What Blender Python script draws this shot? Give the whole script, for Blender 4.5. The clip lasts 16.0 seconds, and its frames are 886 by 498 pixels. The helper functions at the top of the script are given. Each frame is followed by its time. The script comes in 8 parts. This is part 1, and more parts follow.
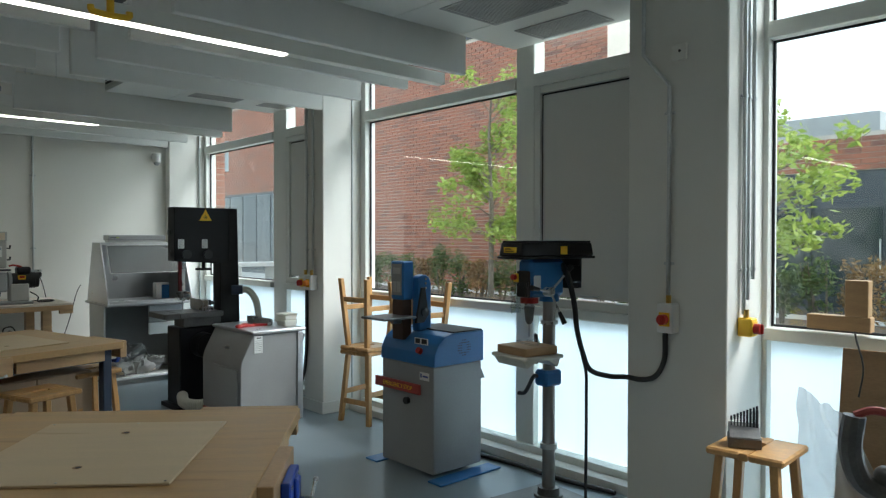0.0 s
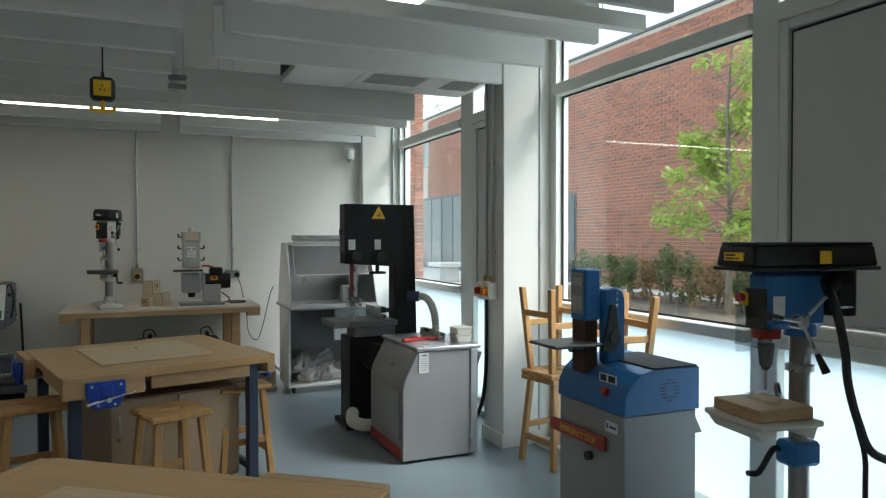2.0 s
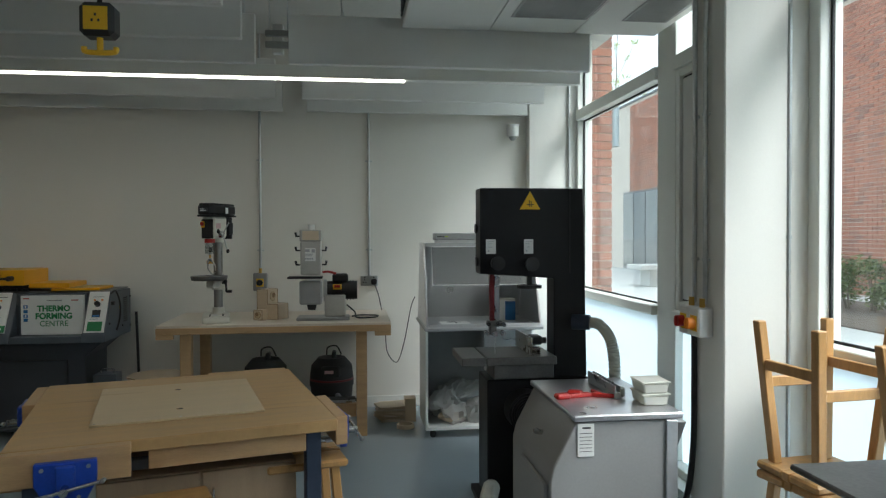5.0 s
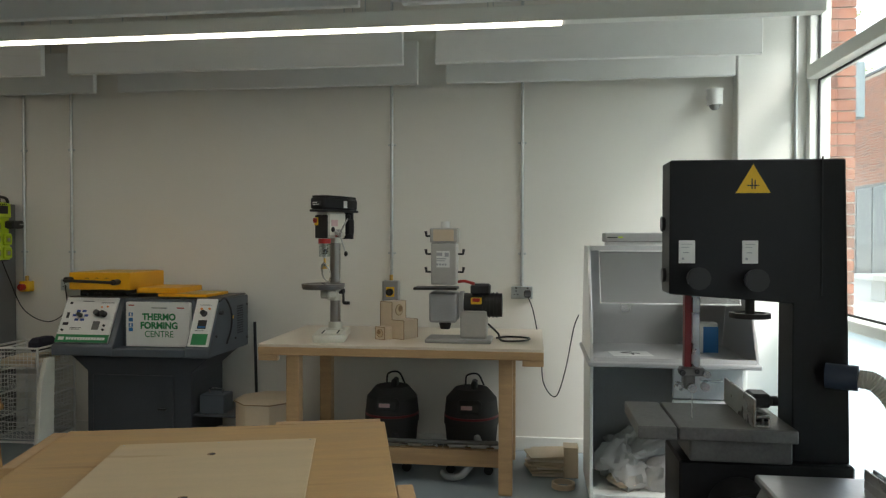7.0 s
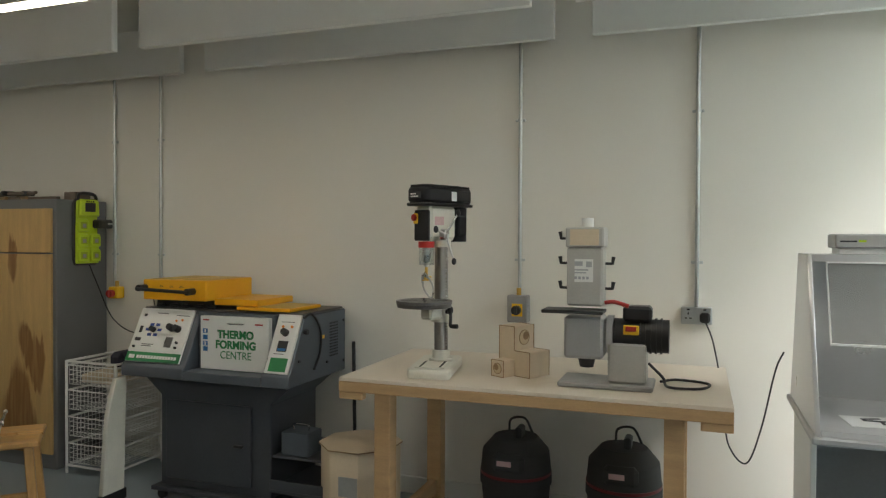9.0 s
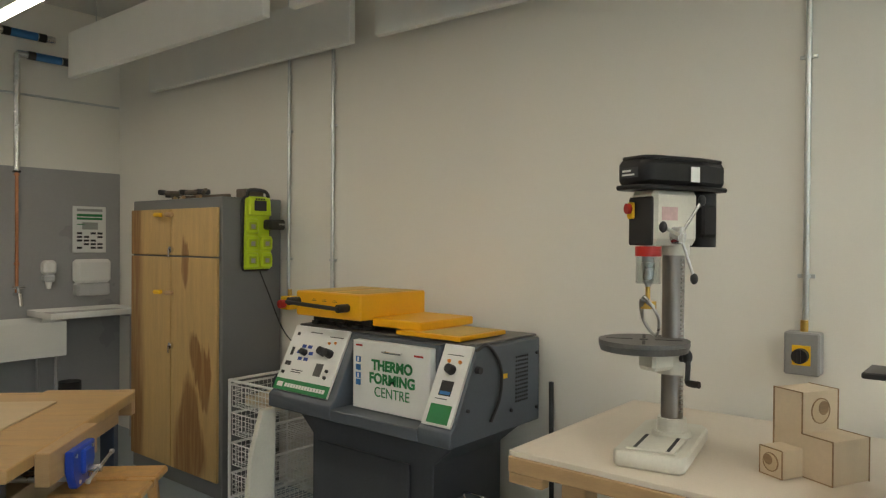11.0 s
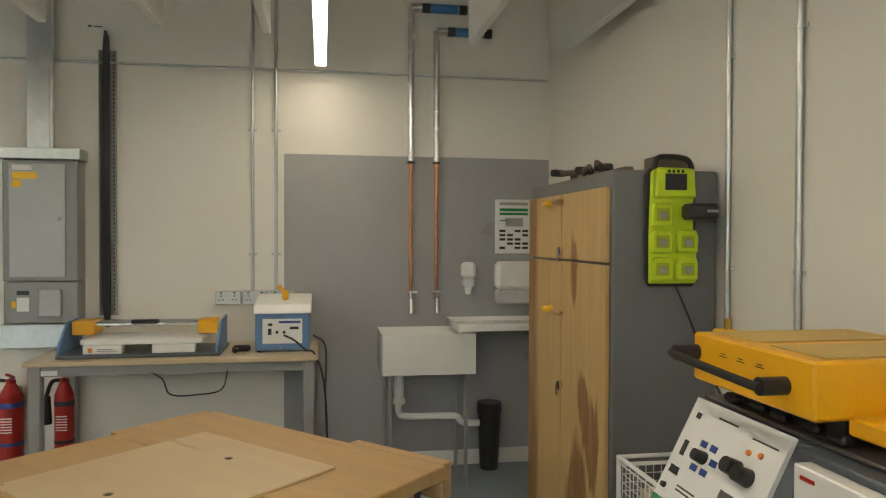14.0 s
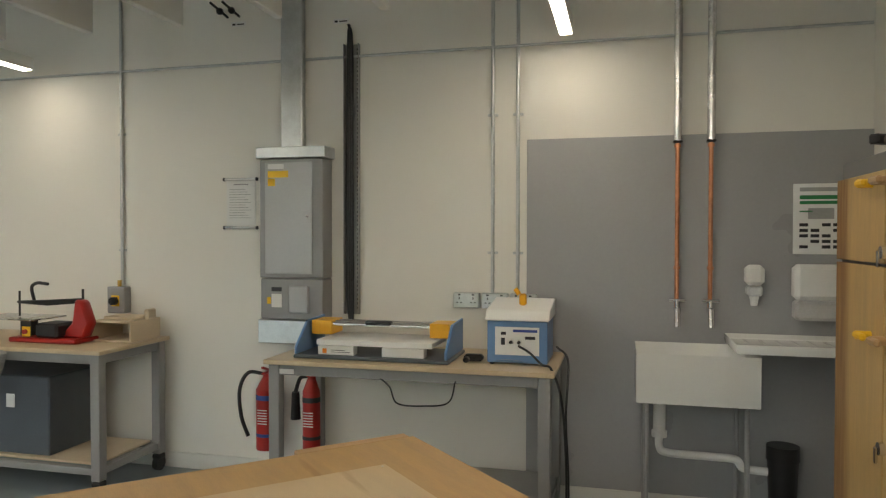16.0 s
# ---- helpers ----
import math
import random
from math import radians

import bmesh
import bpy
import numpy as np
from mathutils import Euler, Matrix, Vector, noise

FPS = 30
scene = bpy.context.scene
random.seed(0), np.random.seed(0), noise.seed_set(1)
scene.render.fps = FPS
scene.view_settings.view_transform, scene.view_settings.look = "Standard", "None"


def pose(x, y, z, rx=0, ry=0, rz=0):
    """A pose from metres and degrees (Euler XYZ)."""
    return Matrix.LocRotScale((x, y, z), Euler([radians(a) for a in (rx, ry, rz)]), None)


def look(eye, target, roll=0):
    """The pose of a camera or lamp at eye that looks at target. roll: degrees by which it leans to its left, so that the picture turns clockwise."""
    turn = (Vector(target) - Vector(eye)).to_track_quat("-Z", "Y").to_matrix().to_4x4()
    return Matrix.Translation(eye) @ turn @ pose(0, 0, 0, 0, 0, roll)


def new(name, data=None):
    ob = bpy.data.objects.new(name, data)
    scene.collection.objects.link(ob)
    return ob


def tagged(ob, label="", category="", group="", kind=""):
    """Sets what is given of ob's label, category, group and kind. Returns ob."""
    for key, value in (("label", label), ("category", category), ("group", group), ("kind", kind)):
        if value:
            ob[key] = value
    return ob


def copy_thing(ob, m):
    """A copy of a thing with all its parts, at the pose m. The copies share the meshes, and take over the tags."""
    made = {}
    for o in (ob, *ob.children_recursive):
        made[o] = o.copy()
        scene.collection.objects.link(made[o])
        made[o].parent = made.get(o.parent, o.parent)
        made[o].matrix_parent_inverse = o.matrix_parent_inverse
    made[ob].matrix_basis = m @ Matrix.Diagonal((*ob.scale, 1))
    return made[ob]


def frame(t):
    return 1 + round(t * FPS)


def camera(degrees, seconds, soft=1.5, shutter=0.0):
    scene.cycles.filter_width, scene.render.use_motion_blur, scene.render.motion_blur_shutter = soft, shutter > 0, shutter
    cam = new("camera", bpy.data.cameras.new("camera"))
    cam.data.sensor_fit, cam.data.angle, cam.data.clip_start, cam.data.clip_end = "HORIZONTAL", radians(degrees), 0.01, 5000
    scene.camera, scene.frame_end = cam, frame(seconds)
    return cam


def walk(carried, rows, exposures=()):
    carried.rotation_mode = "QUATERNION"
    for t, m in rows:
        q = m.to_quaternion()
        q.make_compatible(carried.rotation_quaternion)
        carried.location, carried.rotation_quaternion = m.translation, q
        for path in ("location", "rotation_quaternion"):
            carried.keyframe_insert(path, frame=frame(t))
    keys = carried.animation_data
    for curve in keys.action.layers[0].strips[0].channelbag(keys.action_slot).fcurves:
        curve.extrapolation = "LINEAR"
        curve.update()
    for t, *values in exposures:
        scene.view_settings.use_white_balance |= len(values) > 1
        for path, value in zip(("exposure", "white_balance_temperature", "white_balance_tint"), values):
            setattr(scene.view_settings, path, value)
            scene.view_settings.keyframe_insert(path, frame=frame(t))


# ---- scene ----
cam = camera(64.17, 16.0, soft=1.25)
PATH = [
    (0, (-0.012, -0.057, 1.504), (1.335, 1.421, 1.473), 0.07),
    (0.5, (0.249, 0.097, 1.506), (1.493, 1.663, 1.475), 0.09),
    (1, (0.466, 0.252, 1.506), (1.546, 1.935, 1.474), 0.03),
    (1.5, (0.695, 0.446, 1.509), (1.659, 2.198, 1.476), 0.02),
    (2, (0.878, 0.633, 1.510), (1.677, 2.466, 1.476), -0.04),
    (2.5, (1.073, 0.859, 1.510), (1.596, 2.789, 1.476), -0.11),
    (3, (1.227, 1.085, 1.508), (1.624, 3.045, 1.474), 0.01),
    (3.2, (1.289, 1.163, 1.507), (1.683, 3.123, 1.473), 0.05),
    (5.3, (1.749, 2.389, 1.512), (1.921, 4.381, 1.476), -0.15),
    (5.5, (1.781, 2.513, 1.508), (1.890, 4.510, 1.474), -0.09),
    (6, (1.847, 2.840, 1.497), (1.798, 4.839, 1.467), -0.03),
    (6.5, (1.895, 3.141, 1.490), (1.731, 5.134, 1.461), -0.04),
    (7, (1.910, 3.446, 1.496), (1.655, 5.430, 1.466), 0.08),
    (7.5, (1.912, 3.727, 1.504), (1.569, 5.697, 1.472), 0.13),
    (8, (1.902, 4.031, 1.508), (1.461, 5.982, 1.475), 0.16),
    (8.2, (1.895, 4.145, 1.509), (1.411, 6.086, 1.476), 0.21),
    (10.3, (1.641, 5.304, 1.506), (0.586, 7.003, 1.482), 0.28),
    (10.5, (1.604, 5.417, 1.506), (0.488, 7.076, 1.482), 0.35),
    (11, (1.484, 5.683, 1.504), (0.219, 7.232, 1.482), 0.42),
    (11.5, (1.361, 5.927, 1.501), (-0.039, 7.355, 1.480), 0.49),
    (12, (1.209, 6.165, 1.501), (-0.325, 7.448, 1.480), 0.47),
    (12.5, (1.057, 6.371, 1.501), (-0.613, 7.471, 1.476), 0.32),
    (13, (0.865, 6.583, 1.501), (-0.940, 7.444, 1.474), 0.20),
    (13.5, (0.661, 6.770, 1.498), (-1.242, 7.385, 1.471), 0.23),
    (14, (0.425, 6.955, 1.494), (-1.546, 7.290, 1.464), 0.23),
    (14.5, (0.214, 7.084, 1.491), (-1.785, 7.133, 1.458), 0.13),
    (15, (0.055, 7.159, 1.488), (-1.937, 6.992, 1.454), 0.19),
    (15.5, (-0.066, 7.198, 1.488), (-2.038, 6.870, 1.452), 0.14),
    (16, (-0.188, 7.227, 1.490), (-2.127, 6.738, 1.451), 0.07),
]
walk(cam, [(t, look(eye, target, roll)) for t, eye, target, roll in PATH],
     [(0, 0.84, 5800, 6), (3, 0.97, 5900, 7), (5.5, 0.89, 5850, 7), (7, 1.33, 6250, 9), (8, 1.50, 6350, 10), (10.5, 2.0, 6650, 11),
      (12.5, 2.26, 6850, 12), (14, 2.36, 6850, 12), (16, 2.28, 6650, 12)])

# ---- daylight and exposure ----
world = bpy.data.worlds.new("overcast_sky")
scene.world = world
world.use_nodes = True
wn = world.node_tree.nodes
sky = wn.new("ShaderNodeTexSky")
sky.sky_type = "NISHITA"
sky.sun_disc = False
sky.sun_elevation, sky.sun_rotation = radians(50), radians(130)
sky.air_density, sky.dust_density, sky.ozone_density = 1.0, 7.0, 1.5
cloud = wn.new("ShaderNodeMix")
cloud.data_type = "RGBA"
cloud.inputs[0].default_value = 0.65
cloud.inputs[7].default_value = (6.2, 6.6, 6.7, 1)
world.node_tree.links.new(sky.outputs["Color"], cloud.inputs[6])
world.node_tree.links.new(cloud.outputs[2], wn["Background"].inputs["Color"])
wn["Background"].inputs["Strength"].default_value = 0.24
sun = new("sun", bpy.data.lights.new("sun", "SUN"))
sun.data.energy, sun.data.angle, sun.data.color = 2.0, radians(25), (1.0, 0.97, 0.92)
sun.matrix_world = look((8, -6, 12), (0, 0, 0))


# ---- small builders ----
def box(bm, c, s, bevel=0.0, m=None, seg=1):
    """A box of size s round c; bevelled edges; m turns it about its centre."""
    g = bmesh.ops.create_cube(bm, size=1.0)
    vs = g["verts"]
    bmesh.ops.scale(bm, vec=s, verts=vs)
    if bevel > 0:
        es = list({e for v in vs for e in v.link_edges})
        r = bmesh.ops.bevel(bm, geom=es, offset=min(bevel, 0.45 * min(s)), segments=seg, profile=0.6, affect="EDGES")
        vs = list({v for f in r["faces"] for v in f.verts} | {v for v in vs if v.is_valid})
    if m is not None:
        bmesh.ops.transform(bm, matrix=m, verts=vs)
    bmesh.ops.translate(bm, vec=c, verts=vs)
    return vs


def span(bm, x0, x1, y0, y1, z0, z1, bevel=0.0):
    return box(bm, ((x0 + x1) / 2, (y0 + y1) / 2, (z0 + z1) / 2), (abs(x1 - x0), abs(y1 - y0), abs(z1 - z0)), bevel)


def cyl(bm, a, b, r, r2=None, seg=16):
    """A capped cylinder or cone from a to b."""
    a, b = Vector(a), Vector(b)
    d = b - a
    g = bmesh.ops.create_cone(bm, cap_ends=True, segments=seg, radius1=r, radius2=r if r2 is None else r2, depth=d.length)
    m = Matrix.Translation((a + b) / 2) @ d.to_track_quat("Z", "Y").to_matrix().to_4x4()
    bmesh.ops.transform(bm, matrix=m, verts=g["verts"])
    return g["verts"]


def ball(bm, c, r, seg=12, scale=(1, 1, 1)):
    g = bmesh.ops.create_uvsphere(bm, u_segments=seg, v_segments=max(6, seg // 2), radius=r)
    bmesh.ops.scale(bm, vec=scale, verts=g["verts"])
    bmesh.ops.translate(bm, vec=c, verts=g["verts"])
    return g["verts"]


def smooth_line(pts, n=6):
    """Catmull-Rom points through pts."""
    p = [Vector(q) for q in pts]
    p = [2 * p[0] - p[1]] + p + [2 * p[-1] - p[-2]]
    out = []
    for i in range(1, len(p) - 2):
        for k in range(n):
            t = k / n
            out.append(0.5 * (2 * p[i] + (p[i + 1] - p[i - 1]) * t + (2 * p[i - 1] - 5 * p[i] + 4 * p[i + 1] - p[i + 2]) * t * t
                              + (3 * p[i] - p[i - 1] - 3 * p[i + 1] + p[i + 2]) * t ** 3))
    out.append(p[-2])
    return out


def tube(bm, pts, r, seg=8, n=6, ribs=0.0):
    """A round tube along a smooth line; ribs: every other ring is wider by that much (a hose)."""
    line = smooth_line(pts, n) if n else [Vector(q) for q in pts]
    rings = []
    up = Vector((0.13, 0.21, 0.97))
    for i, c in enumerate(line):
        d = (line[min(i + 1, len(line) - 1)] - line[max(i - 1, 0)]).normalized()
        u = d.cross(up)
        if u.length < 0.05:
            u = d.cross(Vector((1, 0, 0)))
        u.normalize()
        up = u.cross(d)
        rr = r + (ribs if i % 2 else 0)
        rings.append([bm.verts.new(c + rr * (math.cos(6.28319 * k / seg) * u + math.sin(6.28319 * k / seg) * up)) for k in range(seg)])
    for a, b in zip(rings, rings[1:]):
        for k in range(seg):
            bm.faces.new((a[k], a[(k + 1) % seg], b[(k + 1) % seg], b[k]))
    bm.faces.new(rings[0][::-1])
    bm.faces.new(rings[-1])


def prism(bm, outline, lo, hi, axis="y", bevel=0.0):
    """A flat outline pushed along an axis from lo to hi. The outline's two numbers are the other two axes in the order x, y, z."""
    def at(p, h):
        return {"x": (h, p[0], p[1]), "y": (p[0], h, p[1]), "z": (p[0], p[1], h)}[axis]
    a = [bm.verts.new(at(p, lo)) for p in outline]
    b = [bm.verts.new(at(p, hi)) for p in outline]
    fs = [bm.faces.new(a), bm.faces.new(b[::-1])]
    n = len(a)
    for i in range(n):
        fs.append(bm.faces.new((a[i], b[i], b[(i + 1) % n], a[(i + 1) % n])))
    bmesh.ops.recalc_face_normals(bm, faces=fs)
    vs = a + b
    if bevel:
        es = list({e for f in fs for e in f.edges})
        r = bmesh.ops.bevel(bm, geom=es, offset=bevel, segments=1, affect="EDGES")
        vs = list({v for f in r["faces"] for v in f.verts} | {v for v in vs if v.is_valid})
    return vs


def disc_cut(bm, c, r_out, r_in, depth, axis="z", seg=24):
    """A flat ring."""
    rings = []
    for r, h in ((r_out, -depth / 2), (r_out, depth / 2), (r_in, depth / 2), (r_in, -depth / 2)):
        ring = []
        for k in range(seg):
            a = 6.28319 * k / seg
            p = {"z": (r * math.cos(a), r * math.sin(a), h), "y": (r * math.cos(a), h, r * math.sin(a)), "x": (h, r * math.cos(a), r * math.sin(a))}[axis]
            ring.append(bm.verts.new(Vector(c) + Vector(p)))
        rings.append(ring)
    fs = []
    for i in range(4):
        a, b = rings[i], rings[(i + 1) % 4]
        for k in range(seg):
            fs.append(bm.faces.new((a[k], a[(k + 1) % seg], b[(k + 1) % seg], b[k])))
    bmesh.ops.recalc_face_normals(bm, faces=fs)


def finish(bm, name, material, round_angle=35):
    me = bpy.data.meshes.new(name)
    bm.normal_update()
    bm.to_mesh(me)
    bm.free()
    me.materials.append(material)
    me.polygons.foreach_set("use_smooth", [True] * len(me.polygons))
    me.set_sharp_from_angle(angle=radians(round_angle))
    return me


def part(name, bm, material, parent=None, label=""):
    """Links a bmesh as one mesh object under a thing or a part."""
    ob = new(name, finish(bm, name, material))
    if parent is not None:
        ob.parent = parent
    if label:
        ob["label"] = label
    return ob


def whole(name, bm, material, label, category, group="", kind="", m=None):
    """A thing, or piece of the setting, that is one mesh."""
    ob = new(name, finish(bm, name, material))
    if m is not None:
        ob.matrix_basis = m
    return tagged(ob, label, category, group, kind)


def thing(name, label, category, group="", m=None, kind=""):
    ob = new(name)
    ob.empty_display_size = 0.1
    if m is not None:
        ob.matrix_basis = m
    return tagged(ob, label, category, group, kind)


def B():
    return bmesh.new()


def quick(name, parent, material, *boxes, bevel=0.003, label=""):
    """A part made of boxes (x0, x1, y0, y1, z0, z1)."""
    bm = B()
    for b in boxes:
        span(bm, *b, bevel=bevel)
    return part(name, bm, material, parent, label)


def rod(name, parent, material, a, b, r, r2=None, seg=14, label=""):
    bm = B()
    cyl(bm, a, b, r, r2, seg)
    return part(name, bm, material, parent, label)


# ---- materials ----
def mat(name, color, rough=0.5, metal=0.0, vary=0.12, scale=6.0, fine=90.0, bump=0.05, stretch=(1, 1, 1), stain=None, stain_at=0.62, island=0.0, coat=0.0, spec=0.5, emit=None):
    m = bpy.data.materials.new(name)
    m.use_nodes = True
    t = m.node_tree
    b = t.nodes["Principled BSDF"]
    co = t.nodes.new("ShaderNodeTexCoord")
    mp = t.nodes.new("ShaderNodeMapping")
    mp.inputs["Scale"].default_value = stretch
    t.links.new(co.outputs["Object"], mp.inputs["Vector"])

    def noise_tex(s, d):
        n = t.nodes.new("ShaderNodeTexNoise")
        n.inputs["Scale"].default_value, n.inputs["Detail"].default_value = s, d
        t.links.new(mp.outputs["Vector"], n.inputs["Vector"])
        return n.outputs["Fac"]

    big, small = noise_tex(scale, 4.0), noise_tex(fine, 3.0)
    ramp = t.nodes.new("ShaderNodeMix")
    ramp.data_type = "RGBA"
    c = Vector(color)
    ramp.inputs[6].default_value = (*(c * (1 - vary)), 1)
    ramp.inputs[7].default_value = (*[min(1.0, v * (1 + vary)) for v in c], 1)
    av = t.nodes.new("ShaderNodeMath")
    av.operation = "MULTIPLY_ADD"
    av.inputs[1].default_value, av.inputs[2].default_value = 0.35, 0.0
    t.links.new(small, av.inputs[0])
    ad = t.nodes.new("ShaderNodeMath")
    ad.operation = "MULTIPLY_ADD"
    ad.inputs[1].default_value = 0.65
    t.links.new(big, ad.inputs[0])
    t.links.new(av.outputs[0], ad.inputs[2])
    st = t.nodes.new("ShaderNodeMapRange")
    st.inputs["From Min"].default_value, st.inputs["From Max"].default_value = 0.3, 0.7
    t.links.new(ad.outputs[0], st.inputs["Value"])
    t.links.new(st.outputs["Result"], ramp.inputs[0])
    out = ramp.outputs[2]
    if stain:
        s2 = noise_tex(scale * 0.45, 5.0)
        mr = t.nodes.new("ShaderNodeMapRange")
        mr.inputs["From Min"].default_value, mr.inputs["From Max"].default_value = stain_at, stain_at + 0.08
        t.links.new(s2, mr.inputs["Value"])
        mx = t.nodes.new("ShaderNodeMix")
        mx.data_type = "RGBA"
        t.links.new(mr.outputs["Result"], mx.inputs[0])
        t.links.new(out, mx.inputs[6])
        mx.inputs[7].default_value = (*stain, 1)
        out = mx.outputs[2]
    if island:
        oi = t.nodes.new("ShaderNodeObjectInfo")
        hs = t.nodes.new("ShaderNodeHueSaturation")
        mr = t.nodes.new("ShaderNodeMapRange")
        mr.inputs["To Min"].default_value, mr.inputs["To Max"].default_value = 1 - island, 1 + island
        t.links.new(oi.outputs["Random"], mr.inputs["Value"])
        t.links.new(mr.outputs["Result"], hs.inputs["Value"])
        t.links.new(out, hs.inputs["Color"])
        out = hs.outputs["Color"]
    t.links.new(out, b.inputs["Base Color"])
    rr = t.nodes.new("ShaderNodeMapRange")
    rr.inputs["To Min"].default_value, rr.inputs["To Max"].default_value = max(0.03, rough - 0.08), min(1.0, rough + 0.08)
    t.links.new(big, rr.inputs["Value"])
    t.links.new(rr.outputs["Result"], b.inputs["Roughness"])
    b.inputs["Metallic"].default_value = metal
    b.inputs["Coat Weight"].default_value = coat
    b.inputs["Specular IOR Level"].default_value = spec
    if bump:
        bp = t.nodes.new("ShaderNodeBump")
        bp.inputs["Strength"].default_value, bp.inputs["Distance"].default_value = bump, 0.002
        t.links.new(small, bp.inputs["Height"])
        t.links.new(bp.outputs["Normal"], b.inputs["Normal"])
    if emit:
        b.inputs["Emission Color"].default_value = (*emit[0], 1)
        b.inputs["Emission Strength"].default_value = emit[1]
    return m


def glass(name, tint=(0.95, 0.98, 0.97), rough=0.0):
    m = bpy.data.materials.new(name)
    m.use_nodes = True
    t = m.node_tree
    t.nodes.remove(t.nodes["Principled BSDF"])
    tr, gl, mx, fr = (t.nodes.new("ShaderNodeBsdf" + k) if k in ("Transparent", "Glossy") else t.nodes.new("ShaderNode" + k) for k in ("Transparent", "Glossy", "MixShader", "LayerWeight"))
    tr.inputs["Color"].default_value = (*tint, 1)
    gl.inputs["Roughness"].default_value = rough
    pw, ml = t.nodes.new("ShaderNodeMath"), t.nodes.new("ShaderNodeMath")
    pw.operation, ml.operation = "POWER", "MULTIPLY_ADD"
    pw.inputs[1].default_value, ml.inputs[1].default_value, ml.inputs[2].default_value = 4.0, 0.7, 0.045
    fr.inputs["Blend"].default_value = 0.5
    t.links.new(fr.outputs["Facing"], pw.inputs[0])
    t.links.new(pw.outputs[0], ml.inputs[0])
    t.links.new(ml.outputs[0], mx.inputs[0])
    t.links.new(tr.outputs[0], mx.inputs[1])
    t.links.new(gl.outputs[0], mx.inputs[2])
    t.links.new(mx.outputs[0], t.nodes["Material Output"].inputs["Surface"])
    return m


def frosted(name, color, share=0.75):
    """Translucent sheet: scatters daylight through."""
    m = bpy.data.materials.new(name)
    m.use_nodes = True
    t = m.node_tree
    b = t.nodes["Principled BSDF"]
    b.inputs["Base Color"].default_value = (*color, 1)
    b.inputs["Roughness"].default_value = 0.35
    tl, mx = t.nodes.new("ShaderNodeBsdfTranslucent"), t.nodes.new("ShaderNodeMixShader")
    nz, rp = t.nodes.new("ShaderNodeTexNoise"), t.nodes.new("ShaderNodeMix")
    nz.inputs["Scale"].default_value = 1.6
    rp.data_type = "RGBA"
    rp.inputs[6].default_value = (*[0.94 * v for v in color], 1)
    rp.inputs[7].default_value = (*color, 1)
    t.links.new(nz.outputs["Fac"], rp.inputs[0])
    t.links.new(rp.outputs[2], tl.inputs["Color"])
    mx.inputs[0].default_value = share
    t.links.new(b.outputs[0], mx.inputs[1])
    t.links.new(tl.outputs[0], mx.inputs[2])
    t.links.new(mx.outputs[0], t.nodes["Material Output"].inputs["Surface"])
    return m


def see_through(m, share):
    """Thins a sheet: share of the material stays, the rest lets the view through."""
    t = m.node_tree
    see, mx = t.nodes.new("ShaderNodeBsdfTransparent"), t.nodes.new("ShaderNodeMixShader")
    mx.inputs[0].default_value = share
    t.links.new(t.nodes["Material Output"].inputs["Surface"].links[0].from_socket, mx.inputs[2])
    t.links.new(see.outputs[0], mx.inputs[1])
    t.links.new(mx.outputs[0], t.nodes["Material Output"].inputs["Surface"])
    return m


def glow(name, color, strength):
    m = bpy.data.materials.new(name)
    m.use_nodes = True
    t = m.node_tree
    e = t.nodes.new("ShaderNodeEmission")
    e.inputs["Color"].default_value, e.inputs["Strength"].default_value = (*color, 1), strength
    t.links.new(e.outputs[0], t.nodes["Material Output"].inputs["Surface"])
    return m


WALL = mat("wall_paint", (0.80, 0.78, 0.72), 0.6, vary=0.02, scale=1.3, fine=160, bump=0.06)
PANEL_GREY = mat("grey_wall_panel", (0.35, 0.35, 0.355), 0.30, vary=0.05, scale=2, fine=60, bump=0.02)
FLOOR = mat("blue_grey_vinyl", (0.25, 0.30, 0.33), 0.33, vary=0.10, scale=1.2, fine=220, bump=0.05, stain=(0.21, 0.25, 0.27), stain_at=0.6)
CEIL = mat("ceiling_board", (0.62, 0.62, 0.60), 0.8, vary=0.06, scale=2, fine=40)
BAFFLE = mat("white_acoustic_felt", (0.78, 0.78, 0.75), 0.9, vary=0.03, scale=5, fine=300, bump=0.15)
WHITE_FRAME = mat("white_window_paint", (0.78, 0.79, 0.74), 0.35, vary=0.03, scale=3, bump=0.02)
PANEL_WHITE = mat("white_vent_panel", (0.66, 0.65, 0.61), 0.5, vary=0.03, scale=1.5, bump=0.02)
COLUMN = mat("column_paint", (0.76, 0.75, 0.70), 0.55, vary=0.03, scale=1.5, fine=150)
GASKET = mat("black_gasket", (0.02, 0.02, 0.022), 0.6)
GLASS = glass("window_glass", (0.93, 0.97, 0.96))
FROST = frosted("frosted_film", (0.79, 0.88, 0.92), 0.85)
GALV = mat("galvanised_steel", (0.58, 0.60, 0.60), 0.35, 1.0, vary=0.12, scale=14, fine=120, bump=0.03)
LED = glow("led_diffuser", (1.0, 0.90, 0.72), 5.0)
GRILLE = mat("grey_grille", (0.36, 0.36, 0.35), 0.5, 0.2)
SOFFIT = mat("white_soffit_panel", (0.74, 0.74, 0.70), 0.5, vary=0.03, scale=2)
SKIRT = mat("white_skirting", (0.75, 0.74, 0.69), 0.4, vary=0.03)

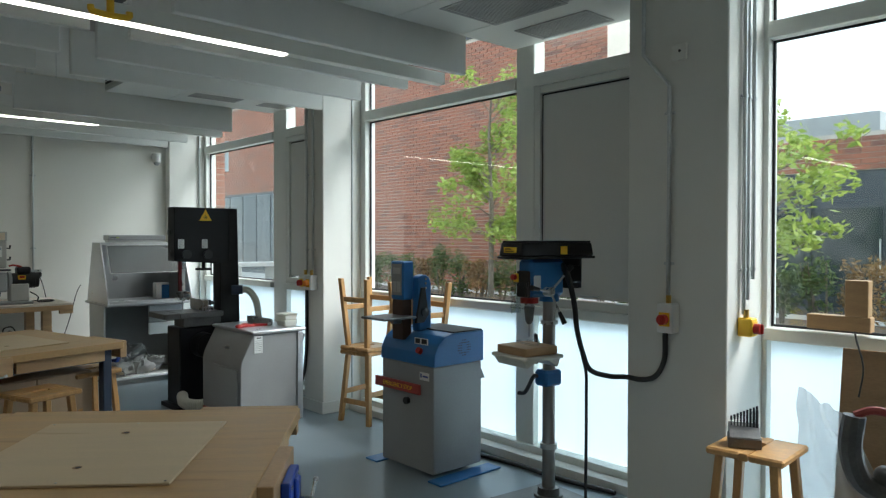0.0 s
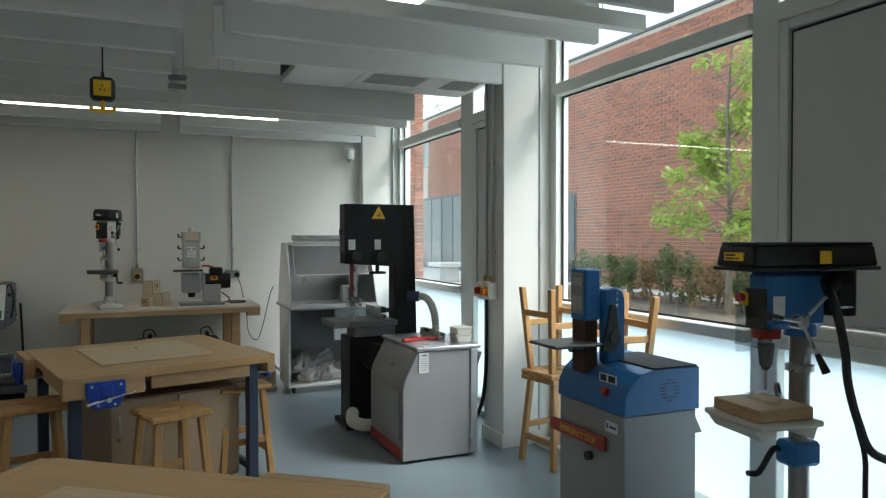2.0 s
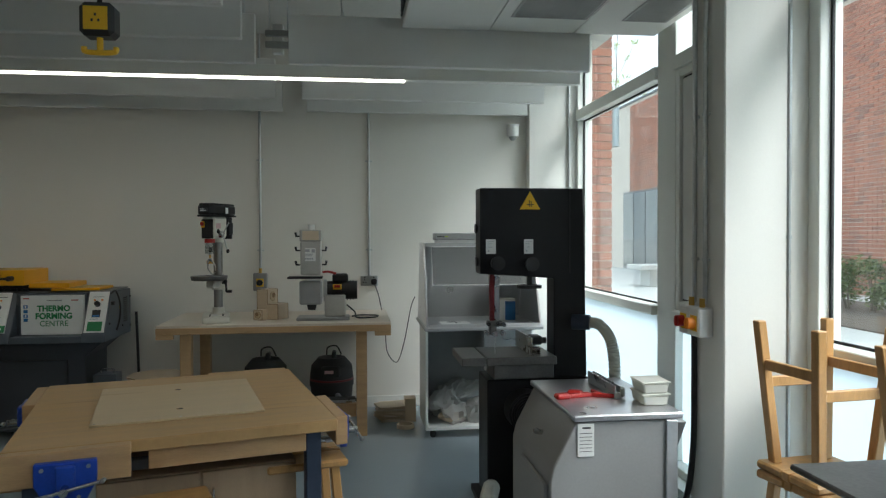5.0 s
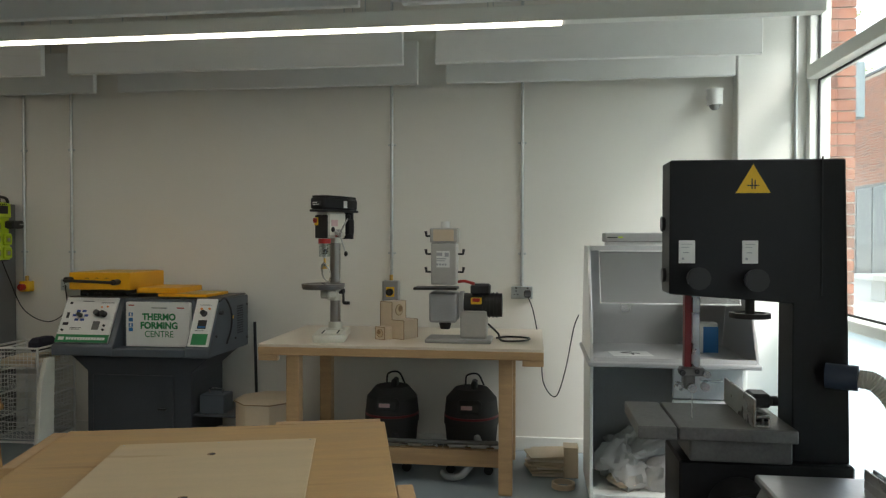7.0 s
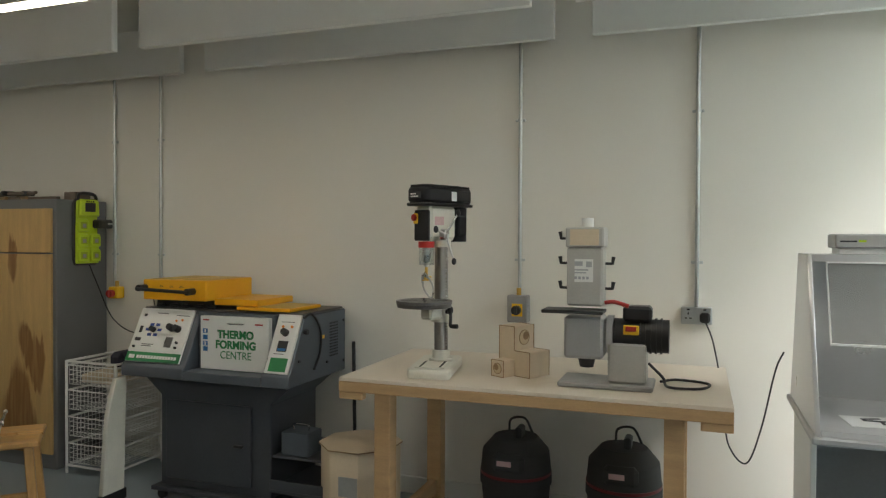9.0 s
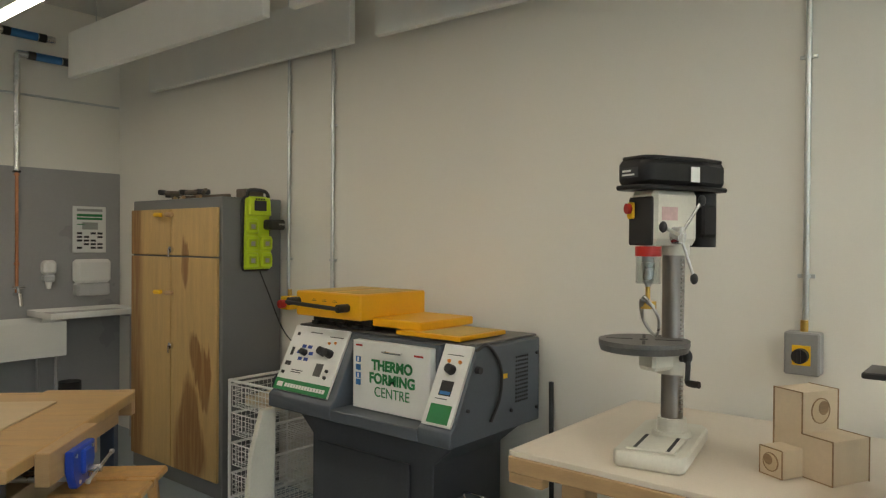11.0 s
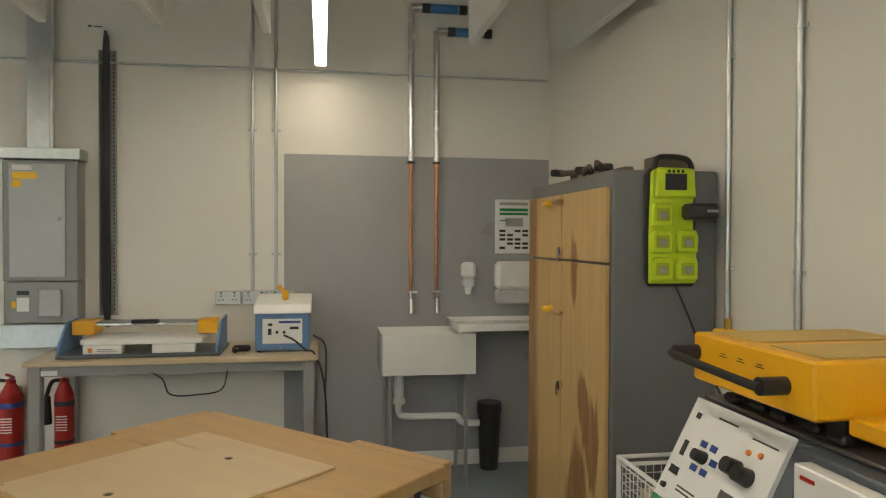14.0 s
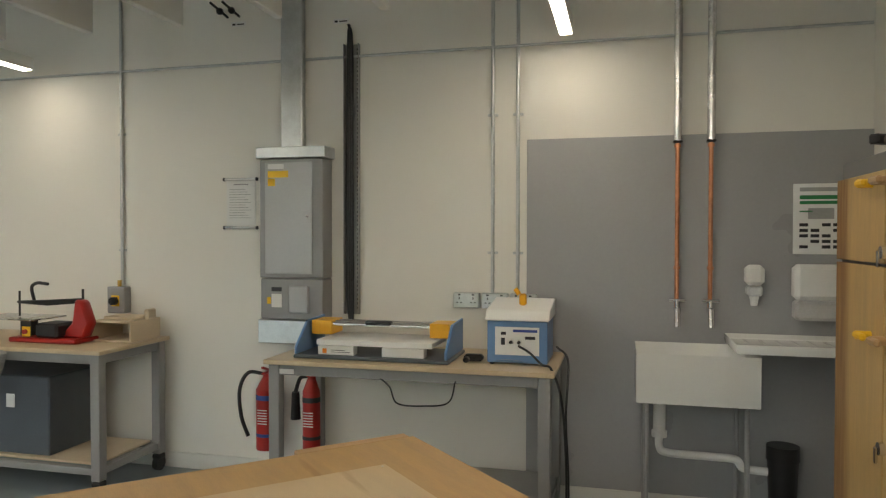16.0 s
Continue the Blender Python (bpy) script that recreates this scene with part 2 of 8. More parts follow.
# ---- the room ----
XW, XE, YN, YS, ZC = -4.15, 3.70, 8.45, -4.2, 3.25
bm = B(); span(bm, XW - 0.2, XE + 0.25, YS - 0.2, YN + 0.2, -0.12, 0.0)
whole("floor", bm, FLOOR, "blue-grey smooth vinyl workshop floor with slight scuffs", "floor", kind="structure")
bm = B(); span(bm, XW - 0.2, XE + 0.25, YS - 0.2, YN + 0.2, ZC, ZC + 0.15)
whole("ceiling", bm, CEIL, "plain grey-white soffit above hanging baffles", "ceiling", kind="structure")
bm = B(); span(bm, XW - 0.2, XE + 0.12, YN, YN + 0.2, 0, ZC)
whole("wall_north", bm, WALL, "smooth off-white painted workshop wall", "wall", kind="structure")
bm = B(); span(bm, XW - 0.2, XW, YS, YN, 0, ZC)
whole("wall_west", bm, WALL, "smooth off-white painted wall with services", "wall", kind="structure")
# south end is unseen; this wall is added to close the room
bm = B(); span(bm, XW - 0.2, XE + 0.12, YS - 0.2, YS, 0, ZC)
whole("wall_south", bm, WALL, "plain off-white wall added to close the unseen south end", "wall", kind="structure")
bm = B()
span(bm, XW, XW + 0.015, YS, YN, 0.0, 0.10, 0.004)
whole("baseboard_west", bm, SKIRT, "white painted skirting board along the wall", "skirting", kind="structure")
bm = B()
span(bm, XW + 0.02, 3.22, YN - 0.015, YN, 0.0, 0.10, 0.004)
whole("baseboard_north", bm, SKIRT, "white painted skirting board along the wall", "skirting", kind="structure")
bm = B(); span(bm, XW, XW + 0.012, 6.714, YN - 0.002, 0.10, 2.024, 0.002)
whole("splashback_panel", bm, PANEL_GREY, "grey laminate splashback panel behind the sinks", "wall panel", kind="structure")

# columns between the window bays
for i, (y0, y1) in enumerate(((8.33, 8.448), (5.07, 5.37), (1.53, 2.08), (-2.03, -1.48))):
    bm = B()
    span(bm, 3.28 if i else 3.24, XE + 0.12, y0, y1, 0, ZC, 0.006)
    col = whole("column_%d" % (i + 1), bm, COLUMN, "white painted square column between window bays", "column", kind="structure")
    bm = B()
    span(bm, 3.265 if i else 3.225, 3.5, y0 - 0.012, y1 + 0.012 if i else y1, 0.0, 0.10, 0.003)
    whole("baseboard_column_%d" % (i + 1), bm, SKIRT, "white skirting round a column", "skirting", kind="structure")

# window bays: frame, mullion, transom, sill, frosted foot panes, insulated vent panel
def window_bay(n, ya, yb, ym0, ym1):
    """A bay from ya (south) to yb (north); ym0 to ym1 is the mullion between vent panel (south) and glass (north)."""
    w = thing("window_%d" % n, "tall white-framed window with frosted lower panes and a solid vent panel", "window", "tall windows", Matrix.Translation((XE, 0, 0)), "structure")
    zt0, zt1, zs0, zs1, ztop = 2.525, 2.61, 0.985, 1.048, ZC - 0.002
    bm = B()
    span(bm, -0.03, 0.08, ya, ya + 0.07, 0, ztop, 0.004)
    span(bm, -0.03, 0.08, yb - 0.12, yb, 0, ztop, 0.004)
    span(bm, -0.03, 0.08, ym0, ym1, 0.10, ztop, 0.004)
    part("window_frame", bm, WHITE_FRAME, w)
    quick("transom", w, WHITE_FRAME, (-0.05, 0.078, ya + 0.07, ym0, zt0, zt1), (-0.05, 0.078, ym1, yb - 0.12, zt0, zt1), bevel=0.004)
    quick("window_sill", w, WHITE_FRAME, (-0.07, 0.078, ya + 0.07, ym0, zs0, zs1), (-0.07, 0.078, ym1, yb - 0.12, zs0, zs1), bevel=0.005)
    quick("bottom_rail", w, WHITE_FRAME, (-0.06, 0.078, ya + 0.07, yb - 0.12, 0.0, 0.10), bevel=0.004)
    g = 0.012
    bm = B()
    for y0, y1, z0, z1 in ((ym1, yb - 0.12, zs1, zt0), (ym1, yb - 0.12, zt1, ZC)):
        span(bm, 0.022, 0.034, y0, y0 + g, z0, z1); span(bm, 0.022, 0.034, y1 - g, y1, z0, z1)
        span(bm, 0.023, 0.033, y0 + g, y1 - g, z0, z0 + g); span(bm, 0.023, 0.033, y0 + g, y1 - g, z1 - g, z1)
    part("gasket", bm, GASKET, w)
    for y0, y1, z0, z1 in ((ym1, yb - 0.12, zs1, zt0), (ym1, yb - 0.12, zt1, ztop), (ya + 0.07, ym0, zt1, ztop)):
        p = quick("pane", w, GLASS, (0.025, 0.031, y0 + 0.002, y1 - 0.002, z0 + 0.002, z1 - 0.002), bevel=0)
        p.visible_shadow = False
    for y0, y1 in ((ym1, yb - 0.12), (ya + 0.07, ym0)):
        quick("frosted_pane", w, FROST, (0.02, 0.026, y0 + 0.002, y1 - 0.002, 0.102, zs0 - 0.002), bevel=0, label="frosted lower pane glowing with daylight")
    v = quick("vent_panel", w, PANEL_WHITE, (-0.015, 0.05, ya + 0.135, ym0 - 0.065, zs1 + 0.07, zt0 - 0.065), bevel=0.004, label="solid off-white hinged vent panel")
    bm = B()
    y0, y1, z0, z1 = ya + 0.07, ym0, zs1, zt0
    for q in ((y0, y0 + 0.05, z0, z1), (y1 - 0.05, y1, z0, z1)):
        span(bm, -0.028, 0.05, *q, 0.004)
    span(bm, -0.028, 0.05, y0 + 0.05, y1 - 0.05, z0, z0 + 0.055, 0.004)
    span(bm, -0.028, 0.05, y0 + 0.05, y1 - 0.05, z1 - 0.05, z1, 0.004)
    part("vent_frame", bm, WHITE_FRAME, w)
    quick("vent_gasket", w, GASKET, (-0.005, 0.045, y1 - 0.062, y1 - 0.052, z0 + 0.06, z1 - 0.055), (-0.005, 0.045, y0 + 0.062, y1 - 0.064, z1 - 0.062, z1 - 0.052), bevel=0)
    bm = B()
    tube(bm, [(-0.02, (y0 + y1) / 2 - 0.06, z0 + 0.09), (-0.05, (y0 + y1) / 2 - 0.055, z0 + 0.09), (-0.05, (y0 + y1) / 2 + 0.055, z0 + 0.09), (-0.02, (y0 + y1) / 2 + 0.06, z0 + 0.09)], 0.006, n=3)
    part("pull_handle", bm, GALV, v)
    return w


window_bay(1, 5.37, 8.40, 6.36, 6.62)
window_bay(2, 2.08, 5.12, 3.07, 3.23)
window_bay(3, -1.48, 1.625, -0.5, -0.34)
# unseen stretch south of the bays, added to shut the corner
bm = B()
span(bm, XE - 0.02, XE + 0.12, YS, -2.03, 0, ZC)
whole("wall_east", bm, WALL, "plain off-white wall added beyond the unseen last column", "wall", kind="structure")
bm = B()
for ya, yb in ((5.37, 8.33), (2.08, 5.07), (-1.48, 1.53)):
    span(bm, XE - 0.16, XE - 0.065, ya, yb, 0.0, 0.055, 0.003)
whole("trim_cable_skirting", bm, SKIRT, "low white cable trunking along the windows", "trim", kind="structure")

# ---- baffles and linear lights ----
BAYS = ((-3.43, -1.32), (-1.13, 1.105), (1.305, 3.22))
YB = (8.33, 7.77, 6.66, 6.12, 5.56, 5.0, 4.45, 3.88, 3.29, 2.74, 2.18, 1.62, 1.06, 0.50, -0.62, -1.18, -1.74, -2.3, -2.9)
first = None
for y in YB:
    for x0, x1 in BAYS:
        if x0 > 1 and (5.3 < y < 6.5 or 1.5 < y < 3.1):
            continue
        if first is None:
            first = thing("ceiling_baffle", "white felt acoustic baffle hanging from the ceiling", "acoustic baffle", "ceiling baffles", Matrix.Translation(((x0 + x1) / 2, y, 2.57)))
            w = x1 - x0
            quick("felt_panel", first, BAFFLE, (-w / 2, w / 2, -0.022, 0.022, 0, 0.30), bevel=0.004)
            for k in (-0.7, 0.7):
                rod("hanger_wire", first, GALV, (k, 0, 0.298), (k, 0, ZC - 2.572), 0.004, seg=6)
            size0 = w
        else:
            c = copy_thing(first, Matrix.Translation(((x0 + x1) / 2, y, 2.57)))
            c.scale = ((x1 - x0) / size0, 1, 1)
# the light at y 0.12 is unseen, added at the same spacing
for y, x1 in ((6.94, 2.04), (3.53, 2.04), (0.12, 2.04)):
    L = thing("linear_light", "long slim white suspended LED light, switched on", "ceiling light", "linear lights", Matrix.Translation((0, y, 2.54)))
    quick("housing", L, WHITE_FRAME, (-3.96, 3.24, -0.036, 0.036, 0.006, 0.085), bevel=0.002)
    quick("diffuser", L, LED, (-3.95, x1, -0.030, 0.030, 0.0, 0.0055), bevel=0, label="glowing white diffuser")
    for x in (-3, -1, 1, 3):
        rod("hanger_wire", L, GALV, (x, 0, 0.085), (x, 0, ZC - 2.542), 0.003, seg=6)

# ---- air units above the windows ----
def air_unit(y0, y1, x0):
    a = thing("ceiling_air_unit", "boxed white ceiling air unit with grey mesh grilles", "air conditioner", "air units", Matrix.Translation((0, 0, 2.80)))
    x1 = 3.64
    quick("casing", a, SOFFIT, (x0, x1, y0, y1, 0.012, ZC - 2.802), bevel=0.004)
    n = 3
    bm = B()
    w = (x1 - x0) / n
    for i in range(n):
        span(bm, x0 + i * w + 0.003, x0 + (i + 1) * w - 0.003, y0, y1, 0.0, 0.011, 0.002)
    part("soffit_panel", bm, SOFFIT, a)
    for gx0, gx1 in ((x0 + 0.62, x0 + 1.08), (x1 - 0.34, x1 - 0.06)):
        bm = B()
        gy0, gy1 = y1 - 0.85, y1 - 0.30
        for q in ((gx0, gx1, gy0, gy0 + 0.02), (gx0, gx1, gy1 - 0.02, gy1), (gx0, gx0 + 0.02, gy0 + 0.02, gy1 - 0.02), (gx1 - 0.02, gx1, gy0 + 0.02, gy1 - 0.02)):
            span(bm, *q, -0.006, -0.001, 0.0015)
        k = gy0 + 0.03
        while k < gy1 - 0.025:
            span(bm, gx0 + 0.021, gx1 - 0.021, k, k + 0.008, -0.005, -0.001)
            k += 0.016
        part("grille", bm, GRILLE, a, "grey mesh air grille")
    bm = B()
    for k in range(7):
        span(bm, x0 - 0.012, x0 - 0.002, y1 - 0.42, y1 - 0.06, 0.05 + k * 0.03, 0.066 + k * 0.03)
    part("side_louvre", bm, GASKET, a)
    return a


air_unit(1.55, 3.22, 2.05)
air_unit(5.30, 6.60, 2.0)

# ---- outside ----
def brick_material(name, a, b, mixr=0.35):
    m = mat(name, a, 0.85, vary=0.15, scale=9, fine=120, bump=0.25)
    t = m.node_tree
    bs = t.nodes["Principled BSDF"]
    src = bs.inputs["Base Color"].links[0].from_socket
    geo, oi, ad, fr, mx = (t.nodes.new(k) for k in ("ShaderNodeNewGeometry", "ShaderNodeObjectInfo", "ShaderNodeMath", "ShaderNodeMath", "ShaderNodeMix"))
    ad.operation, fr.operation = "ADD", "FRACT"
    t.links.new(geo.outputs["Random Per Island"], ad.inputs[0])
    t.links.new(oi.outputs["Random"], ad.inputs[1])
    t.links.new(ad.outputs[0], fr.inputs[0])
    cr = t.nodes.new("ShaderNodeValToRGB")
    cr.color_ramp.elements[0].position, cr.color_ramp.elements[0].color = 0.0, (*b, 1)
    cr.color_ramp.elements[1].position, cr.color_ramp.elements[1].color = 1.0, (1.25 * a[0], 1.1 * a[1], a[2], 1)
    e = cr.color_ramp.elements.new(mixr)
    e.color = (*a, 1)
    t.links.new(fr.outputs[0], cr.inputs[0])
    mx.data_type, mx.blend_type = "RGBA", "MIX"
    mx.inputs[0].default_value = 0.6
    t.links.new(src, mx.inputs[6])
    t.links.new(cr.outputs[0], mx.inputs[7])
    t.links.new(mx.outputs[2], bs.inputs["Base Color"])
    return m


BRICK = brick_material("red_brick", (0.30, 0.125, 0.08), (0.11, 0.065, 0.058), 0.35)
MORTAR = mat("pale_mortar", (0.50, 0.44, 0.38), 0.9, vary=0.1)
PAVING = mat("pale_paving", (0.50, 0.49, 0.46), 0.85, vary=0.12, scale=1.5, fine=40, bump=0.1)
SOIL = mat("bark_mulch", (0.11, 0.085, 0.065), 0.95, vary=0.35, scale=12, fine=70, bump=0.6)
CLAD = mat("dark_grey_cladding", (0.07, 0.075, 0.085), 0.4, vary=0.08, scale=4)
DARKGLASS = mat("dark_reflecting_glass", (0.035, 0.045, 0.05), 0.08, vary=0.3, scale=0.6, bump=0, spec=0.8)
BARK = mat("grey_bark", (0.16, 0.13, 0.10), 0.9, vary=0.3, scale=20, bump=0.5)


def leaf_material(name, a, b):
    m = mat(name, a, 0.5, vary=0.1, bump=0)
    t = m.node_tree
    bs = t.nodes["Principled BSDF"]
    geo, mx = t.nodes.new("ShaderNodeNewGeometry"), t.nodes.new("ShaderNodeMix")
    mx.data_type = "RGBA"
    mx.inputs[6].default_value, mx.inputs[7].default_value = (*a, 1), (*b, 1)
    t.links.new(geo.outputs["Random Per Island"], mx.inputs[0])
    t.links.new(mx.outputs[2], bs.inputs["Base Color"])
    tl, ms = t.nodes.new("ShaderNodeBsdfTranslucent"), t.nodes.new("ShaderNodeMixShader")
    t.links.new(mx.outputs[2], tl.inputs["Color"])
    ms.inputs[0].default_value = 0.45
    t.links.new(bs.outputs[0], ms.inputs[1])
    t.links.new(tl.outputs[0], ms.inputs[2])
    t.links.new(ms.outputs[0], t.nodes["Material Output"].inputs["Surface"])
    return m


LEAF = leaf_material("fresh_tree_leaf", (0.21, 0.30, 0.045), (0.42, 0.48, 0.11))
HEDGE = leaf_material("hedge_leaf", (0.05, 0.09, 0.03), (0.18, 0.23, 0.07))
BROWN = leaf_material("dry_hedge_leaf", (0.20, 0.12, 0.05), (0.34, 0.22, 0.10))

GZ = 0.42
bm = B()
prism(bm, [(3.96, -0.14), (4.75, -0.14), (4.8, GZ), (220, GZ), (220, -0.5), (-220, -0.5), (-220, -0.3), (3.96, -0.3)], -220, 220, "y")
whole("ground", bm, PAVING, "pale paved courtyard outside the windows", "paving", kind="structure")
bm = B(); span(bm, 7.4, 9.7, -4, 14.2, GZ, GZ + 0.02)
whole("planting_bed", bm, SOIL, "dark mulched planting bed", "ground", kind="structure")


def bricks(parent, x, y0, y1, z0, z1, keep=None):
    """Running bond facing -x, the pieces proud of the mortar; keep picks the bricks that become objects."""
    bl, bh, j, d = 0.215, 0.065, 0.010, 0.012
    bm = B(); span(bm, 0, d, -bl / 2, bl / 2, -bh / 2, bh / 2)
    one = finish(bm, "brick", BRICK)
    rng = random.Random(3)
    verts, faces = [], []
    r = 0
    z = z0
    while z + bh <= z1 + 0.001:
        y = y0 + (0 if r % 2 else -(bl + j) / 2)
        while y < y1:
            a, b = max(y, y0), min(y + bl, y1)
            if b - a > 0.03:
                pr = rng.uniform(-0.002, 0.002)
                if keep and b - a > 0.2 and keep(a, z):
                    o = new("brick", one)
                    o.location = (x - d + pr, (a + b) / 2, z + bh / 2)
                    o.parent = parent
                else:
                    n = len(verts)
                    xf = x - d + pr
                    verts += [(xf, a, z), (xf, b, z), (xf, b, z + bh), (xf, a, z + bh), (x, a, z), (x, b, z), (x, b, z + bh), (x, a, z + bh)]
                    faces += [(n, n + 3, n + 2, n + 1), (n, n + 1, n + 5, n + 4), (n + 1, n + 2, n + 6, n + 5), (n + 2, n + 3, n + 7, n + 6), (n + 3, n, n + 4, n + 7)]
            y += bl + j
        z += bh + j
        r += 1
    if verts:
        me = bpy.data.meshes.new("brickwork")
        me.from_pydata(verts, [], faces)
        me.materials.append(BRICK)
        o = new("brickwork", me)
        o.parent = parent
        o["kind"] = "stuff"


TB = thing("brick_building", "tall red-brick building with dark ground-floor glazing across the courtyard", "building")
quick("wall", TB, MORTAR, (10.5, 11.2, 7.2, 30, 0.3, 5.7), bevel=0)
quick("coping", TB, CLAD, (10.44, 11.25, 7.2, 30, 5.7, 5.76), bevel=0.005)
for y0, y1, zt in ((14.75, 15.6, 2.55), (18.2, 24.5, 2.9)):
    wdw = quick("window", TB, CLAD, (10.47, 10.486, y0, y1, GZ, zt), bevel=0)
    n = max(1, int((y1 - y0) / 0.9))
    for k in range(n):
        w = (y1 - y0) / n
        quick("pane", wdw, DARKGLASS, (10.455, 10.468, y0 + k * w + 0.04, y0 + (k + 1) * w - 0.04, GZ + 0.1, zt - 0.08), bevel=0)
LB = thing("low_building", "low building with brick parapet, dark cladding and glazed doors", "building")
quick("wall", LB, CLAD, (10.52, 11.4, -12, 7.18, 0.3, 2.42), bevel=0)
quick("parapet", LB, MORTAR, (10.5, 10.9, -12, 7.18, 2.42, 2.93), bevel=0)
quick("roof", LB, CLAD, (10.9, 18, -12, 7.18, 2.42, 2.7), bevel=0)
quick("plant_screen", LB, GRILLE, (12.4, 15, 3.5, 7.0, 2.7, 3.5), bevel=0.01)
for k in range(14):
    y0 = -7.0 + k * 0.98
    wd = quick("window", LB, CLAD, (10.48, 10.518, y0 + 0.02, y0 + 0.94, GZ, 2.02), bevel=0.004)
    quick("pane", wd, DARKGLASS, (10.468, 10.479, y0 + 0.1, y0 + 0.86, GZ + 0.14, 1.92), bevel=0)
    if k in (9, 10):
        rod("door_handle", wd, GALV, (10.44, y0 + 0.12, 0.95), (10.44, y0 + 0.12, 1.5), 0.012, seg=8)
bricks(LB, 10.5, -2.0, 7.18, 2.43, 2.92, lambda a, z: 1.5 < a < 6.9)
bricks(TB, 10.5, 7.2, 24.0, 0.45, 5.68, lambda a, z: 9.6 < a < 12.1 and 1.6 < z < 3.0)
PR = thing("brick_pier", "red-brick pier beside the window outside", "wall")
quick("wall", PR, MORTAR, (4.02, 4.26, 9.05, 9.6, -0.14, 5.5), bevel=0)
for k in range(60):
    z = -0.1 + k * 0.085
    bm = B(); span(bm, 4.01, 4.27, 9.038, 9.042, z, z + 0.072)
    for q in ((4.015, 4.135), (4.145, 4.265)):
        span(bm, q[0], q[1], 9.035, 9.05, z, z + 0.073)
    part("brick", bm, BRICK, PR)
bm = B(); cyl(bm, (4.36, 9.3, 2.43), (4.36, 9.3, 2.85), 0.08, seg=24)
dl = whole("drum_lamp", bm, mat("blue_grey_lamp", (0.20, 0.25, 0.28), 0.4), "blue-grey drum wall lamp on the brick pier", "wall lamp")
bm = B(); cyl(bm, (4.255, 9.3, 2.64), (4.30, 9.3, 2.64), 0.02)
part("bracket", bm, GALV, dl)
bench = thing("stone_bench", "long pale stone courtyard bench", "bench")
quick("slab", bench, PAVING, (7.6, 9.6, 16.2, 17.0, 0.78, 0.88), bevel=0.01)
for x in (8.0, 9.2):
    quick("support", bench, PAVING, (x - 0.15, x + 0.15, 16.35, 16.85, GZ, 0.78), bevel=0.01)


def leaf_cloud(name, spots, n, size, material, parent=None, seed=1, flat=0.5):
    """Many small folded leaves round spots (x, y, z, radius)."""
    rng = random.Random(seed)
    verts, faces = [], []
    for _ in range(n):
        cx, cy, cz, r = rng.choice(spots)
        d = Vector((rng.gauss(0, 1), rng.gauss(0, 1), rng.gauss(0, flat))).normalized() * r * rng.random() ** 0.4
        c = Vector((cx, cy, cz)) + Vector((d.x, d.y, d.z))
        u = Vector((rng.gauss(0, 1), rng.gauss(0, 1), rng.gauss(0, 0.6))).normalized()
        v = u.cross(Vector((rng.gauss(0, 1), rng.gauss(0, 1), rng.gauss(0, 1)))).normalized()
        s = size * rng.uniform(0.6, 1.3)
        k = len(verts)
        verts += [c - u * s, c + v * s * 0.4, c + u * s, c - v * s * 0.4]
        faces.append((k, k + 1, k + 2, k + 3))
    me = bpy.data.meshes.new(name)
    me.from_pydata([tuple(v) for v in verts], [], faces)
    me.materials.append(material)
    o = new(name, me)
    if parent is not None:
        o.parent = parent
    return o


def tree(base, height, crown, seed, label, n=5200):
    rng = random.Random(seed)
    t = thing("tree", label, "tree", "courtyard trees")
    b = Vector(base)
    bm = B()
    pts = [b, b + Vector((0.03, 0.02, height * 0.4)), b + Vector((0.0, 0.05, height * 0.75)), b + Vector((0.05, 0.02, height))]
    for i in range(3):
        cyl(bm, pts[i], pts[i + 1] + Vector((0, 0, 0.01)), 0.05 - 0.013 * i, 0.05 - 0.013 * (i + 1), 8)
    part("trunk", bm, BARK, t)
    spots = []
    bm = B()
    for i in range(26):
        h = rng.uniform(0.32, 1.0)
        a = rng.uniform(0, 6.283)
        r = crown * (1.15 - 0.75 * abs(h - 0.5)) * rng.uniform(0.35, 1.0)
        e = b + Vector((math.cos(a) * r, math.sin(a) * r, height * h + rng.uniform(-0.1, 0.1)))
        s = b + Vector((0, 0, height * max(0.3, h - 0.15)))
        cyl(bm, s, e, 0.012, 0.004, 5)
        for f in (0.6, 1.0):
            p = s.lerp(e, f)
            spots.append((p.x, p.y, p.z, rng.uniform(0.16, 0.33)))
    part("limbs", bm, BARK, t)
    leaf_cloud("crown", spots, n, 0.055, LEAF, t, seed)
    return t


tree((8.45, 8.05, GZ), 3.75, 1.0, 5, "young courtyard tree with fresh yellow-green leaves")
tree((7.9, 3.3, GZ), 2.7, 0.95, 9, "young courtyard tree with spreading yellow-green crown", 3400)
tree((12.53, 30.5, GZ), 9.6, 1.3, 12, "tall tree rising behind the brick building", 2600)
rng = random.Random(4)
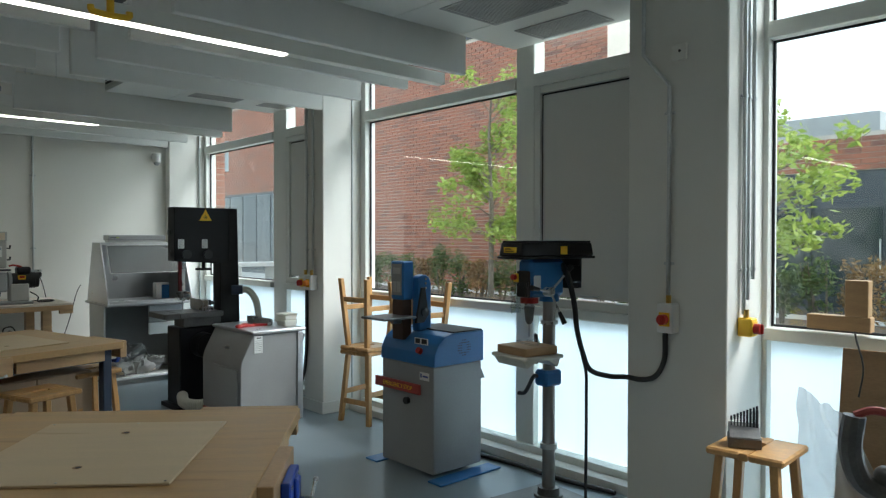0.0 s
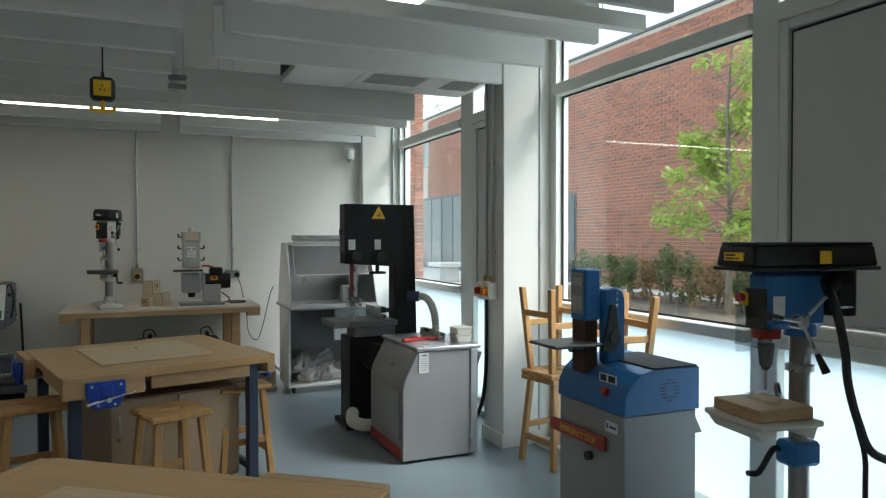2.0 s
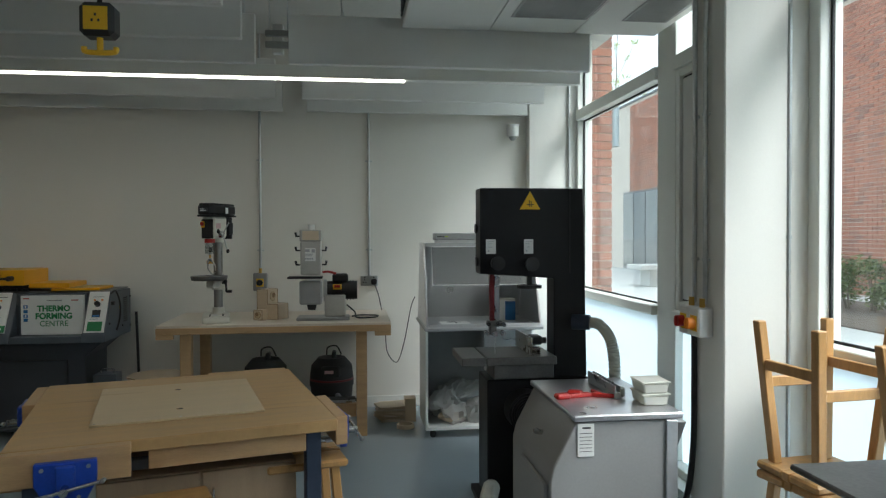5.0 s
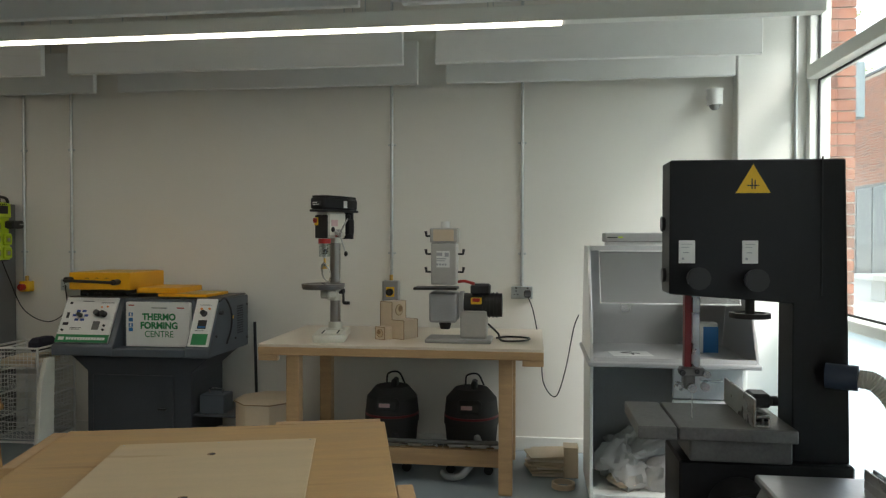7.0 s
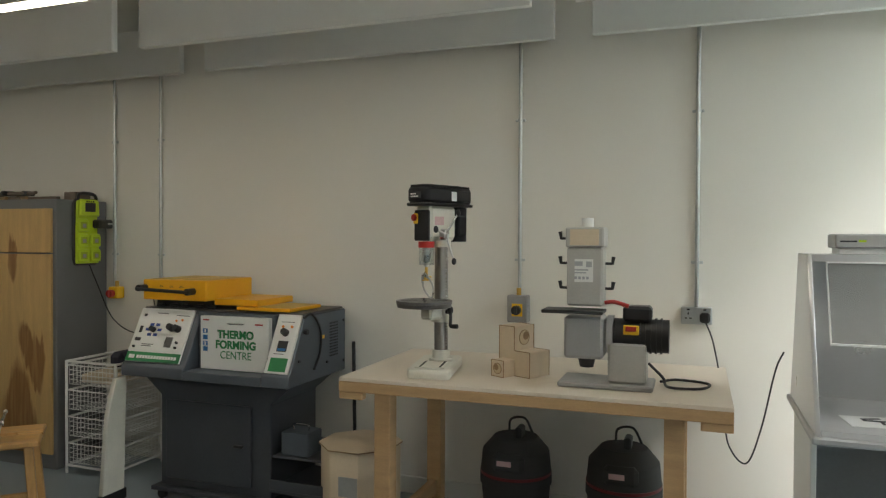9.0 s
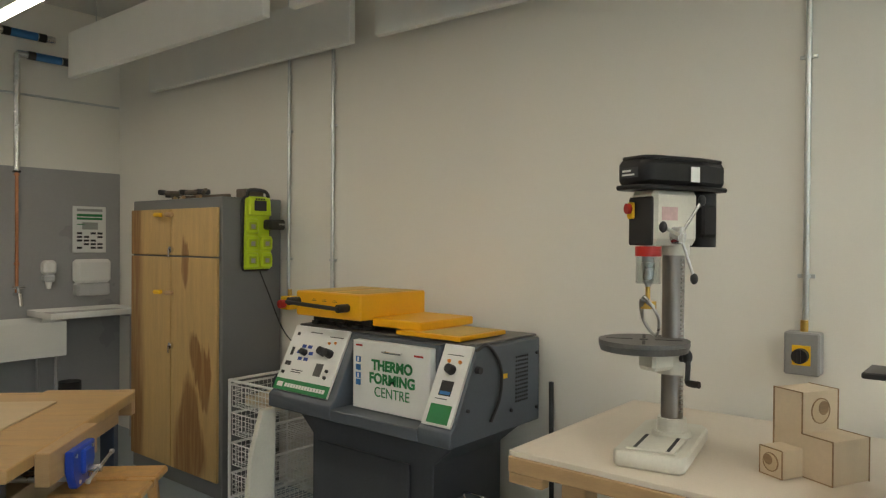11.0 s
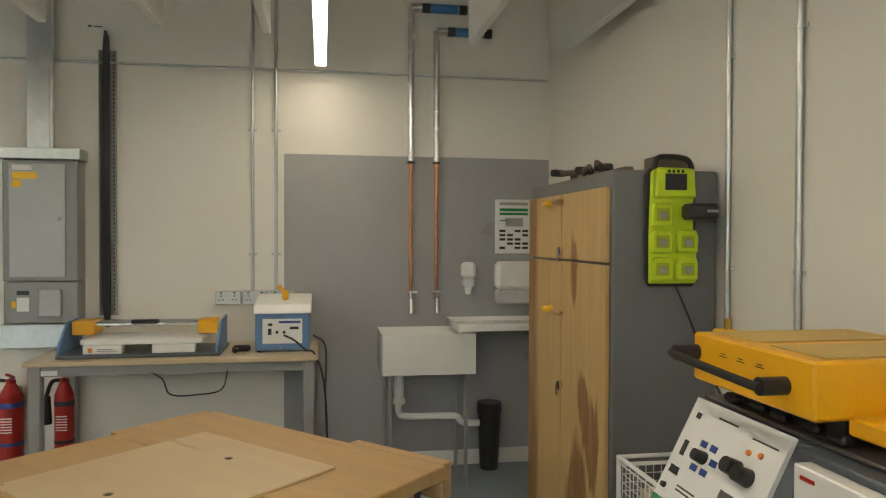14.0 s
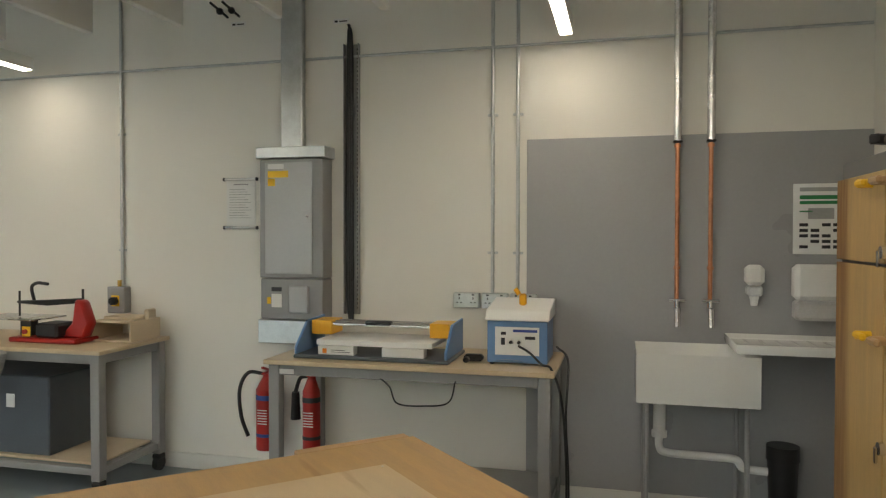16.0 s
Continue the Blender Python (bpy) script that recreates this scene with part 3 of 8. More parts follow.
for k in range(24):
    y = 0.6 + k * 0.5
    h = rng.uniform(0.62, 0.82)
    dry = k in (4, 13, 16, 19)
    hd = thing("hedge_shrub", "clipped %s hedge shrub in the planting bed" % ("browning" if dry else "dark green"), "hedge", "hedge row", Matrix.Translation((8.75, y, GZ + 0.02)))
    bm = B()
    for q in range(4):
        cyl(bm, (rng.uniform(-0.1, 0.1), rng.uniform(-0.12, 0.12), 0), (rng.uniform(-0.16, 0.16), rng.uniform(-0.2, 0.2), h), 0.02, 0.006, 5)
    part("stems", bm, BARK, hd)
    spots = [(rng.uniform(-0.14, 0.14), rng.uniform(-0.17, 0.17), rng.uniform(0.15, h), rng.uniform(0.1, 0.2)) for _ in range(16)]
    leaf_cloud("foliage", spots, 900, 0.035, BROWN if dry else HEDGE, hd, k, 1.0)

# ---- workshop materials ----
BEECH = mat("beech_top", (0.50, 0.315, 0.135), 0.42, vary=0.13, scale=3, fine=40, bump=0.05, stretch=(1, 9, 1), stain=(0.40, 0.24, 0.10), stain_at=0.64)
BEECH_E = mat("beech_edge", (0.50, 0.32, 0.16), 0.45, vary=0.16, scale=4, fine=60, bump=0.05, stretch=(1, 1, 8))
STOOLW = mat("honey_stool_wood", (0.50, 0.28, 0.10), 0.38, vary=0.2, scale=5, fine=50, bump=0.05, stretch=(6, 6, 1))
BIRCH = mat("birch_ply", (0.66, 0.54, 0.39), 0.5, vary=0.07, scale=3, fine=80, bump=0.04, stretch=(1, 6, 1), stain=(0.58, 0.45, 0.30), stain_at=0.7)
INSET = mat("worn_birch_board", (0.60, 0.465, 0.29), 0.5, vary=0.08, scale=3, fine=80, bump=0.04, stretch=(1, 6, 1), stain=(0.48, 0.34, 0.19), stain_at=0.68)
PLYEDGE = mat("ply_edge", (0.30, 0.19, 0.10), 0.6, vary=0.25, scale=4, fine=150, stretch=(1, 1, 30))
WHITETOP = mat("pale_laminate_top", (0.70, 0.62, 0.52), 0.45, vary=0.05, scale=3, fine=90, stain=(0.60, 0.51, 0.40), stain_at=0.68)
NAVY = mat("navy_steel", (0.035, 0.05, 0.085), 0.42, vary=0.15)
VICE_BLUE = mat("blue_vice_enamel", (0.015, 0.06, 0.42), 0.35, vary=0.2, scale=14, bump=0.15)
LAMINATE = mat("beech_laminate", (0.42, 0.30, 0.19), 0.45, vary=0.1, scale=3, fine=60, bump=0.03, stretch=(6, 6, 1))
STEEL = mat("bright_steel", (0.55, 0.55, 0.54), 0.28, 1.0, vary=0.15, scale=10)
CAST = mat("cast_iron", (0.17, 0.165, 0.16), 0.45, 0.7, vary=0.25, scale=9, bump=0.15)
BLACK = mat("black_plastic", (0.018, 0.018, 0.02), 0.42, vary=0.2)
BLACKP = mat("black_machine_paint", (0.009, 0.009, 0.011), 0.42, vary=0.2, scale=4, bump=0.06, spec=0.3)
GREYM = mat("grey_machine_paint", (0.30, 0.30, 0.297), 0.4, vary=0.08, scale=4, bump=0.04, stain=(0.27, 0.26, 0.26), stain_at=0.7)
SILVERM = mat("silver_grey_paint", (0.45, 0.45, 0.45), 0.36, 0.2, vary=0.06, scale=3, bump=0.03)
SLATE = mat("slate_blue_steel", (0.088, 0.104, 0.125), 0.42, vary=0.12, scale=4, bump=0.05)
SLATE_D = mat("dark_slate_steel", (0.054, 0.06, 0.072), 0.45, vary=0.15, scale=4, bump=0.05)
YELLOW = mat("yellow_enamel", (0.85, 0.42, 0.01), 0.38, vary=0.06, scale=4, bump=0.03)
SIGNY = mat("warning_yellow", (0.90, 0.55, 0.02), 0.5, vary=0.05)
RED = mat("red_plastic", (0.40, 0.02, 0.015), 0.35, vary=0.1)
REDD = mat("dull_red_sign", (0.34, 0.045, 0.035), 0.5, vary=0.1)
BLUE = mat("machine_blue", (0.03, 0.16, 0.42), 0.38, vary=0.12, scale=5, bump=0.05)
BLUE_L = mat("appliance_blue", (0.12, 0.24, 0.46), 0.4, vary=0.06)
CREAM = mat("cream_enamel", (0.68, 0.66, 0.58), 0.38, vary=0.08, scale=8, bump=0.06)
WHITEP = mat("white_plastic", (0.78, 0.78, 0.76), 0.35, vary=0.03)
PAPER = mat("paper_label", (0.78, 0.78, 0.76), 0.7, vary=0.03)
INK = mat("dark_print", (0.03, 0.03, 0.035), 0.6)
GREENP = mat("green_print", (0.02, 0.22, 0.07), 0.5, vary=0.1)
BLUEP = mat("blue_print", (0.03, 0.07, 0.30), 0.5)
ORANGE = mat("orange_knob", (0.80, 0.25, 0.02), 0.4)
CERAMIC = mat("white_glazed_ceramic", (0.80, 0.80, 0.77), 0.12, vary=0.03, bump=0, coat=0.3)
COPPER = mat("copper_pipe", (0.62, 0.28, 0.15), 0.33, 1.0, vary=0.25, scale=14)
FOIL = mat("foil_lagging", (0.70, 0.70, 0.70), 0.25, 1.0, vary=0.2, scale=30, fine=200, bump=0.5)
CHROME = mat("chrome", (0.75, 0.75, 0.76), 0.12, 1.0, vary=0.05)
LIME = mat("lime_plastic", (0.55, 0.72, 0.02), 0.4, vary=0.06)
LIME_D = mat("shaded_lime_plastic", (0.36, 0.47, 0.02), 0.5, vary=0.06)
HOSE = mat("cream_hose", (0.74, 0.73, 0.66), 0.5, vary=0.05)
HOSE_G = mat("grey_hose", (0.30, 0.31, 0.31), 0.5, vary=0.05)
BRASS = mat("brass", (0.70, 0.45, 0.12), 0.3, 1.0, vary=0.15)
RUBBER = mat("rubber", (0.03, 0.03, 0.03), 0.7)
CLEARP = glass("clear_plastic", (0.90, 0.92, 0.92), 0.05)
BAG = see_through(frosted("clear_plastic_bag", (0.62, 0.62, 0.60), 0.35), 0.6)
FAINT = mat("faint_print", (0.42, 0.43, 0.45), 0.7)
PINKP = mat("faded_red_label", (0.62, 0.42, 0.42), 0.6, vary=0.1, scale=40)
REDG = mat("dark_red_guard", (0.15, 0.008, 0.012), 0.4, vary=0.1)
PILLAR = mat("drawn_steel_pillar", (0.36, 0.34, 0.32), 0.3, 1.0, vary=0.08, scale=6, bump=0.02, stretch=(1, 1, 0.15))
BRUSHED = mat("brushed_steel_sheet", (0.66, 0.66, 0.66), 0.3, 0.85, vary=0.03, scale=4, fine=50, bump=0.01)
VISOR = see_through(frosted("hazy_visor", (0.42, 0.43, 0.41), 0.4), 0.42)
SATIN = mat("satin_silver_sheet", (0.62, 0.62, 0.64), 0.3, 0.85, vary=0.1, scale=5, fine=40, bump=0.06)
WOODDOOR = mat("stained_plywood_door", (0.56, 0.375, 0.155), 0.5, vary=0.14, scale=5, fine=60, bump=0.05, stretch=(5, 5, 0.5))
# dark heartwood figure: a strip along one edge and a few knotty ovals
wt = WOODDOOR.node_tree


def wmath(op, a, b=0.0, c=None):
    n = wt.nodes.new("ShaderNodeMath")
    n.operation = op
    for i, v in enumerate((a, b) if c is None else (a, b, c)):
        if isinstance(v, (int, float)):
            n.inputs[i].default_value = v
        else:
            wt.links.new(v, n.inputs[i])
    return n.outputs[0]


wco, wsp = wt.nodes.new("ShaderNodeTexCoord"), wt.nodes.new("ShaderNodeSeparateXYZ")
wt.links.new(wco.outputs["Object"], wsp.inputs[0])


def wnoise(s, stretch):
    mp, n = wt.nodes.new("ShaderNodeMapping"), wt.nodes.new("ShaderNodeTexNoise")
    mp.inputs["Scale"].default_value = stretch
    n.inputs["Scale"].default_value, n.inputs["Detail"].default_value = s, 5.0
    wt.links.new(wco.outputs["Object"], mp.inputs["Vector"])
    wt.links.new(mp.outputs["Vector"], n.inputs["Vector"])
    return n.outputs["Fac"]


wwarp = wmath("SUBTRACT", wnoise(2.2, (4.0, 4.0, 0.7)), 0.5)
wx = wmath("MULTIPLY_ADD", wwarp, 0.16, wsp.outputs["X"])
wz = wmath("MULTIPLY_ADD", wwarp, 0.9, wsp.outputs["Z"])
figure = wmath("MULTIPLY", wmath("SUBTRACT", -2.875, wx), 14.0)
for cx, cz, rx, rz in ((-2.27, 0.82, 0.105, 0.20), (-2.34, 0.30, 0.19, 0.33), (-2.40, 1.43, 0.05, 0.15), (-2.17, 0.78, 0.06, 0.16)):
    ex = wmath("DIVIDE", wmath("SUBTRACT", wx, cx), rx)
    ez = wmath("DIVIDE", wmath("SUBTRACT", wz, cz), rz)
    d = wmath("SUBTRACT", 1.0, wmath("SQRT", wmath("ADD", wmath("MULTIPLY", ex, ex), wmath("MULTIPLY", ez, ez))))
    figure = wmath("MAXIMUM", figure, wmath("MULTIPLY", d, 4.0))
wmr = wt.nodes.new("ShaderNodeMapRange")
wt.links.new(wmath("MULTIPLY", wmath("MINIMUM", wmath("MAXIMUM", figure, 0.0), 1.0), wmath("MULTIPLY_ADD", wnoise(7.0, (7.0, 7.0, 0.5)), 1.3, 0.25)), wmr.inputs["Value"])
wmx = wt.nodes.new("ShaderNodeMix")
wmx.data_type = "RGBA"
wb = wt.nodes["Principled BSDF"]
wt.links.new(wb.inputs["Base Color"].links[0].from_socket, wmx.inputs[6])
wmx.inputs[7].default_value = (0.27, 0.135, 0.045, 1)
wt.links.new(wmr.outputs["Result"], wmx.inputs[0])
wt.links.new(wmx.outputs[2], wb.inputs["Base Color"])


def words(text, parent, material, m, size, name="lettering", fit=None, bold=0.0):
    """Built-in font lettering as a mesh of its own; m: its pose under the parent; fit: width in metres."""
    cu = bpy.data.curves.new("text", "FONT")
    cu.body, cu.size, cu.extrude, cu.offset = text, size, 0.0006, bold
    cu.align_x, cu.align_y = "CENTER", "CENTER"
    tmp = new("text", cu)
    bpy.context.view_layer.update()
    me = bpy.data.meshes.new_from_object(tmp.evaluated_get(bpy.context.evaluated_depsgraph_get()))
    bpy.data.objects.remove(tmp)
    me.materials.clear()
    me.materials.append(material)
    ob = new(name, me)
    ob.parent = parent
    if fit:
        xs = [v.co.x for v in me.vertices]
        m = m @ Matrix.Diagonal((fit / max(0.001, max(xs) - min(xs)), 1, 1, 1))
    ob.matrix_basis = m
    return ob


FRONT_S = pose(0, 0, 0, 90, 0, 0)      # lettering that faces -y
FRONT_E = pose(0, 0, 0, 90, 0, 90)     # lettering that faces +x
FRONT_W = pose(0, 0, 0, 90, 0, -90)    # lettering that faces -x


def at(x, y, z, m):
    return Matrix.Translation((x, y, z)) @ m


def bars(parent, material, plane, rows, name="print"):
    """Unreadable print as plain bars. plane: (origin, u, v, n); rows: (u0, u1, v0, v1)."""
    o, u, v, n = (Vector(q) for q in plane)
    bm = B()
    for u0, u1, v0, v1 in rows:
        a = [bm.verts.new(o + u * p + v * q + n * 0.0012) for p, q in ((u0, v0), (u1, v0), (u1, v1), (u0, v1))]
        b = [bm.verts.new(o + u * p + v * q + n * 0.0004) for p, q in ((u0, v0), (u1, v0), (u1, v1), (u0, v1))]
        bm.faces.new(a)
        for i in range(4):
            bm.faces.new((a[i], b[i], b[(i + 1) % 4], a[(i + 1) % 4]))
    return part(name, bm, material, parent)


# ---- work tables ----
def vice():
    v = thing("woodworking_vice", "blue enamelled quick-release woodworking vice", "vice", "bench vices")
    bm = B()
    prism(bm, [(-0.095, 0.0), (0.095, 0.0), (0.095, -0.075), (0.06, -0.14), (-0.06, -0.14), (-0.095, -0.075)], -0.03, 0.0, "y", 0.004)
    box(bm, (0, -0.035, -0.055), (0.06, 0.02, 0.09), 0.006)
    part("front_jaw", bm, VICE_BLUE, v)
    for x in (-0.06, 0.06):
        rod("guide_rod", v, STEEL, (x, 0, -0.10), (x, 0.2, -0.10), 0.012)
    rod("screw", v, STEEL, (0, -0.09, -0.085), (0, 0.2, -0.085), 0.014)
    bm = B()
    cyl(bm, (-0.10, -0.082, -0.10), (0.12, -0.082, -0.06), 0.006)
    ball(bm, (-0.10, -0.082, -0.10), 0.010); ball(bm, (0.12, -0.082, -0.06), 0.010)
    part("tommy_bar", bm, STEEL, v)
    for x, z in ((-0.07, -0.02), (0.07, -0.02), (-0.04, -0.12), (0.04, -0.12)):
        rod("bolt", v, STEEL, (x, -0.034, z), (x, -0.029, z), 0.007, seg=10)
    return v


def worktable(x, y, turn, first_vice=None, cupboard=False, label="", vices=((0, -0.37), (1, -0.33), (2, -0.36), (3, -0.36))):
    """vices: the sides that carry one, counted round from -y, and how far along the side it sits."""
    H, S = 0.79, 0.575
    m = pose(x, y, 0, 0, 0, turn)
    t = thing("work_table", label or "square beech woodwork bench with inset pale board and navy steel legs", "workbench", "work tables", m)
    bm = B()
    span(bm, -S, S, -S, S, H - 0.045, H, 0.004)
    part("tabletop", bm, BEECH, t)
    for a in range(4):
        r = Matrix.Rotation(a * math.pi / 2, 4, "Z")
        bm = B()
        along = dict(vices).get(a, -0.36)
        span(bm, along - 0.20, along + 0.20, -S - 0.05, -S - 0.001, H - 0.115, H - 0.001, 0.003)
        c = part("vice_cheek", bm, BEECH_E, t)
        c.matrix_basis = r
        bm = B()
        span(bm, -S + 0.46, S - 0.12, -S + 0.03, -S + 0.06, H - 0.12, H - 0.046, 0.003)
        c = part("apron", bm, BEECH_E, t)
        c.matrix_basis = r
    p = quick("inset_board", t, INSET, (-0.325, 0.325, -0.345, 0.345, H + 0.0005, H + 0.009), bevel=0.002, label="pale birch board screwed on the top")
    for hx in (-0.19, 0.20):
        bm = B()
        cyl(bm, (0, hx, H + 0.0088), (0, hx, H + 0.0096), 0.014, seg=18)
        h = part("finger_hole", bm, PLYEDGE, p)
        # black disc laid on top, painting the shade down the hole
        bm = B()
        cyl(bm, (0.004, hx - 0.002, H + 0.0097), (0.004, hx - 0.002, H + 0.0100), 0.009, seg=14)
        part("hole_shadow", bm, GASKET, h)
    for sx in (-0.308, 0, 0.308):
        for sy in (-0.328, 0.328):
            rod("screw", p, STEEL, (sx, sy, H + 0.0088), (sx, sy, H + 0.0099), 0.004, seg=8)
    for sx in (-1, 1):
        for sy in (-1, 1):
            quick("leg", t, NAVY, (sx * 0.49 - 0.03, sx * 0.49 + 0.03, sy * 0.49 - 0.03, sy * 0.49 + 0.03, 0.0, H - 0.046), bevel=0.004)
    for s in (-0.49, 0.49):
        quick("rail", t, NAVY, (-0.459, 0.459, s - 0.02, s + 0.02, H - 0.13, H - 0.09))
        quick("rail", t, NAVY, (s - 0.018, s + 0.018, -0.459, 0.459, H - 0.088, H - 0.05))
        quick("foot_rail", t, NAVY, (s - 0.018, s + 0.018, -0.459, 0.459, 0.08, 0.12))
    if cupboard:
        c = thing("under_bench_cupboard", "beech laminate two-door cupboard under a work table", "cupboard", "", m)
        quick("carcass", c, LAMINATE, (-0.30, 0.44, -0.40, 0.42, 0.05, 0.60), bevel=0.003)
        for x0 in (-0.297, 0.075):
            d = quick("door", c, LAMINATE, (x0, x0 + 0.362, -0.42, -0.402, 0.07, 0.595), bevel=0.003)
            bm = B()
            tube(bm, [(x0 + 0.04, -0.42, 0.42), (x0 + 0.04, -0.45, 0.43), (x0 + 0.04, -0.45, 0.52), (x0 + 0.04, -0.42, 0.53)], 0.005, n=3)
            part("handle", bm, CHROME, d)
            bm = B(); cyl(bm, (x0 + 0.04, -0.424, 0.38), (x0 + 0.04, -0.419, 0.38), 0.011)
            part("lock", bm, CHROME, d)
        quick("plinth", c, SLATE_D, (-0.28, 0.42, -0.36, 0.4, 0.0, 0.05), bevel=0.002)
    for a, along in vices:
        mm = m @ pose(0, 0, 0, 0, 0, 90 * a) @ pose(along, -S - 0.052, H - 0.03)
        first_vice = copy_thing(first_vice, mm) if first_vice else vice()
        first_vice.matrix_basis = mm
    return first_vice


v1 = worktable(0.73, 2.44, -38.5, vices=((1, -0.17), (0, -0.36)))
worktable(0.93, 5.41, 14.6, v1, True)
worktable(-1.731, 6.52, 44.4, v1, True, vices=((0, -0.36), (1, -0.20), (3, -0.36)))


# ---- stools ----
def stool_at(m, first=None):
    if first:
        return copy_thing(first, m)
    H = 0.585
    s = thing("wooden_stool", "honey-coloured wooden workshop stool with a hand slot", "stool", "wooden stools", m)
    bm = B()
    for y0, y1 in ((-0.165, -0.018), (0.018, 0.165)):
        span(bm, -0.165, 0.165, y0, y1, H - 0.032, H, 0.008)
    for x0, x1 in ((-0.165, -0.06), (0.06, 0.165)):
        span(bm, x0, x1, -0.0175, 0.0175, H - 0.032, H, 0.002)
    part("seat", bm, STOOLW, s)
    for sx in (-1, 1):
        for sy in (-1, 1):
            bm = B()
            top, foot = Vector((sx * 0.115, sy * 0.115, H - 0.032)), Vector((sx * 0.158, sy * 0.158, 0.0))
            w = 0.019
            a = [bm.verts.new(top + Vector((p, q, 0))) for p, q in ((-w, -w), (w, -w), (w, w), (-w, w))]
            b = [bm.verts.new(foot + Vector((p, q, 0))) for p, q in ((-w, -w), (w, -w), (w, w), (-w, w))]
            bm.faces.new(a); bm.faces.new(b[::-1])
            for i in range(4):
                bm.faces.new((a[(i + 1) % 4], a[i], b[i], b[(i + 1) % 4]))
            bmesh.ops.bevel(bm, geom=bm.edges[:], offset=0.004, segments=1, affect="EDGES")
            part("leg", bm, STOOLW, s)
    for k, z in ((0, 0.17), (1, 0.24)):
        for sg in (-1, 1):
            e = 0.115 + 0.043 * (H - z) / H
            bm = B()
            if k:
                span(bm, -e + 0.016, e - 0.016, sg * e - 0.010, sg * e + 0.010, z - 0.02, z + 0.02, 0.003)
            else:
                span(bm, sg * e - 0.010, sg * e + 0.010, -e + 0.016, e - 0.016, z - 0.02, z + 0.02, 0.003)
            part("stretcher", bm, STOOLW, s)
    return s


s0 = stool_at(pose(1.05, 4.70, 0, 0, 0, 20))
for m in (pose(1.47, 5.27, 0, 0, 0, 14), pose(0.34, 5.16, 0, 0, 0, 12), pose(-1.20, 6.97, 0, 0, 0, 44), pose(3.46, 4.67, 0, 0, 0, 10), pose(3.43, 3.98, 0, 0, 0, 4), pose(3.12, 1.31, 0, 0, 0, 4)):
    stool_at(m, s0)
for x, y, a in ((3.46, 4.67, 6), (3.43, 3.98, -6)):
    up = stool_at(pose(x, y, 1.172, 180, 0, a), s0)
    up["label"] = "honey-coloured wooden stool stacked upside down on another"


def settle(ob, x, y, z):
    """Moves a thing built in room coordinates to its own base point."""
    for c in ob.children:
        c.matrix_basis = Matrix.Translation((-x, -y, -z)) @ c.matrix_basis
    ob.matrix_basis = Matrix.Translation((x, y, z))
    return ob


# ---- bandsaw and its dust extractor ----
S = thing("bandsaw", "tall black bandsaw with yellow warning triangle and cast table", "bandsaw")
bm = B()
prism(bm, [(2.385, 1.30), (2.69, 1.28), (2.80, 1.272), (2.80, 0.72), (2.99, 0.72), (2.968, 1.772), (2.385, 1.772)], 6.02, 6.17, "y", 0.005)
part("upper_casing", bm, BLACKP, S)
quick("door_seam", S, GASKET, (2.89, 2.894, 6.016, 6.022, 1.30, 1.78), bevel=0)
quick("base_casing", S, BLACKP, (2.42, 3.0, 6.0, 6.28, 0.04, 0.718), bevel=0.008)
quick("foot", S, BLACKP, (2.38, 3.04, 5.95, 6.33, 0.0, 0.038), bevel=0.005)
quick("cast_table", S, CAST, (2.27, 2.40, 5.94, 6.32, 0.805, 0.85), (2.406, 2.795, 5.94, 6.32, 0.805, 0.85), bevel=0.004)
quick("table_rib", S, CAST, (2.45, 2.79, 5.98, 6.2, 0.722, 0.804), bevel=0.006)
bm = B()
prism(bm, [(-0.058, 0), (0.058, 0), (0, 0.1)], -0.0015, 0.0, "y")
tri = part("warning_triangle", bm, SIGNY, S, "yellow warning triangle")
tri.matrix_basis = Matrix.Translation((2.664, 6.018, 1.655))
bars(tri, INK, ((0, -0.0015, 0), (1, 0, 0), (0, 0, 1), (0, -1, 0)), [(-0.02, 0.02, 0.024, 0.028), (-0.006, -0.002, 0.014, 0.05), (0.004, 0.008, 0.014, 0.046)])
for x0, w in ((2.416, 0.055), (2.63, 0.052)):
    l = quick("label", S, PAPER, (x0, x0 + w, 6.0165, 6.0195, 1.41, 1.49), bevel=0)
    bars(l, FAINT, ((x0, 6.0165, 1.41), (1, 0, 0), (0, 0, 1), (0, -1, 0)), [(0.008, w - 0.01, 0.066, 0.068), (0.008, w - 0.02, 0.055, 0.057), (0.014, w - 0.02, 0.036, 0.039), (0.01, 0.018, 0.012, 0.02)])
l = quick("rating_plate", S, PAPER, (2.885, 2.975, 5.9955, 5.9985, 0.60, 0.68), bevel=0)
bars(l, INK, ((2.90, 5.9955, 0.60), (1, 0, 0), (0, 0, 1), (0, -1, 0)), [(0.006, 0.078, 0.01 + 0.012 * k, 0.013 + 0.012 * k) for k in range(6)])
for x, y, z, ax in ((2.415, 6.12, 1.55, "x"), (2.415, 6.1, 1.365, "x"), (2.47, 6.0, 1.36, "y"), (2.66, 6.0, 1.355, "y")):
    bm = B()
    if ax == "x":
        cyl(bm, (x - 0.02, y, z), (x + 0.012, y, z), 0.010); cyl(bm, (x - 0.042, y, z), (x - 0.018, y, z), 0.028, 0.024, 12)
    else:
        cyl(bm, (x, y - 0.04, z), (x, y + 0.02, z), 0.015); cyl(bm, (x, y - 0.055, z), (x, y - 0.02, z), 0.04, 0.036, 12)
    part("knob", bm, BLACK, S)
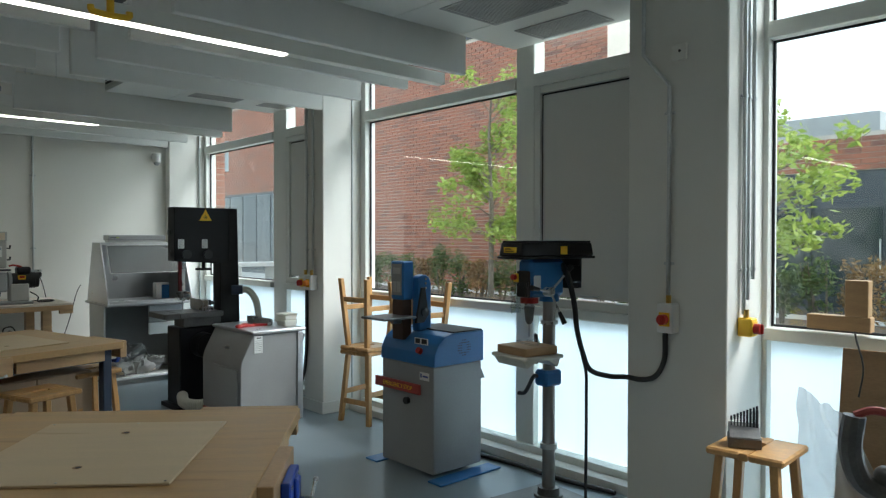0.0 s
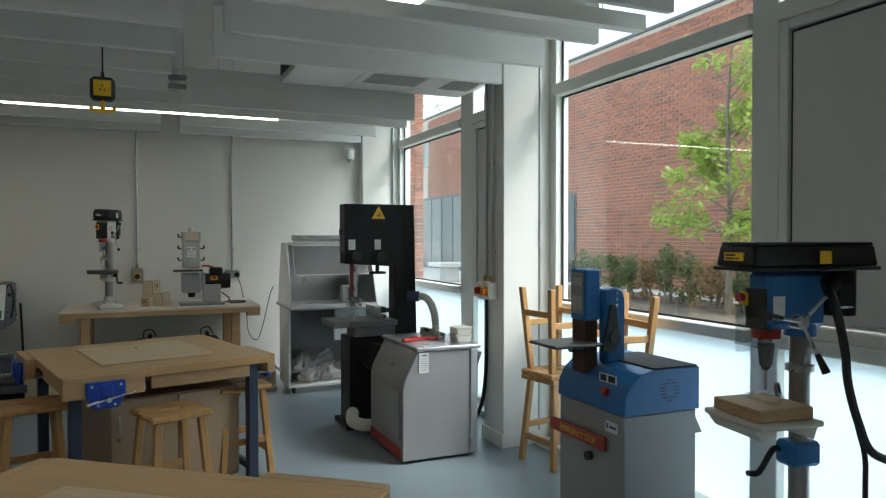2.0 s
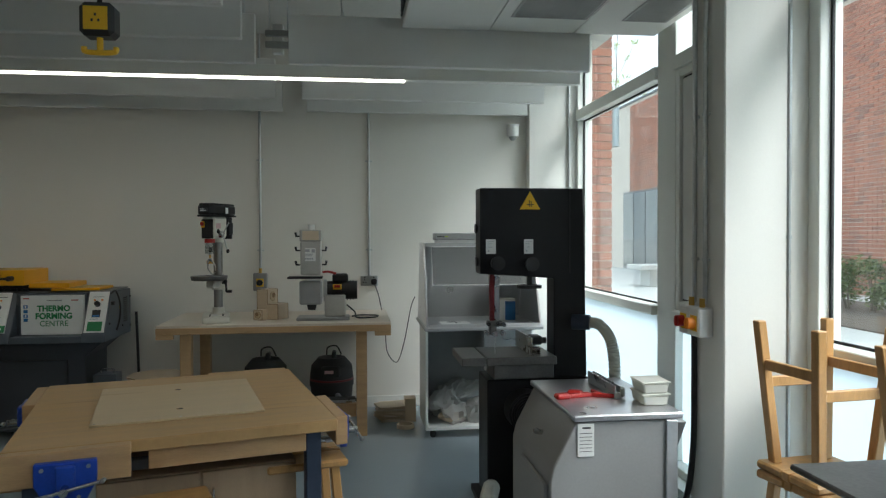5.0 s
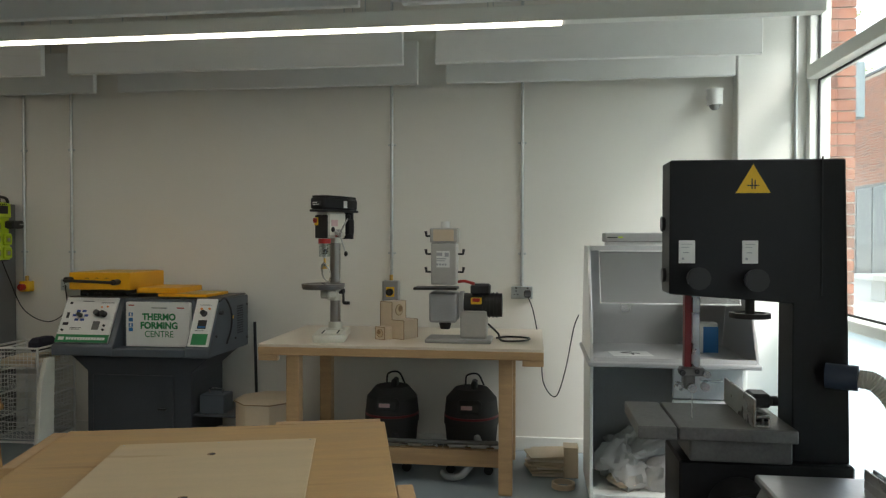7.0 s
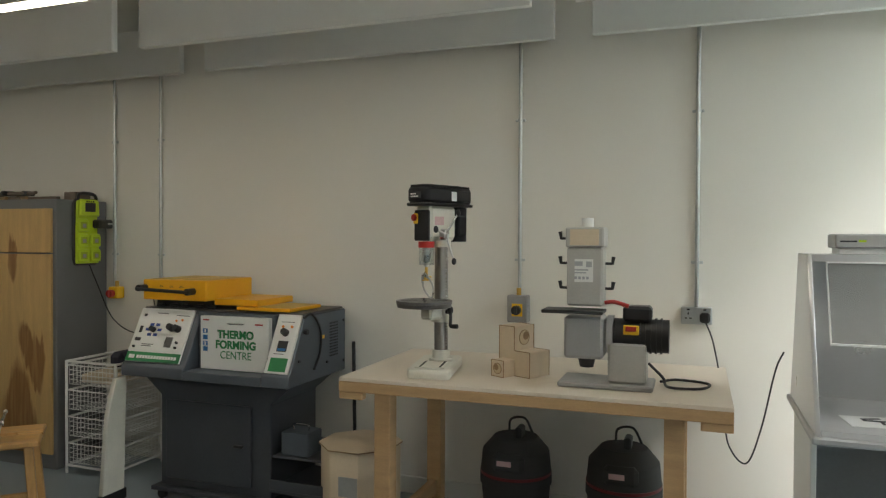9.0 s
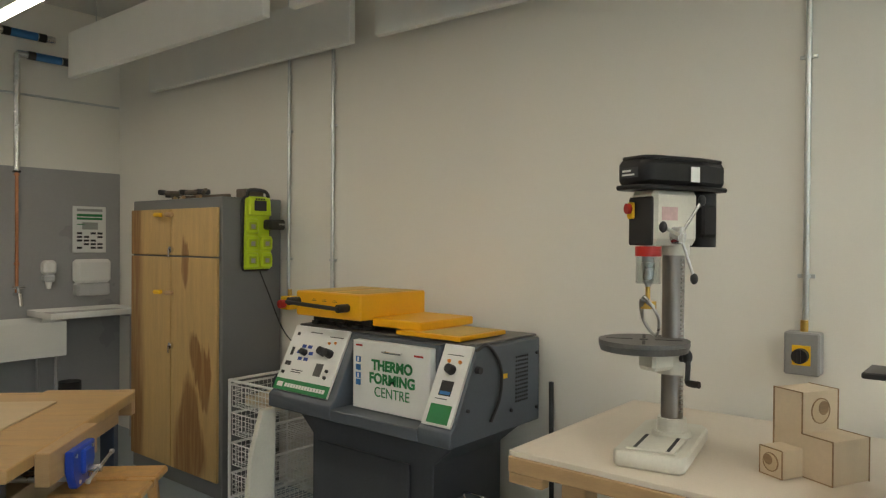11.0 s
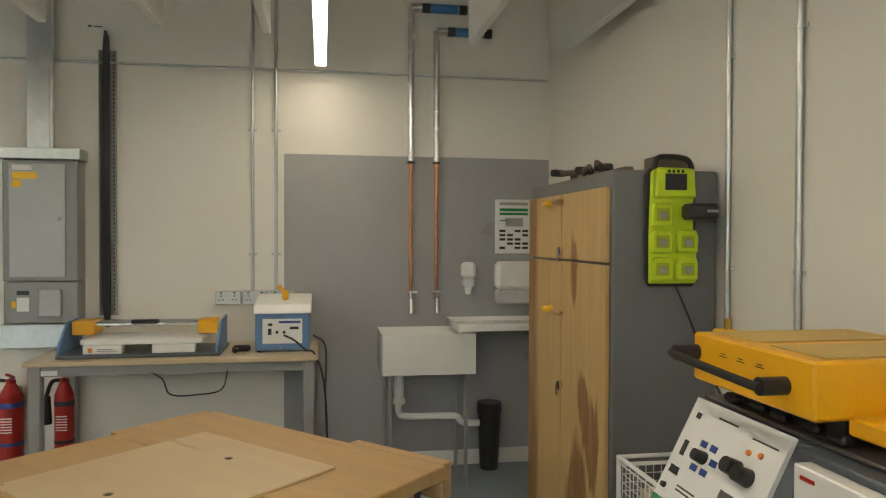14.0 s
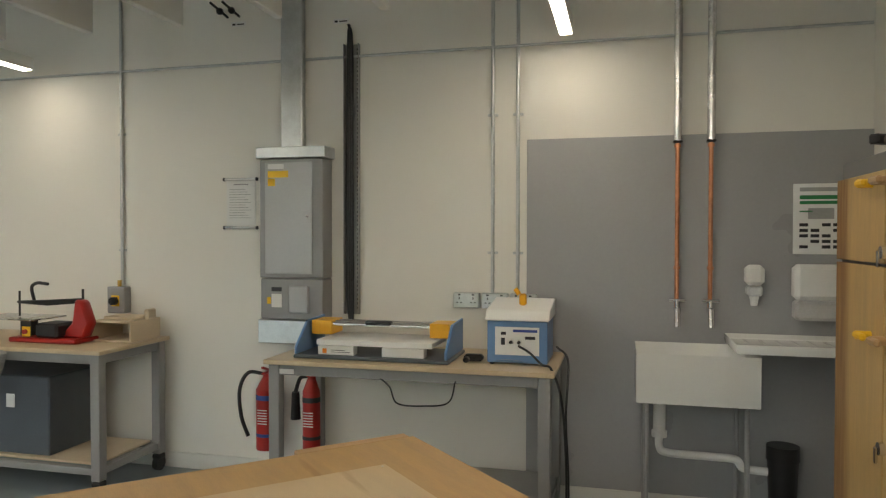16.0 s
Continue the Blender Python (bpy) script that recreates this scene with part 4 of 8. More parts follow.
bm = B(); cyl(bm, (2.68, 6.1, 1.22), (2.68, 6.1, 1.29), 0.016); disc_cut(bm, (2.68, 6.1, 1.222), 0.07, 0.054, 0.018)
box(bm, (2.68, 6.1, 1.222), (0.12, 0.016, 0.012))
part("tension_wheel", bm, BLACK, S)
quick("guide_post", S, STEEL, (2.475, 2.505, 6.08, 6.11, 1.0, 1.30), bevel=0.003)
quick("blade_guard", S, REDG, (2.45, 2.474, 6.075, 6.115, 1.03, 1.30), bevel=0.003, label="red blade guard")
bm = B()
box(bm, (2.475, 6.08, 1.02), (0.085, 0.05, 0.03), 0.006); box(bm, (2.465, 6.085, 0.985), (0.04, 0.05, 0.06), 0.008)
gb = part("guide_block", bm, CAST, S)
for dx, dz, r in ((-0.045, -0.025, 0.015), (0.045, -0.025, 0.015), (0.0, -0.03, 0.016), (-0.035, 0.025, 0.011), (0.05, 0.02, 0.013), (0.015, 0.03, 0.009)):
    bm = B(); cyl(bm, (2.47 + dx, 6.035, 0.995 + dz), (2.47 + dx, 6.06, 0.995 + dz), r, seg=14); cyl(bm, (2.47 + dx, 6.028, 0.995 + dz), (2.47 + dx, 6.10, 0.995 + dz), r * 0.45, seg=10)
    part("guide_roller", bm, STEEL if r > 0.012 else BLACK, gb)
quick("blade", S, STEEL, (2.479, 2.481, 6.08, 6.095, 0.85, 0.97), bevel=0)
bm = B()
span(bm, 2.655, 2.664, 5.96, 6.34, 0.852, 0.95, 0.002); span(bm, 2.6645, 2.71, 5.96, 6.34, 0.852, 0.860, 0.001); span(bm, 2.6645, 2.71, 5.96, 6.34, 0.885, 0.893, 0.001); span(bm, 2.702, 2.71, 5.96, 6.34, 0.8605, 0.8845, 0.001); span(bm, 2.682, 2.688, 5.96, 6.34, 0.8605, 0.8845, 0.001)
part("fence", bm, STEEL, S)
bm = B(); box(bm, (2.715, 6.12, 0.918), (0.075, 0.10, 0.05), 0.012); cyl(bm, (2.755, 6.10, 0.915), (2.775, 6.10, 0.915), 0.018)
part("fence_clamp", bm, BLACK, S)
bm = B(); cyl(bm, (2.62, 5.86, 0.56), (2.62, 6.01, 0.56), 0.11, seg=24)
for k in range(7):
    disc_cut(bm, (2.62, 5.853, 0.56), 0.02 + k * 0.013, 0.014 + k * 0.013, 0.008, "y", 20)
part("motor", bm, BLACK, S)
rod("hose_port", S, NAVY, (2.90, 6.0, 1.03), (2.985, 5.955, 1.03), 0.043)
settle(S, 2.7, 6.13, 0)

bm = B()
tube(bm, [(2.985, 5.955, 1.03), (3.03, 5.935, 1.02), (3.075, 5.905, 0.96), (3.09, 5.87, 0.86), (3.085, 5.84, 0.70), (3.07, 5.80, 0.45), (3.03, 5.735, 0.25), (2.98, 5.69, 0.22)], 0.029, 12, 16, 0.004)
whole("dust_hose", bm, HOSE, "cream ribbed extraction hose from the bandsaw", "hose")
bm = B()
tube(bm, [(2.44, 6.0, 0.13), (2.40, 5.85, 0.10), (2.46, 5.74, 0.09), (2.56, 5.70, 0.10)], 0.045, 12, 16, 0.004)
whole("dust_hose", bm, HOSE, "short cream ribbed hose at the foot of the bandsaw", "hose")

D = thing("dust_extractor", "grey sloping-sided dust extractor cabinet beside the bandsaw", "dust extractor")
bm = B()
prism(bm, [(2.49, 0.02), (3.04, 0.02), (3.04, 0.745), (2.60, 0.745), (2.505, 0.56), (2.49, 0.50)], 5.0, 5.69, "y", 0.006)
part("cabinet", bm, GREYM, D)
quick("lid", D, SATIN, (2.585, 3.06, 4.985, 5.715, 0.746, 0.772), bevel=0.006)
quick("side_door", D, GREYM, (2.472, 2.488, 5.03, 5.45, 0.16, 0.48), bevel=0.004)
quick("base_strip", D, REDD, (2.482, 2.4885, 5.02, 5.67, 0.03, 0.10), bevel=0)
bm = B()
prism(bm, [(5.1, 0.70), (5.45, 0.70), (5.45, 0.42), (5.28, 0.42)], 3.043, 3.13, "x", 0.004)
part("side_chute", bm, GREYM, D)
quick("front_post", D, SATIN, (2.985, 3.035, 4.988, 4.998, 0.03, 0.74), bevel=0.003)
l = quick("label", D, PAPER, (2.605, 2.675, 4.9955, 4.998, 0.60, 0.735), bevel=0)
bars(l, INK, ((2.605, 4.9955, 0.60), (1, 0, 0), (0, 0, 1), (0, -1, 0)), [(0.02, 0.055, 0.115, 0.122)] + [(0.008, 0.06, 0.02 + 0.015 * k, 0.022 + 0.015 * k) for k in range(6)])
rod("catch", D, STEEL, (2.50, 5.3, 0.63), (2.54, 5.3, 0.62), 0.012)
settle(D, 2.75, 5.38, 0)
bm = B()
span(bm, 2.86, 2.89, 5.25, 5.62, 0.773, 0.80, 0.002); span(bm, 2.86, 2.866, 5.25, 5.62, 0.80, 0.83, 0.001); span(bm, 2.884, 2.89, 5.25, 5.62, 0.80, 0.83, 0.001); box(bm, (2.90, 5.28, 0.80), (0.03, 0.05, 0.05), 0.01)
whole("fence_extrusion", bm, STEEL, "short aluminium fence extrusion lying on the extractor", "machine part")
for dx, a in ((0, 10), (0.07, -25)):
    c = thing("spring_clamp", "red quick clamp lying on the extractor lid", "clamp", "red clamps", pose(2.72 + dx, 5.30, 0.784, 0, 0, a))
    quick("bar", c, RED, (-0.10, 0.10, -0.006, 0.006, -0.011, 0.008), bevel=0.003)
    quick("jaw", c, RED, (0.085, 0.10, -0.005, 0.07, -0.009, 0.006), bevel=0.003)
    quick("grip", c, RED, (-0.13, -0.06, -0.022, 0.022, -0.011, 0.014), bevel=0.008)
tub = frosted("translucent_plastic", (0.80, 0.80, 0.74), 0.4)
for k in (0, 1):
    bm = B()
    z = 0.773 + k * 0.052
    prism(bm, [(2.93 + 0.01, z), (3.05 - 0.01, z), (3.05, z + 0.045), (2.93, z + 0.045)], 5.10, 5.24, "y", 0.006)
    t = whole("plastic_tub", bm, tub, "cloudy plastic food tub stacked on the extractor", "plastic tub", "plastic tubs")
    quick("lid", t, tub, (2.925, 3.055, 5.095, 5.245, z + 0.0455, z + 0.0515), bevel=0.002)

# ---- spray booth ----
H = thing("bench_fume_booth", "silver-grey bench fume booth with sloping clear visor on an open cupboard", "fume booth")
x0, x1 = 2.225, 3.075
for xa in (x0 + 0.01, x1 - 0.03):
    quick("side_panel", H, WHITE_FRAME, (xa, xa + 0.02, 7.40, 7.86, 0.06, 0.823), bevel=0.003)
quick("back_panel", H, GREYM, (x0 + 0.031, x1 - 0.031, 7.84, 7.86, 0.06, 0.823), bevel=0.002)
quick("bottom_shelf", H, WHITEP, (x0 + 0.031, x1 - 0.031, 7.40, 7.839, 0.06, 0.085), bevel=0.003)
quick("counter", H, SILVERM, (x0 - 0.012, x1 + 0.012, 7.21, 7.93, 0.824, 0.85), bevel=0.006)
dr = quick("drawer", H, SILVERM, (2.68, x1 - 0.032, 7.39, 7.42, 0.63, 0.80), bevel=0.004)
bm = B(); tube(bm, [(2.82, 7.39, 0.74), (2.83, 7.365, 0.735), (2.92, 7.365, 0.735), (2.93, 7.39, 0.74)], 0.006, n=4)
part("handle", bm, CHROME, dr)
quick("drawer", H, WHITEP, (2.68, x1 - 0.032, 7.392, 7.42, 0.50, 0.62), bevel=0.004)
# hood: sides lean back, sloping brushed back sheet, clear visor in the upper front
for xa in (x0, x1 - 0.016):
    bm = B(); prism(bm, [(7.22, 0.851), (7.90, 0.851), (7.71, 1.455), (7.47, 1.455)], xa, xa + 0.016, "x", 0.002)
    part("hood_side", bm, BRUSHED, H)
bm = B(); prism(bm, [(7.89, 0.852), (7.90, 0.852), (7.71, 1.454), (7.70, 1.454)], x0 + 0.017, x1 - 0.017, "x")
part("hood_back", bm, BRUSHED, H, "brushed steel back sheet")
# roof made clear so that added daylight reaches the hood's inside
quick("hood_roof", H, CLEARP, (x0 + 0.017, x1 - 0.017, 7.48, 7.698, 1.446, 1.455), bevel=0)
for za, zb in ((0.852, 0.872), (1.43, 1.455)):
    bm = B()
    ya, yb = 7.22 + 0.25 * (za - 0.851) / 0.604, 7.22 + 0.25 * (zb - 0.851) / 0.604
    prism(bm, [(ya - 0.003, za), (ya + 0.012, za), (yb + 0.012, zb), (yb - 0.003, zb)], x0 + 0.017, x1 - 0.017, "x")
    part("hood_rim", bm, SILVERM, H)
bm = B(); prism(bm, [(7.345, 1.148), (7.349, 1.146), (7.465, 1.427), (7.461, 1.429)], x0 + 0.065, x1 - 0.065, "x")
vis = part("clear_visor", bm, VISOR, H, "hazy clear sloping visor")
for za, zb in ((1.142, 1.15), (1.424, 1.430)):
    y = 7.22 + 0.25 * (za - 0.851) / 0.604
    quick("visor_edge", vis, WHITEP, (x0 + 0.06, x1 - 0.06, y - 0.004, y + 0.008, za, zb), bevel=0.001)
for xa in (x0 + 0.06, x1 - 0.065):
    bm = B(); prism(bm, [(7.341, 1.15), (7.351, 1.15), (7.465, 1.424), (7.455, 1.424)], xa, xa + 0.005, "x")
    part("visor_edge", bm, WHITEP, vis)
quick("lamp_box", H, SILVERM, (2.325, 2.90, 7.52, 7.69, 1.478, 1.53), bevel=0.005)
# white strip painted for the light that passes under the lamp box
quick("lamp_strip", H, WHITEP, (2.34, 2.89, 7.53, 7.68, 1.4565, 1.477), bevel=0)
bars(H, LIME, ((2.34, 7.52, 1.50), (1, 0, 0), (0, 0, 1), (0, -1, 0)), [(0.06, 0.085, 0.0, 0.008)], "logo")
bars(H, INK, ((2.34, 7.52, 1.50), (1, 0, 0), (0, 0, 1), (0, -1, 0)), [(0.0, 0.055, 0.0, 0.006)], "logo")
for xx in (x0 + 0.07, x1 - 0.07):
    for yy in (7.45, 7.81):
        quick("castor", H, RUBBER, (xx - 0.02, xx + 0.02, yy - 0.025, yy + 0.025, 0.0, 0.058), bevel=0.01)
settle(H, 2.65, 7.6, 0).location.x -= 0.018
bm = B(); box(bm, (2.45, 7.50, 0.852), (0.22, 0.16, 0.002), 0, Matrix.Rotation(0.1, 4, "Z"))
pr = whole("printed_sheet", bm, PAPER, "white sheet with a dark printed tree lying in the booth", "paper")
bm = B(); box(bm, (2.45, 7.51, 0.8535), (0.10, 0.02, 0.0008)); box(bm, (2.46, 7.49, 0.8536), (0.012, 0.06, 0.0008)); box(bm, (2.43, 7.54, 0.8535), (0.07, 0.015, 0.0008), 0, Matrix.Rotation(0.4, 4, "Z"))
part("print", bm, INK, pr)
bm = B(); span(bm, 2.80, 2.94, 7.58, 7.67, 0.851, 1.02, 0.004)
bx = whole("paint_carton", bm, WHITEP, "white and blue carton standing in the booth", "box")
quick("blue_band", bx, BLUE, (2.86, 2.9415, 7.578, 7.6715, 0.854, 1.0), bevel=0)
rng = random.Random(8)
bm = B()
for k in range(8):
    ball(bm, (rng.uniform(2.36, 2.75), rng.uniform(7.52, 7.72), rng.uniform(0.14, 0.24) + 0.10 * (k % 3 == 0)), 0.12, 32, (1, 0.7, 0.6))
for v in bm.verts:
    n = noise.noise(v.co * 9)
    c = abs(noise.noise(v.co * 26)) + 0.5 * abs(noise.noise(v.co * 55))
    v.co += Vector((n, noise.noise(v.co * 8 + Vector((5, 0, 0))), n)) * 0.06 + v.normal * (0.05 * c)
    v.co.z = max(v.co.z, 0.088)
    v.co.x, v.co.y = min(max(v.co.x, 2.262), 2.9), min(v.co.y, 7.83)
whole("plastic_bags", bm, BAG, "crumpled clear plastic bags heaped in the booth cupboard", "plastic bag", kind="stuff")
bm = B()
for k in range(6):
    ball(bm, (rng.uniform(2.38, 2.75), rng.uniform(7.50, 7.6), 0.125), 0.06, 12, (1.3, 1, 0.6))
whole("sawdust_sack", bm, BIRCH, "beige contents inside the plastic bags", "waste bag")

# ---- emergency-stop sander by the window ----
Z = thing("belt_sander", "blue and grey floor-standing belt sander with red emergency-stop plate", "belt sander")
quick("cabinet", Z, GREYM, (2.88, 3.30, 3.20, 3.72, 0.03, 0.70), bevel=0.006)
bm = B()
prism(bm, [(2.875, 0.702), (3.31, 0.702), (3.31, 0.90), (3.04, 0.90), (2.97, 0.885), (2.91, 0.84), (2.88, 0.78)], 3.19, 3.73, "y", 0.004)
part("top_cover", bm, BLUE, Z)
quick("top_mat", Z, RUBBER, (3.05, 3.305, 3.20, 3.62, 0.901, 0.908), bevel=0.002)
for yy in (3.14, 3.78):
    bm = B(); prism(bm, [(2.83, 0), (3.36, 0), (3.36, 0.012), (2.83, 0.012)], yy - 0.06, yy + 0.06, "y", 0.003)
    part("foot_plate", bm, BLUE, Z)
bm = B()
for i in range(7):
    for j in range(9):
        if (i - 3) ** 2 + (j - 4) ** 2 * 0.6 < 11 and not (2 <= i <= 4 and 3 <= j <= 5):
            cyl(bm, (3.08 + j * 0.013, 3.1885, 0.755 + i * 0.016), (3.08 + j * 0.013, 3.191, 0.755 + i * 0.016), 0.004, seg=6)
part("vent_holes", bm, GASKET, Z)
e = quick("emergency_plate", Z, REDD, (2.855, 2.872, 3.31, 3.77, 0.515, 0.58), bevel=0.004, label="red emergency stop kick plate")
words("EMERGENCY STOP", e, SIGNY, at(2.8545, 3.53, 0.547, FRONT_W), 0.04, fit=0.30)
bm = B(); cyl(bm, (2.855, 3.45, 0.46), (2.885, 3.45, 0.46), 0.022)
part("lock_knob", bm, BLACK, Z)
l = quick("maker_label", Z, PAPER, (2.8765, 2.8785, 3.24, 3.33, 0.61, 0.66), bevel=0)
bars(l, BLUEP, ((2.8765, 3.33, 0.61), (0, -1, 0), (0, 0, 1), (-1, 0, 0)), [(0.008, 0.02, 0.015, 0.04), (0.03, 0.08, 0.02, 0.03)])
bm = B(); cyl(bm, (2.86, 3.33, 0.80), (2.90, 3.33, 0.78), 0.02)
part("stop_button", bm, RED, Z)
l = quick("control_label", Z, PAPER, (2.893, 2.896, 3.27, 3.40, 0.83, 0.87), bevel=0)
bars(l, INK, ((2.893, 3.40, 0.83), (0, -1, 0), (0, 0, 1), (-1, 0, 0)), [(0.01, 0.055, 0.005, 0.035), (0.07, 0.12, 0.005, 0.035)])
arm = quick("belt_head", Z, BLUE, (2.885, 2.975, 3.505, 3.635, 1.10, 1.352), bevel=0.008)
l = quick("label", arm, GREYM, (2.8825, 2.8855, 3.52, 3.62, 1.13, 1.335), bevel=0)
bars(l, SILVERM, ((2.8825, 3.62, 1.13), (0, -1, 0), (0, 0, 1), (-1, 0, 0)), [(0.01, 0.09, 0.14, 0.18), (0.01, 0.045, 0.02, 0.09), (0.052, 0.09, 0.02, 0.09)])
quick("abrasive_belt", Z, mat("worn_abrasive", (0.10, 0.06, 0.045), 0.9, bump=0.5), (2.89, 2.965, 3.515, 3.625, 0.84, 1.10), bevel=0.003)
bm = B()
prism(bm, [(2.985, 0.89), (3.095, 0.90), (3.095, 1.20), (3.08, 1.245), (3.04, 1.265), (2.985, 1.25)], 3.465, 3.535, "y", 0.008)
part("arm_housing", bm, BLUE, Z)
bm = B(); prism(bm, [(2.945, 0.95), (3.015, 0.95), (3.055, 1.0), (3.025, 1.18), (2.995, 1.18)], 3.445, 3.463, "y", 0.003); cyl(bm, (3.015, 3.435, 1.02), (3.015, 3.465, 1.02), 0.03)
part("tilt_bracket", bm, BLACK, Z)
bm = B(); span(bm, 2.66, 2.93, 3.42, 3.66, 0.985, 1.0, 0.004); cyl(bm, (2.82, 3.54, 0.965), (2.93, 3.54, 0.96), 0.018)
part("work_table", bm, CAST, Z)
bm = B(); prism(bm, [(3.302, 0.695), (3.31, 0.695), (3.375, 0.57), (3.302, 0.57)], 3.24, 3.70, "y", 0.002)
part("side_chute", bm, GREYM, Z)
bm = B()
for k in range(3):
    disc_cut(bm, (3.04, 3.4625, 1.235 - 0.03 * k), 0.008, 0.003, 0.006, "y", 12)
part("arm_bolts", bm, STEEL, Z)
settle(Z, 3.09, 3.46, 0)

# ---- pillar drills ----
def pillar_drill(m, tall):
    """Faces -y. tall: floor-standing; otherwise a bench drill of cream and black."""
    k = thing("pillar_drill", "black and blue floor pillar drill with clear chuck guard" if tall else "cream and black bench pillar drill with round cast table", "drill press", "", m)
    body, cover = (BLUE, BLACKP) if tall else (CREAM, BLACKP)
    top = 1.49 if tall else 0.895
    r = 0.036 if tall else 0.047
    if tall:
        quick("base_plate", k, CAST, (-0.17, 0.17, -0.30, 0.16, 0.0, 0.05), bevel=0.01)
    else:
        bm = B(); prism(bm, [(-0.15, -0.36), (0.10, -0.36), (0.12, -0.33), (0.12, 0.20), (0.09, 0.24), (-0.13, 0.24), (-0.165, 0.20), (-0.165, -0.33)], 0.0, 0.045, "z", 0.008)
        prism(bm, [(-0.12, -0.32), (0.08, -0.32), (0.08, -0.08), (-0.12, -0.08)], 0.0455, 0.052, "z", 0.004)
        bp = part("base_plate", bm, CREAM, k)
        bp.matrix_basis = pose(0, 0, 0, 0, 0, 32)
        for sx in (-0.09, 0.04):
            quick("base_slot", bp, GASKET, (sx, sx + 0.014, -0.31, -0.09, 0.0515, 0.0528), bevel=0)
    rod("pillar", k, PILLAR, (0, 0, 0.045), (0, 0, top - 0.14), r, seg=24)
    bm = B(); cyl(bm, (0, 0, 0.046), (0, 0, 0.06), 0.085, 0.08, 24); cyl(bm, (0, 0, 0.06), (0, 0, 0.10), 0.064, 0.06, 24)
    part("pillar_flange", bm, body if not tall else CAST, k)
    zc = 0.32 if tall else 0.62
    bm = B(); cyl(bm, (0, 0, zc), (0, 0, zc + 0.03), r + 0.014, seg=20)
    part("collar", bm, STEEL, k)
    if tall:
        for z in (0.80, 1.02):
            rod("collar", k, STEEL, (0, 0, z), (0, 0, z + 0.022), 0.05, seg=20)
    # table
    zt = 0.872 if tall else 0.347
    if tall:
        bm = B(); prism(bm, [(-0.15, -0.30), (0.15, -0.30), (0.15, -0.03), (-0.15, -0.03)], zt - 0.02, zt, "z", 0.006)
        prism(bm, [(-0.30, zt - 0.02), (-0.27, zt - 0.06), (-0.20, zt - 0.03), (-0.12, zt - 0.03), (-0.05, zt - 0.07), (-0.03, zt - 0.02)], -0.12, 0.12, "x")
        part("table", bm, CREAM, k)
        quick("table_clamp", k, BLUE, (-0.05, 0.05, -0.07, 0.06, 0.675, 0.765), bevel=0.014, label="blue rising table bracket")
        bm = B()
        for pts in ([(-0.02, -0.07, 0.73), (-0.02, -0.10, 0.73), (-0.03, -0.15, 0.65), (-0.03, -0.20, 0.65)], [(-0.05, -0.04, 0.89), (-0.09, -0.02, 0.95), (-0.10, 0.0, 0.85), (-0.05, -0.05, 0.80)]):
            tube(bm, pts, 0.011, n=4)
        cyl(bm, (-0.04, 0.03, 0.78), (-0.10, 0.12, 0.84), 0.012, 0.007); cyl(bm, (-0.04, 0.03, 0.78), (-0.10, 0.13, 0.76), 0.012, 0.007)
        part("crank", bm, BLACK, k)
        wb = quick("wood_block", k, BEECH_E, (-0.12, 0.12, -0.28, -0.05, zt + 0.001, zt + 0.045), bevel=0.004)
    else:
        bm = B(); cyl(bm, (0, -0.17, zt - 0.012), (0, -0.17, zt), 0.188, seg=48); cyl(bm, (0, -0.17, zt - 0.032), (0, -0.17, zt - 0.0125), 0.180, 0.188, seg=48)
        part("table", bm, CAST, k)
        bm = B()
        for a in range(4):
            box(bm, (0.10 * math.cos(a * 1.5708 + 0.785), -0.17 + 0.10 * math.sin(a * 1.5708 + 0.785), zt + 0.0006), (0.11, 0.013, 0.001), 0, Matrix.Rotation(a * 1.5708 + 0.785, 4, "Z"))
        cyl(bm, (0, -0.17, zt), (0, -0.17, zt + 0.001), 0.018)
        part("table_slots", bm, GASKET, k)
        bm = B(); box(bm, (0, -0.06, zt - 0.065), (0.10, 0.20, 0.06), 0.012); cyl(bm, (0, 0, zt - 0.11), (0, 0, zt - 0.033), 0.07, seg=24)
        part("table_bracket", bm, CREAM, k)
        bm = B(); tube(bm, [(0.05, -0.02, zt - 0.06), (0.10, -0.02, zt - 0.06), (0.13, -0.05, zt - 0.10), (0.14, -0.06, zt - 0.12), (0.20, -0.06, zt - 0.12)], 0.011, n=4); ball(bm, (0.10, -0.02, zt - 0.05), 0.022)
        part("crank", bm, BLACK, k)
        bm = B()
        for i in range(34):
            span(bm, 0.044, 0.054, -0.006, 0.006, 0.12 + i * 0.014, 0.127 + i * 0.014)
        part("rack", bm, STEEL, k)
        bm = B(); tube(bm, [(-0.02, -0.16, zt + 0.07), (0.03, -0.20, zt + 0.13), (0.07, -0.16, zt + 0.07), (0.02, -0.12, zt + 0.012), (-0.03, -0.14, zt + 0.05), (0.01, -0.2, zt + 0.12), (0.06, -0.17, zt + 0.1)], 0.006, n=8)
        part("chuck_key_cable", bm, STEEL, k)
    # head
    hb = top - (0.31 if tall else 0.265)
    hh = 0.21 if tall else 0.17
    hw = 0.115 if tall else 0.15
    bm = B(); box(bm, (0, -0.06, hb + hh / 2), (hw, 0.26, hh), 0.02); cyl(bm, (0, 0, hb - 0.03), (0, 0, hb + 0.05), r + 0.019, seg=24)
    part("head", bm, body, k)
    quick("front_panel", k, BLACK, (-hw / 2 + 0.005, hw / 2 - 0.005, -0.20, -0.186, hb + 0.0, hb + 0.145), bevel=0.006)
    bm = B()
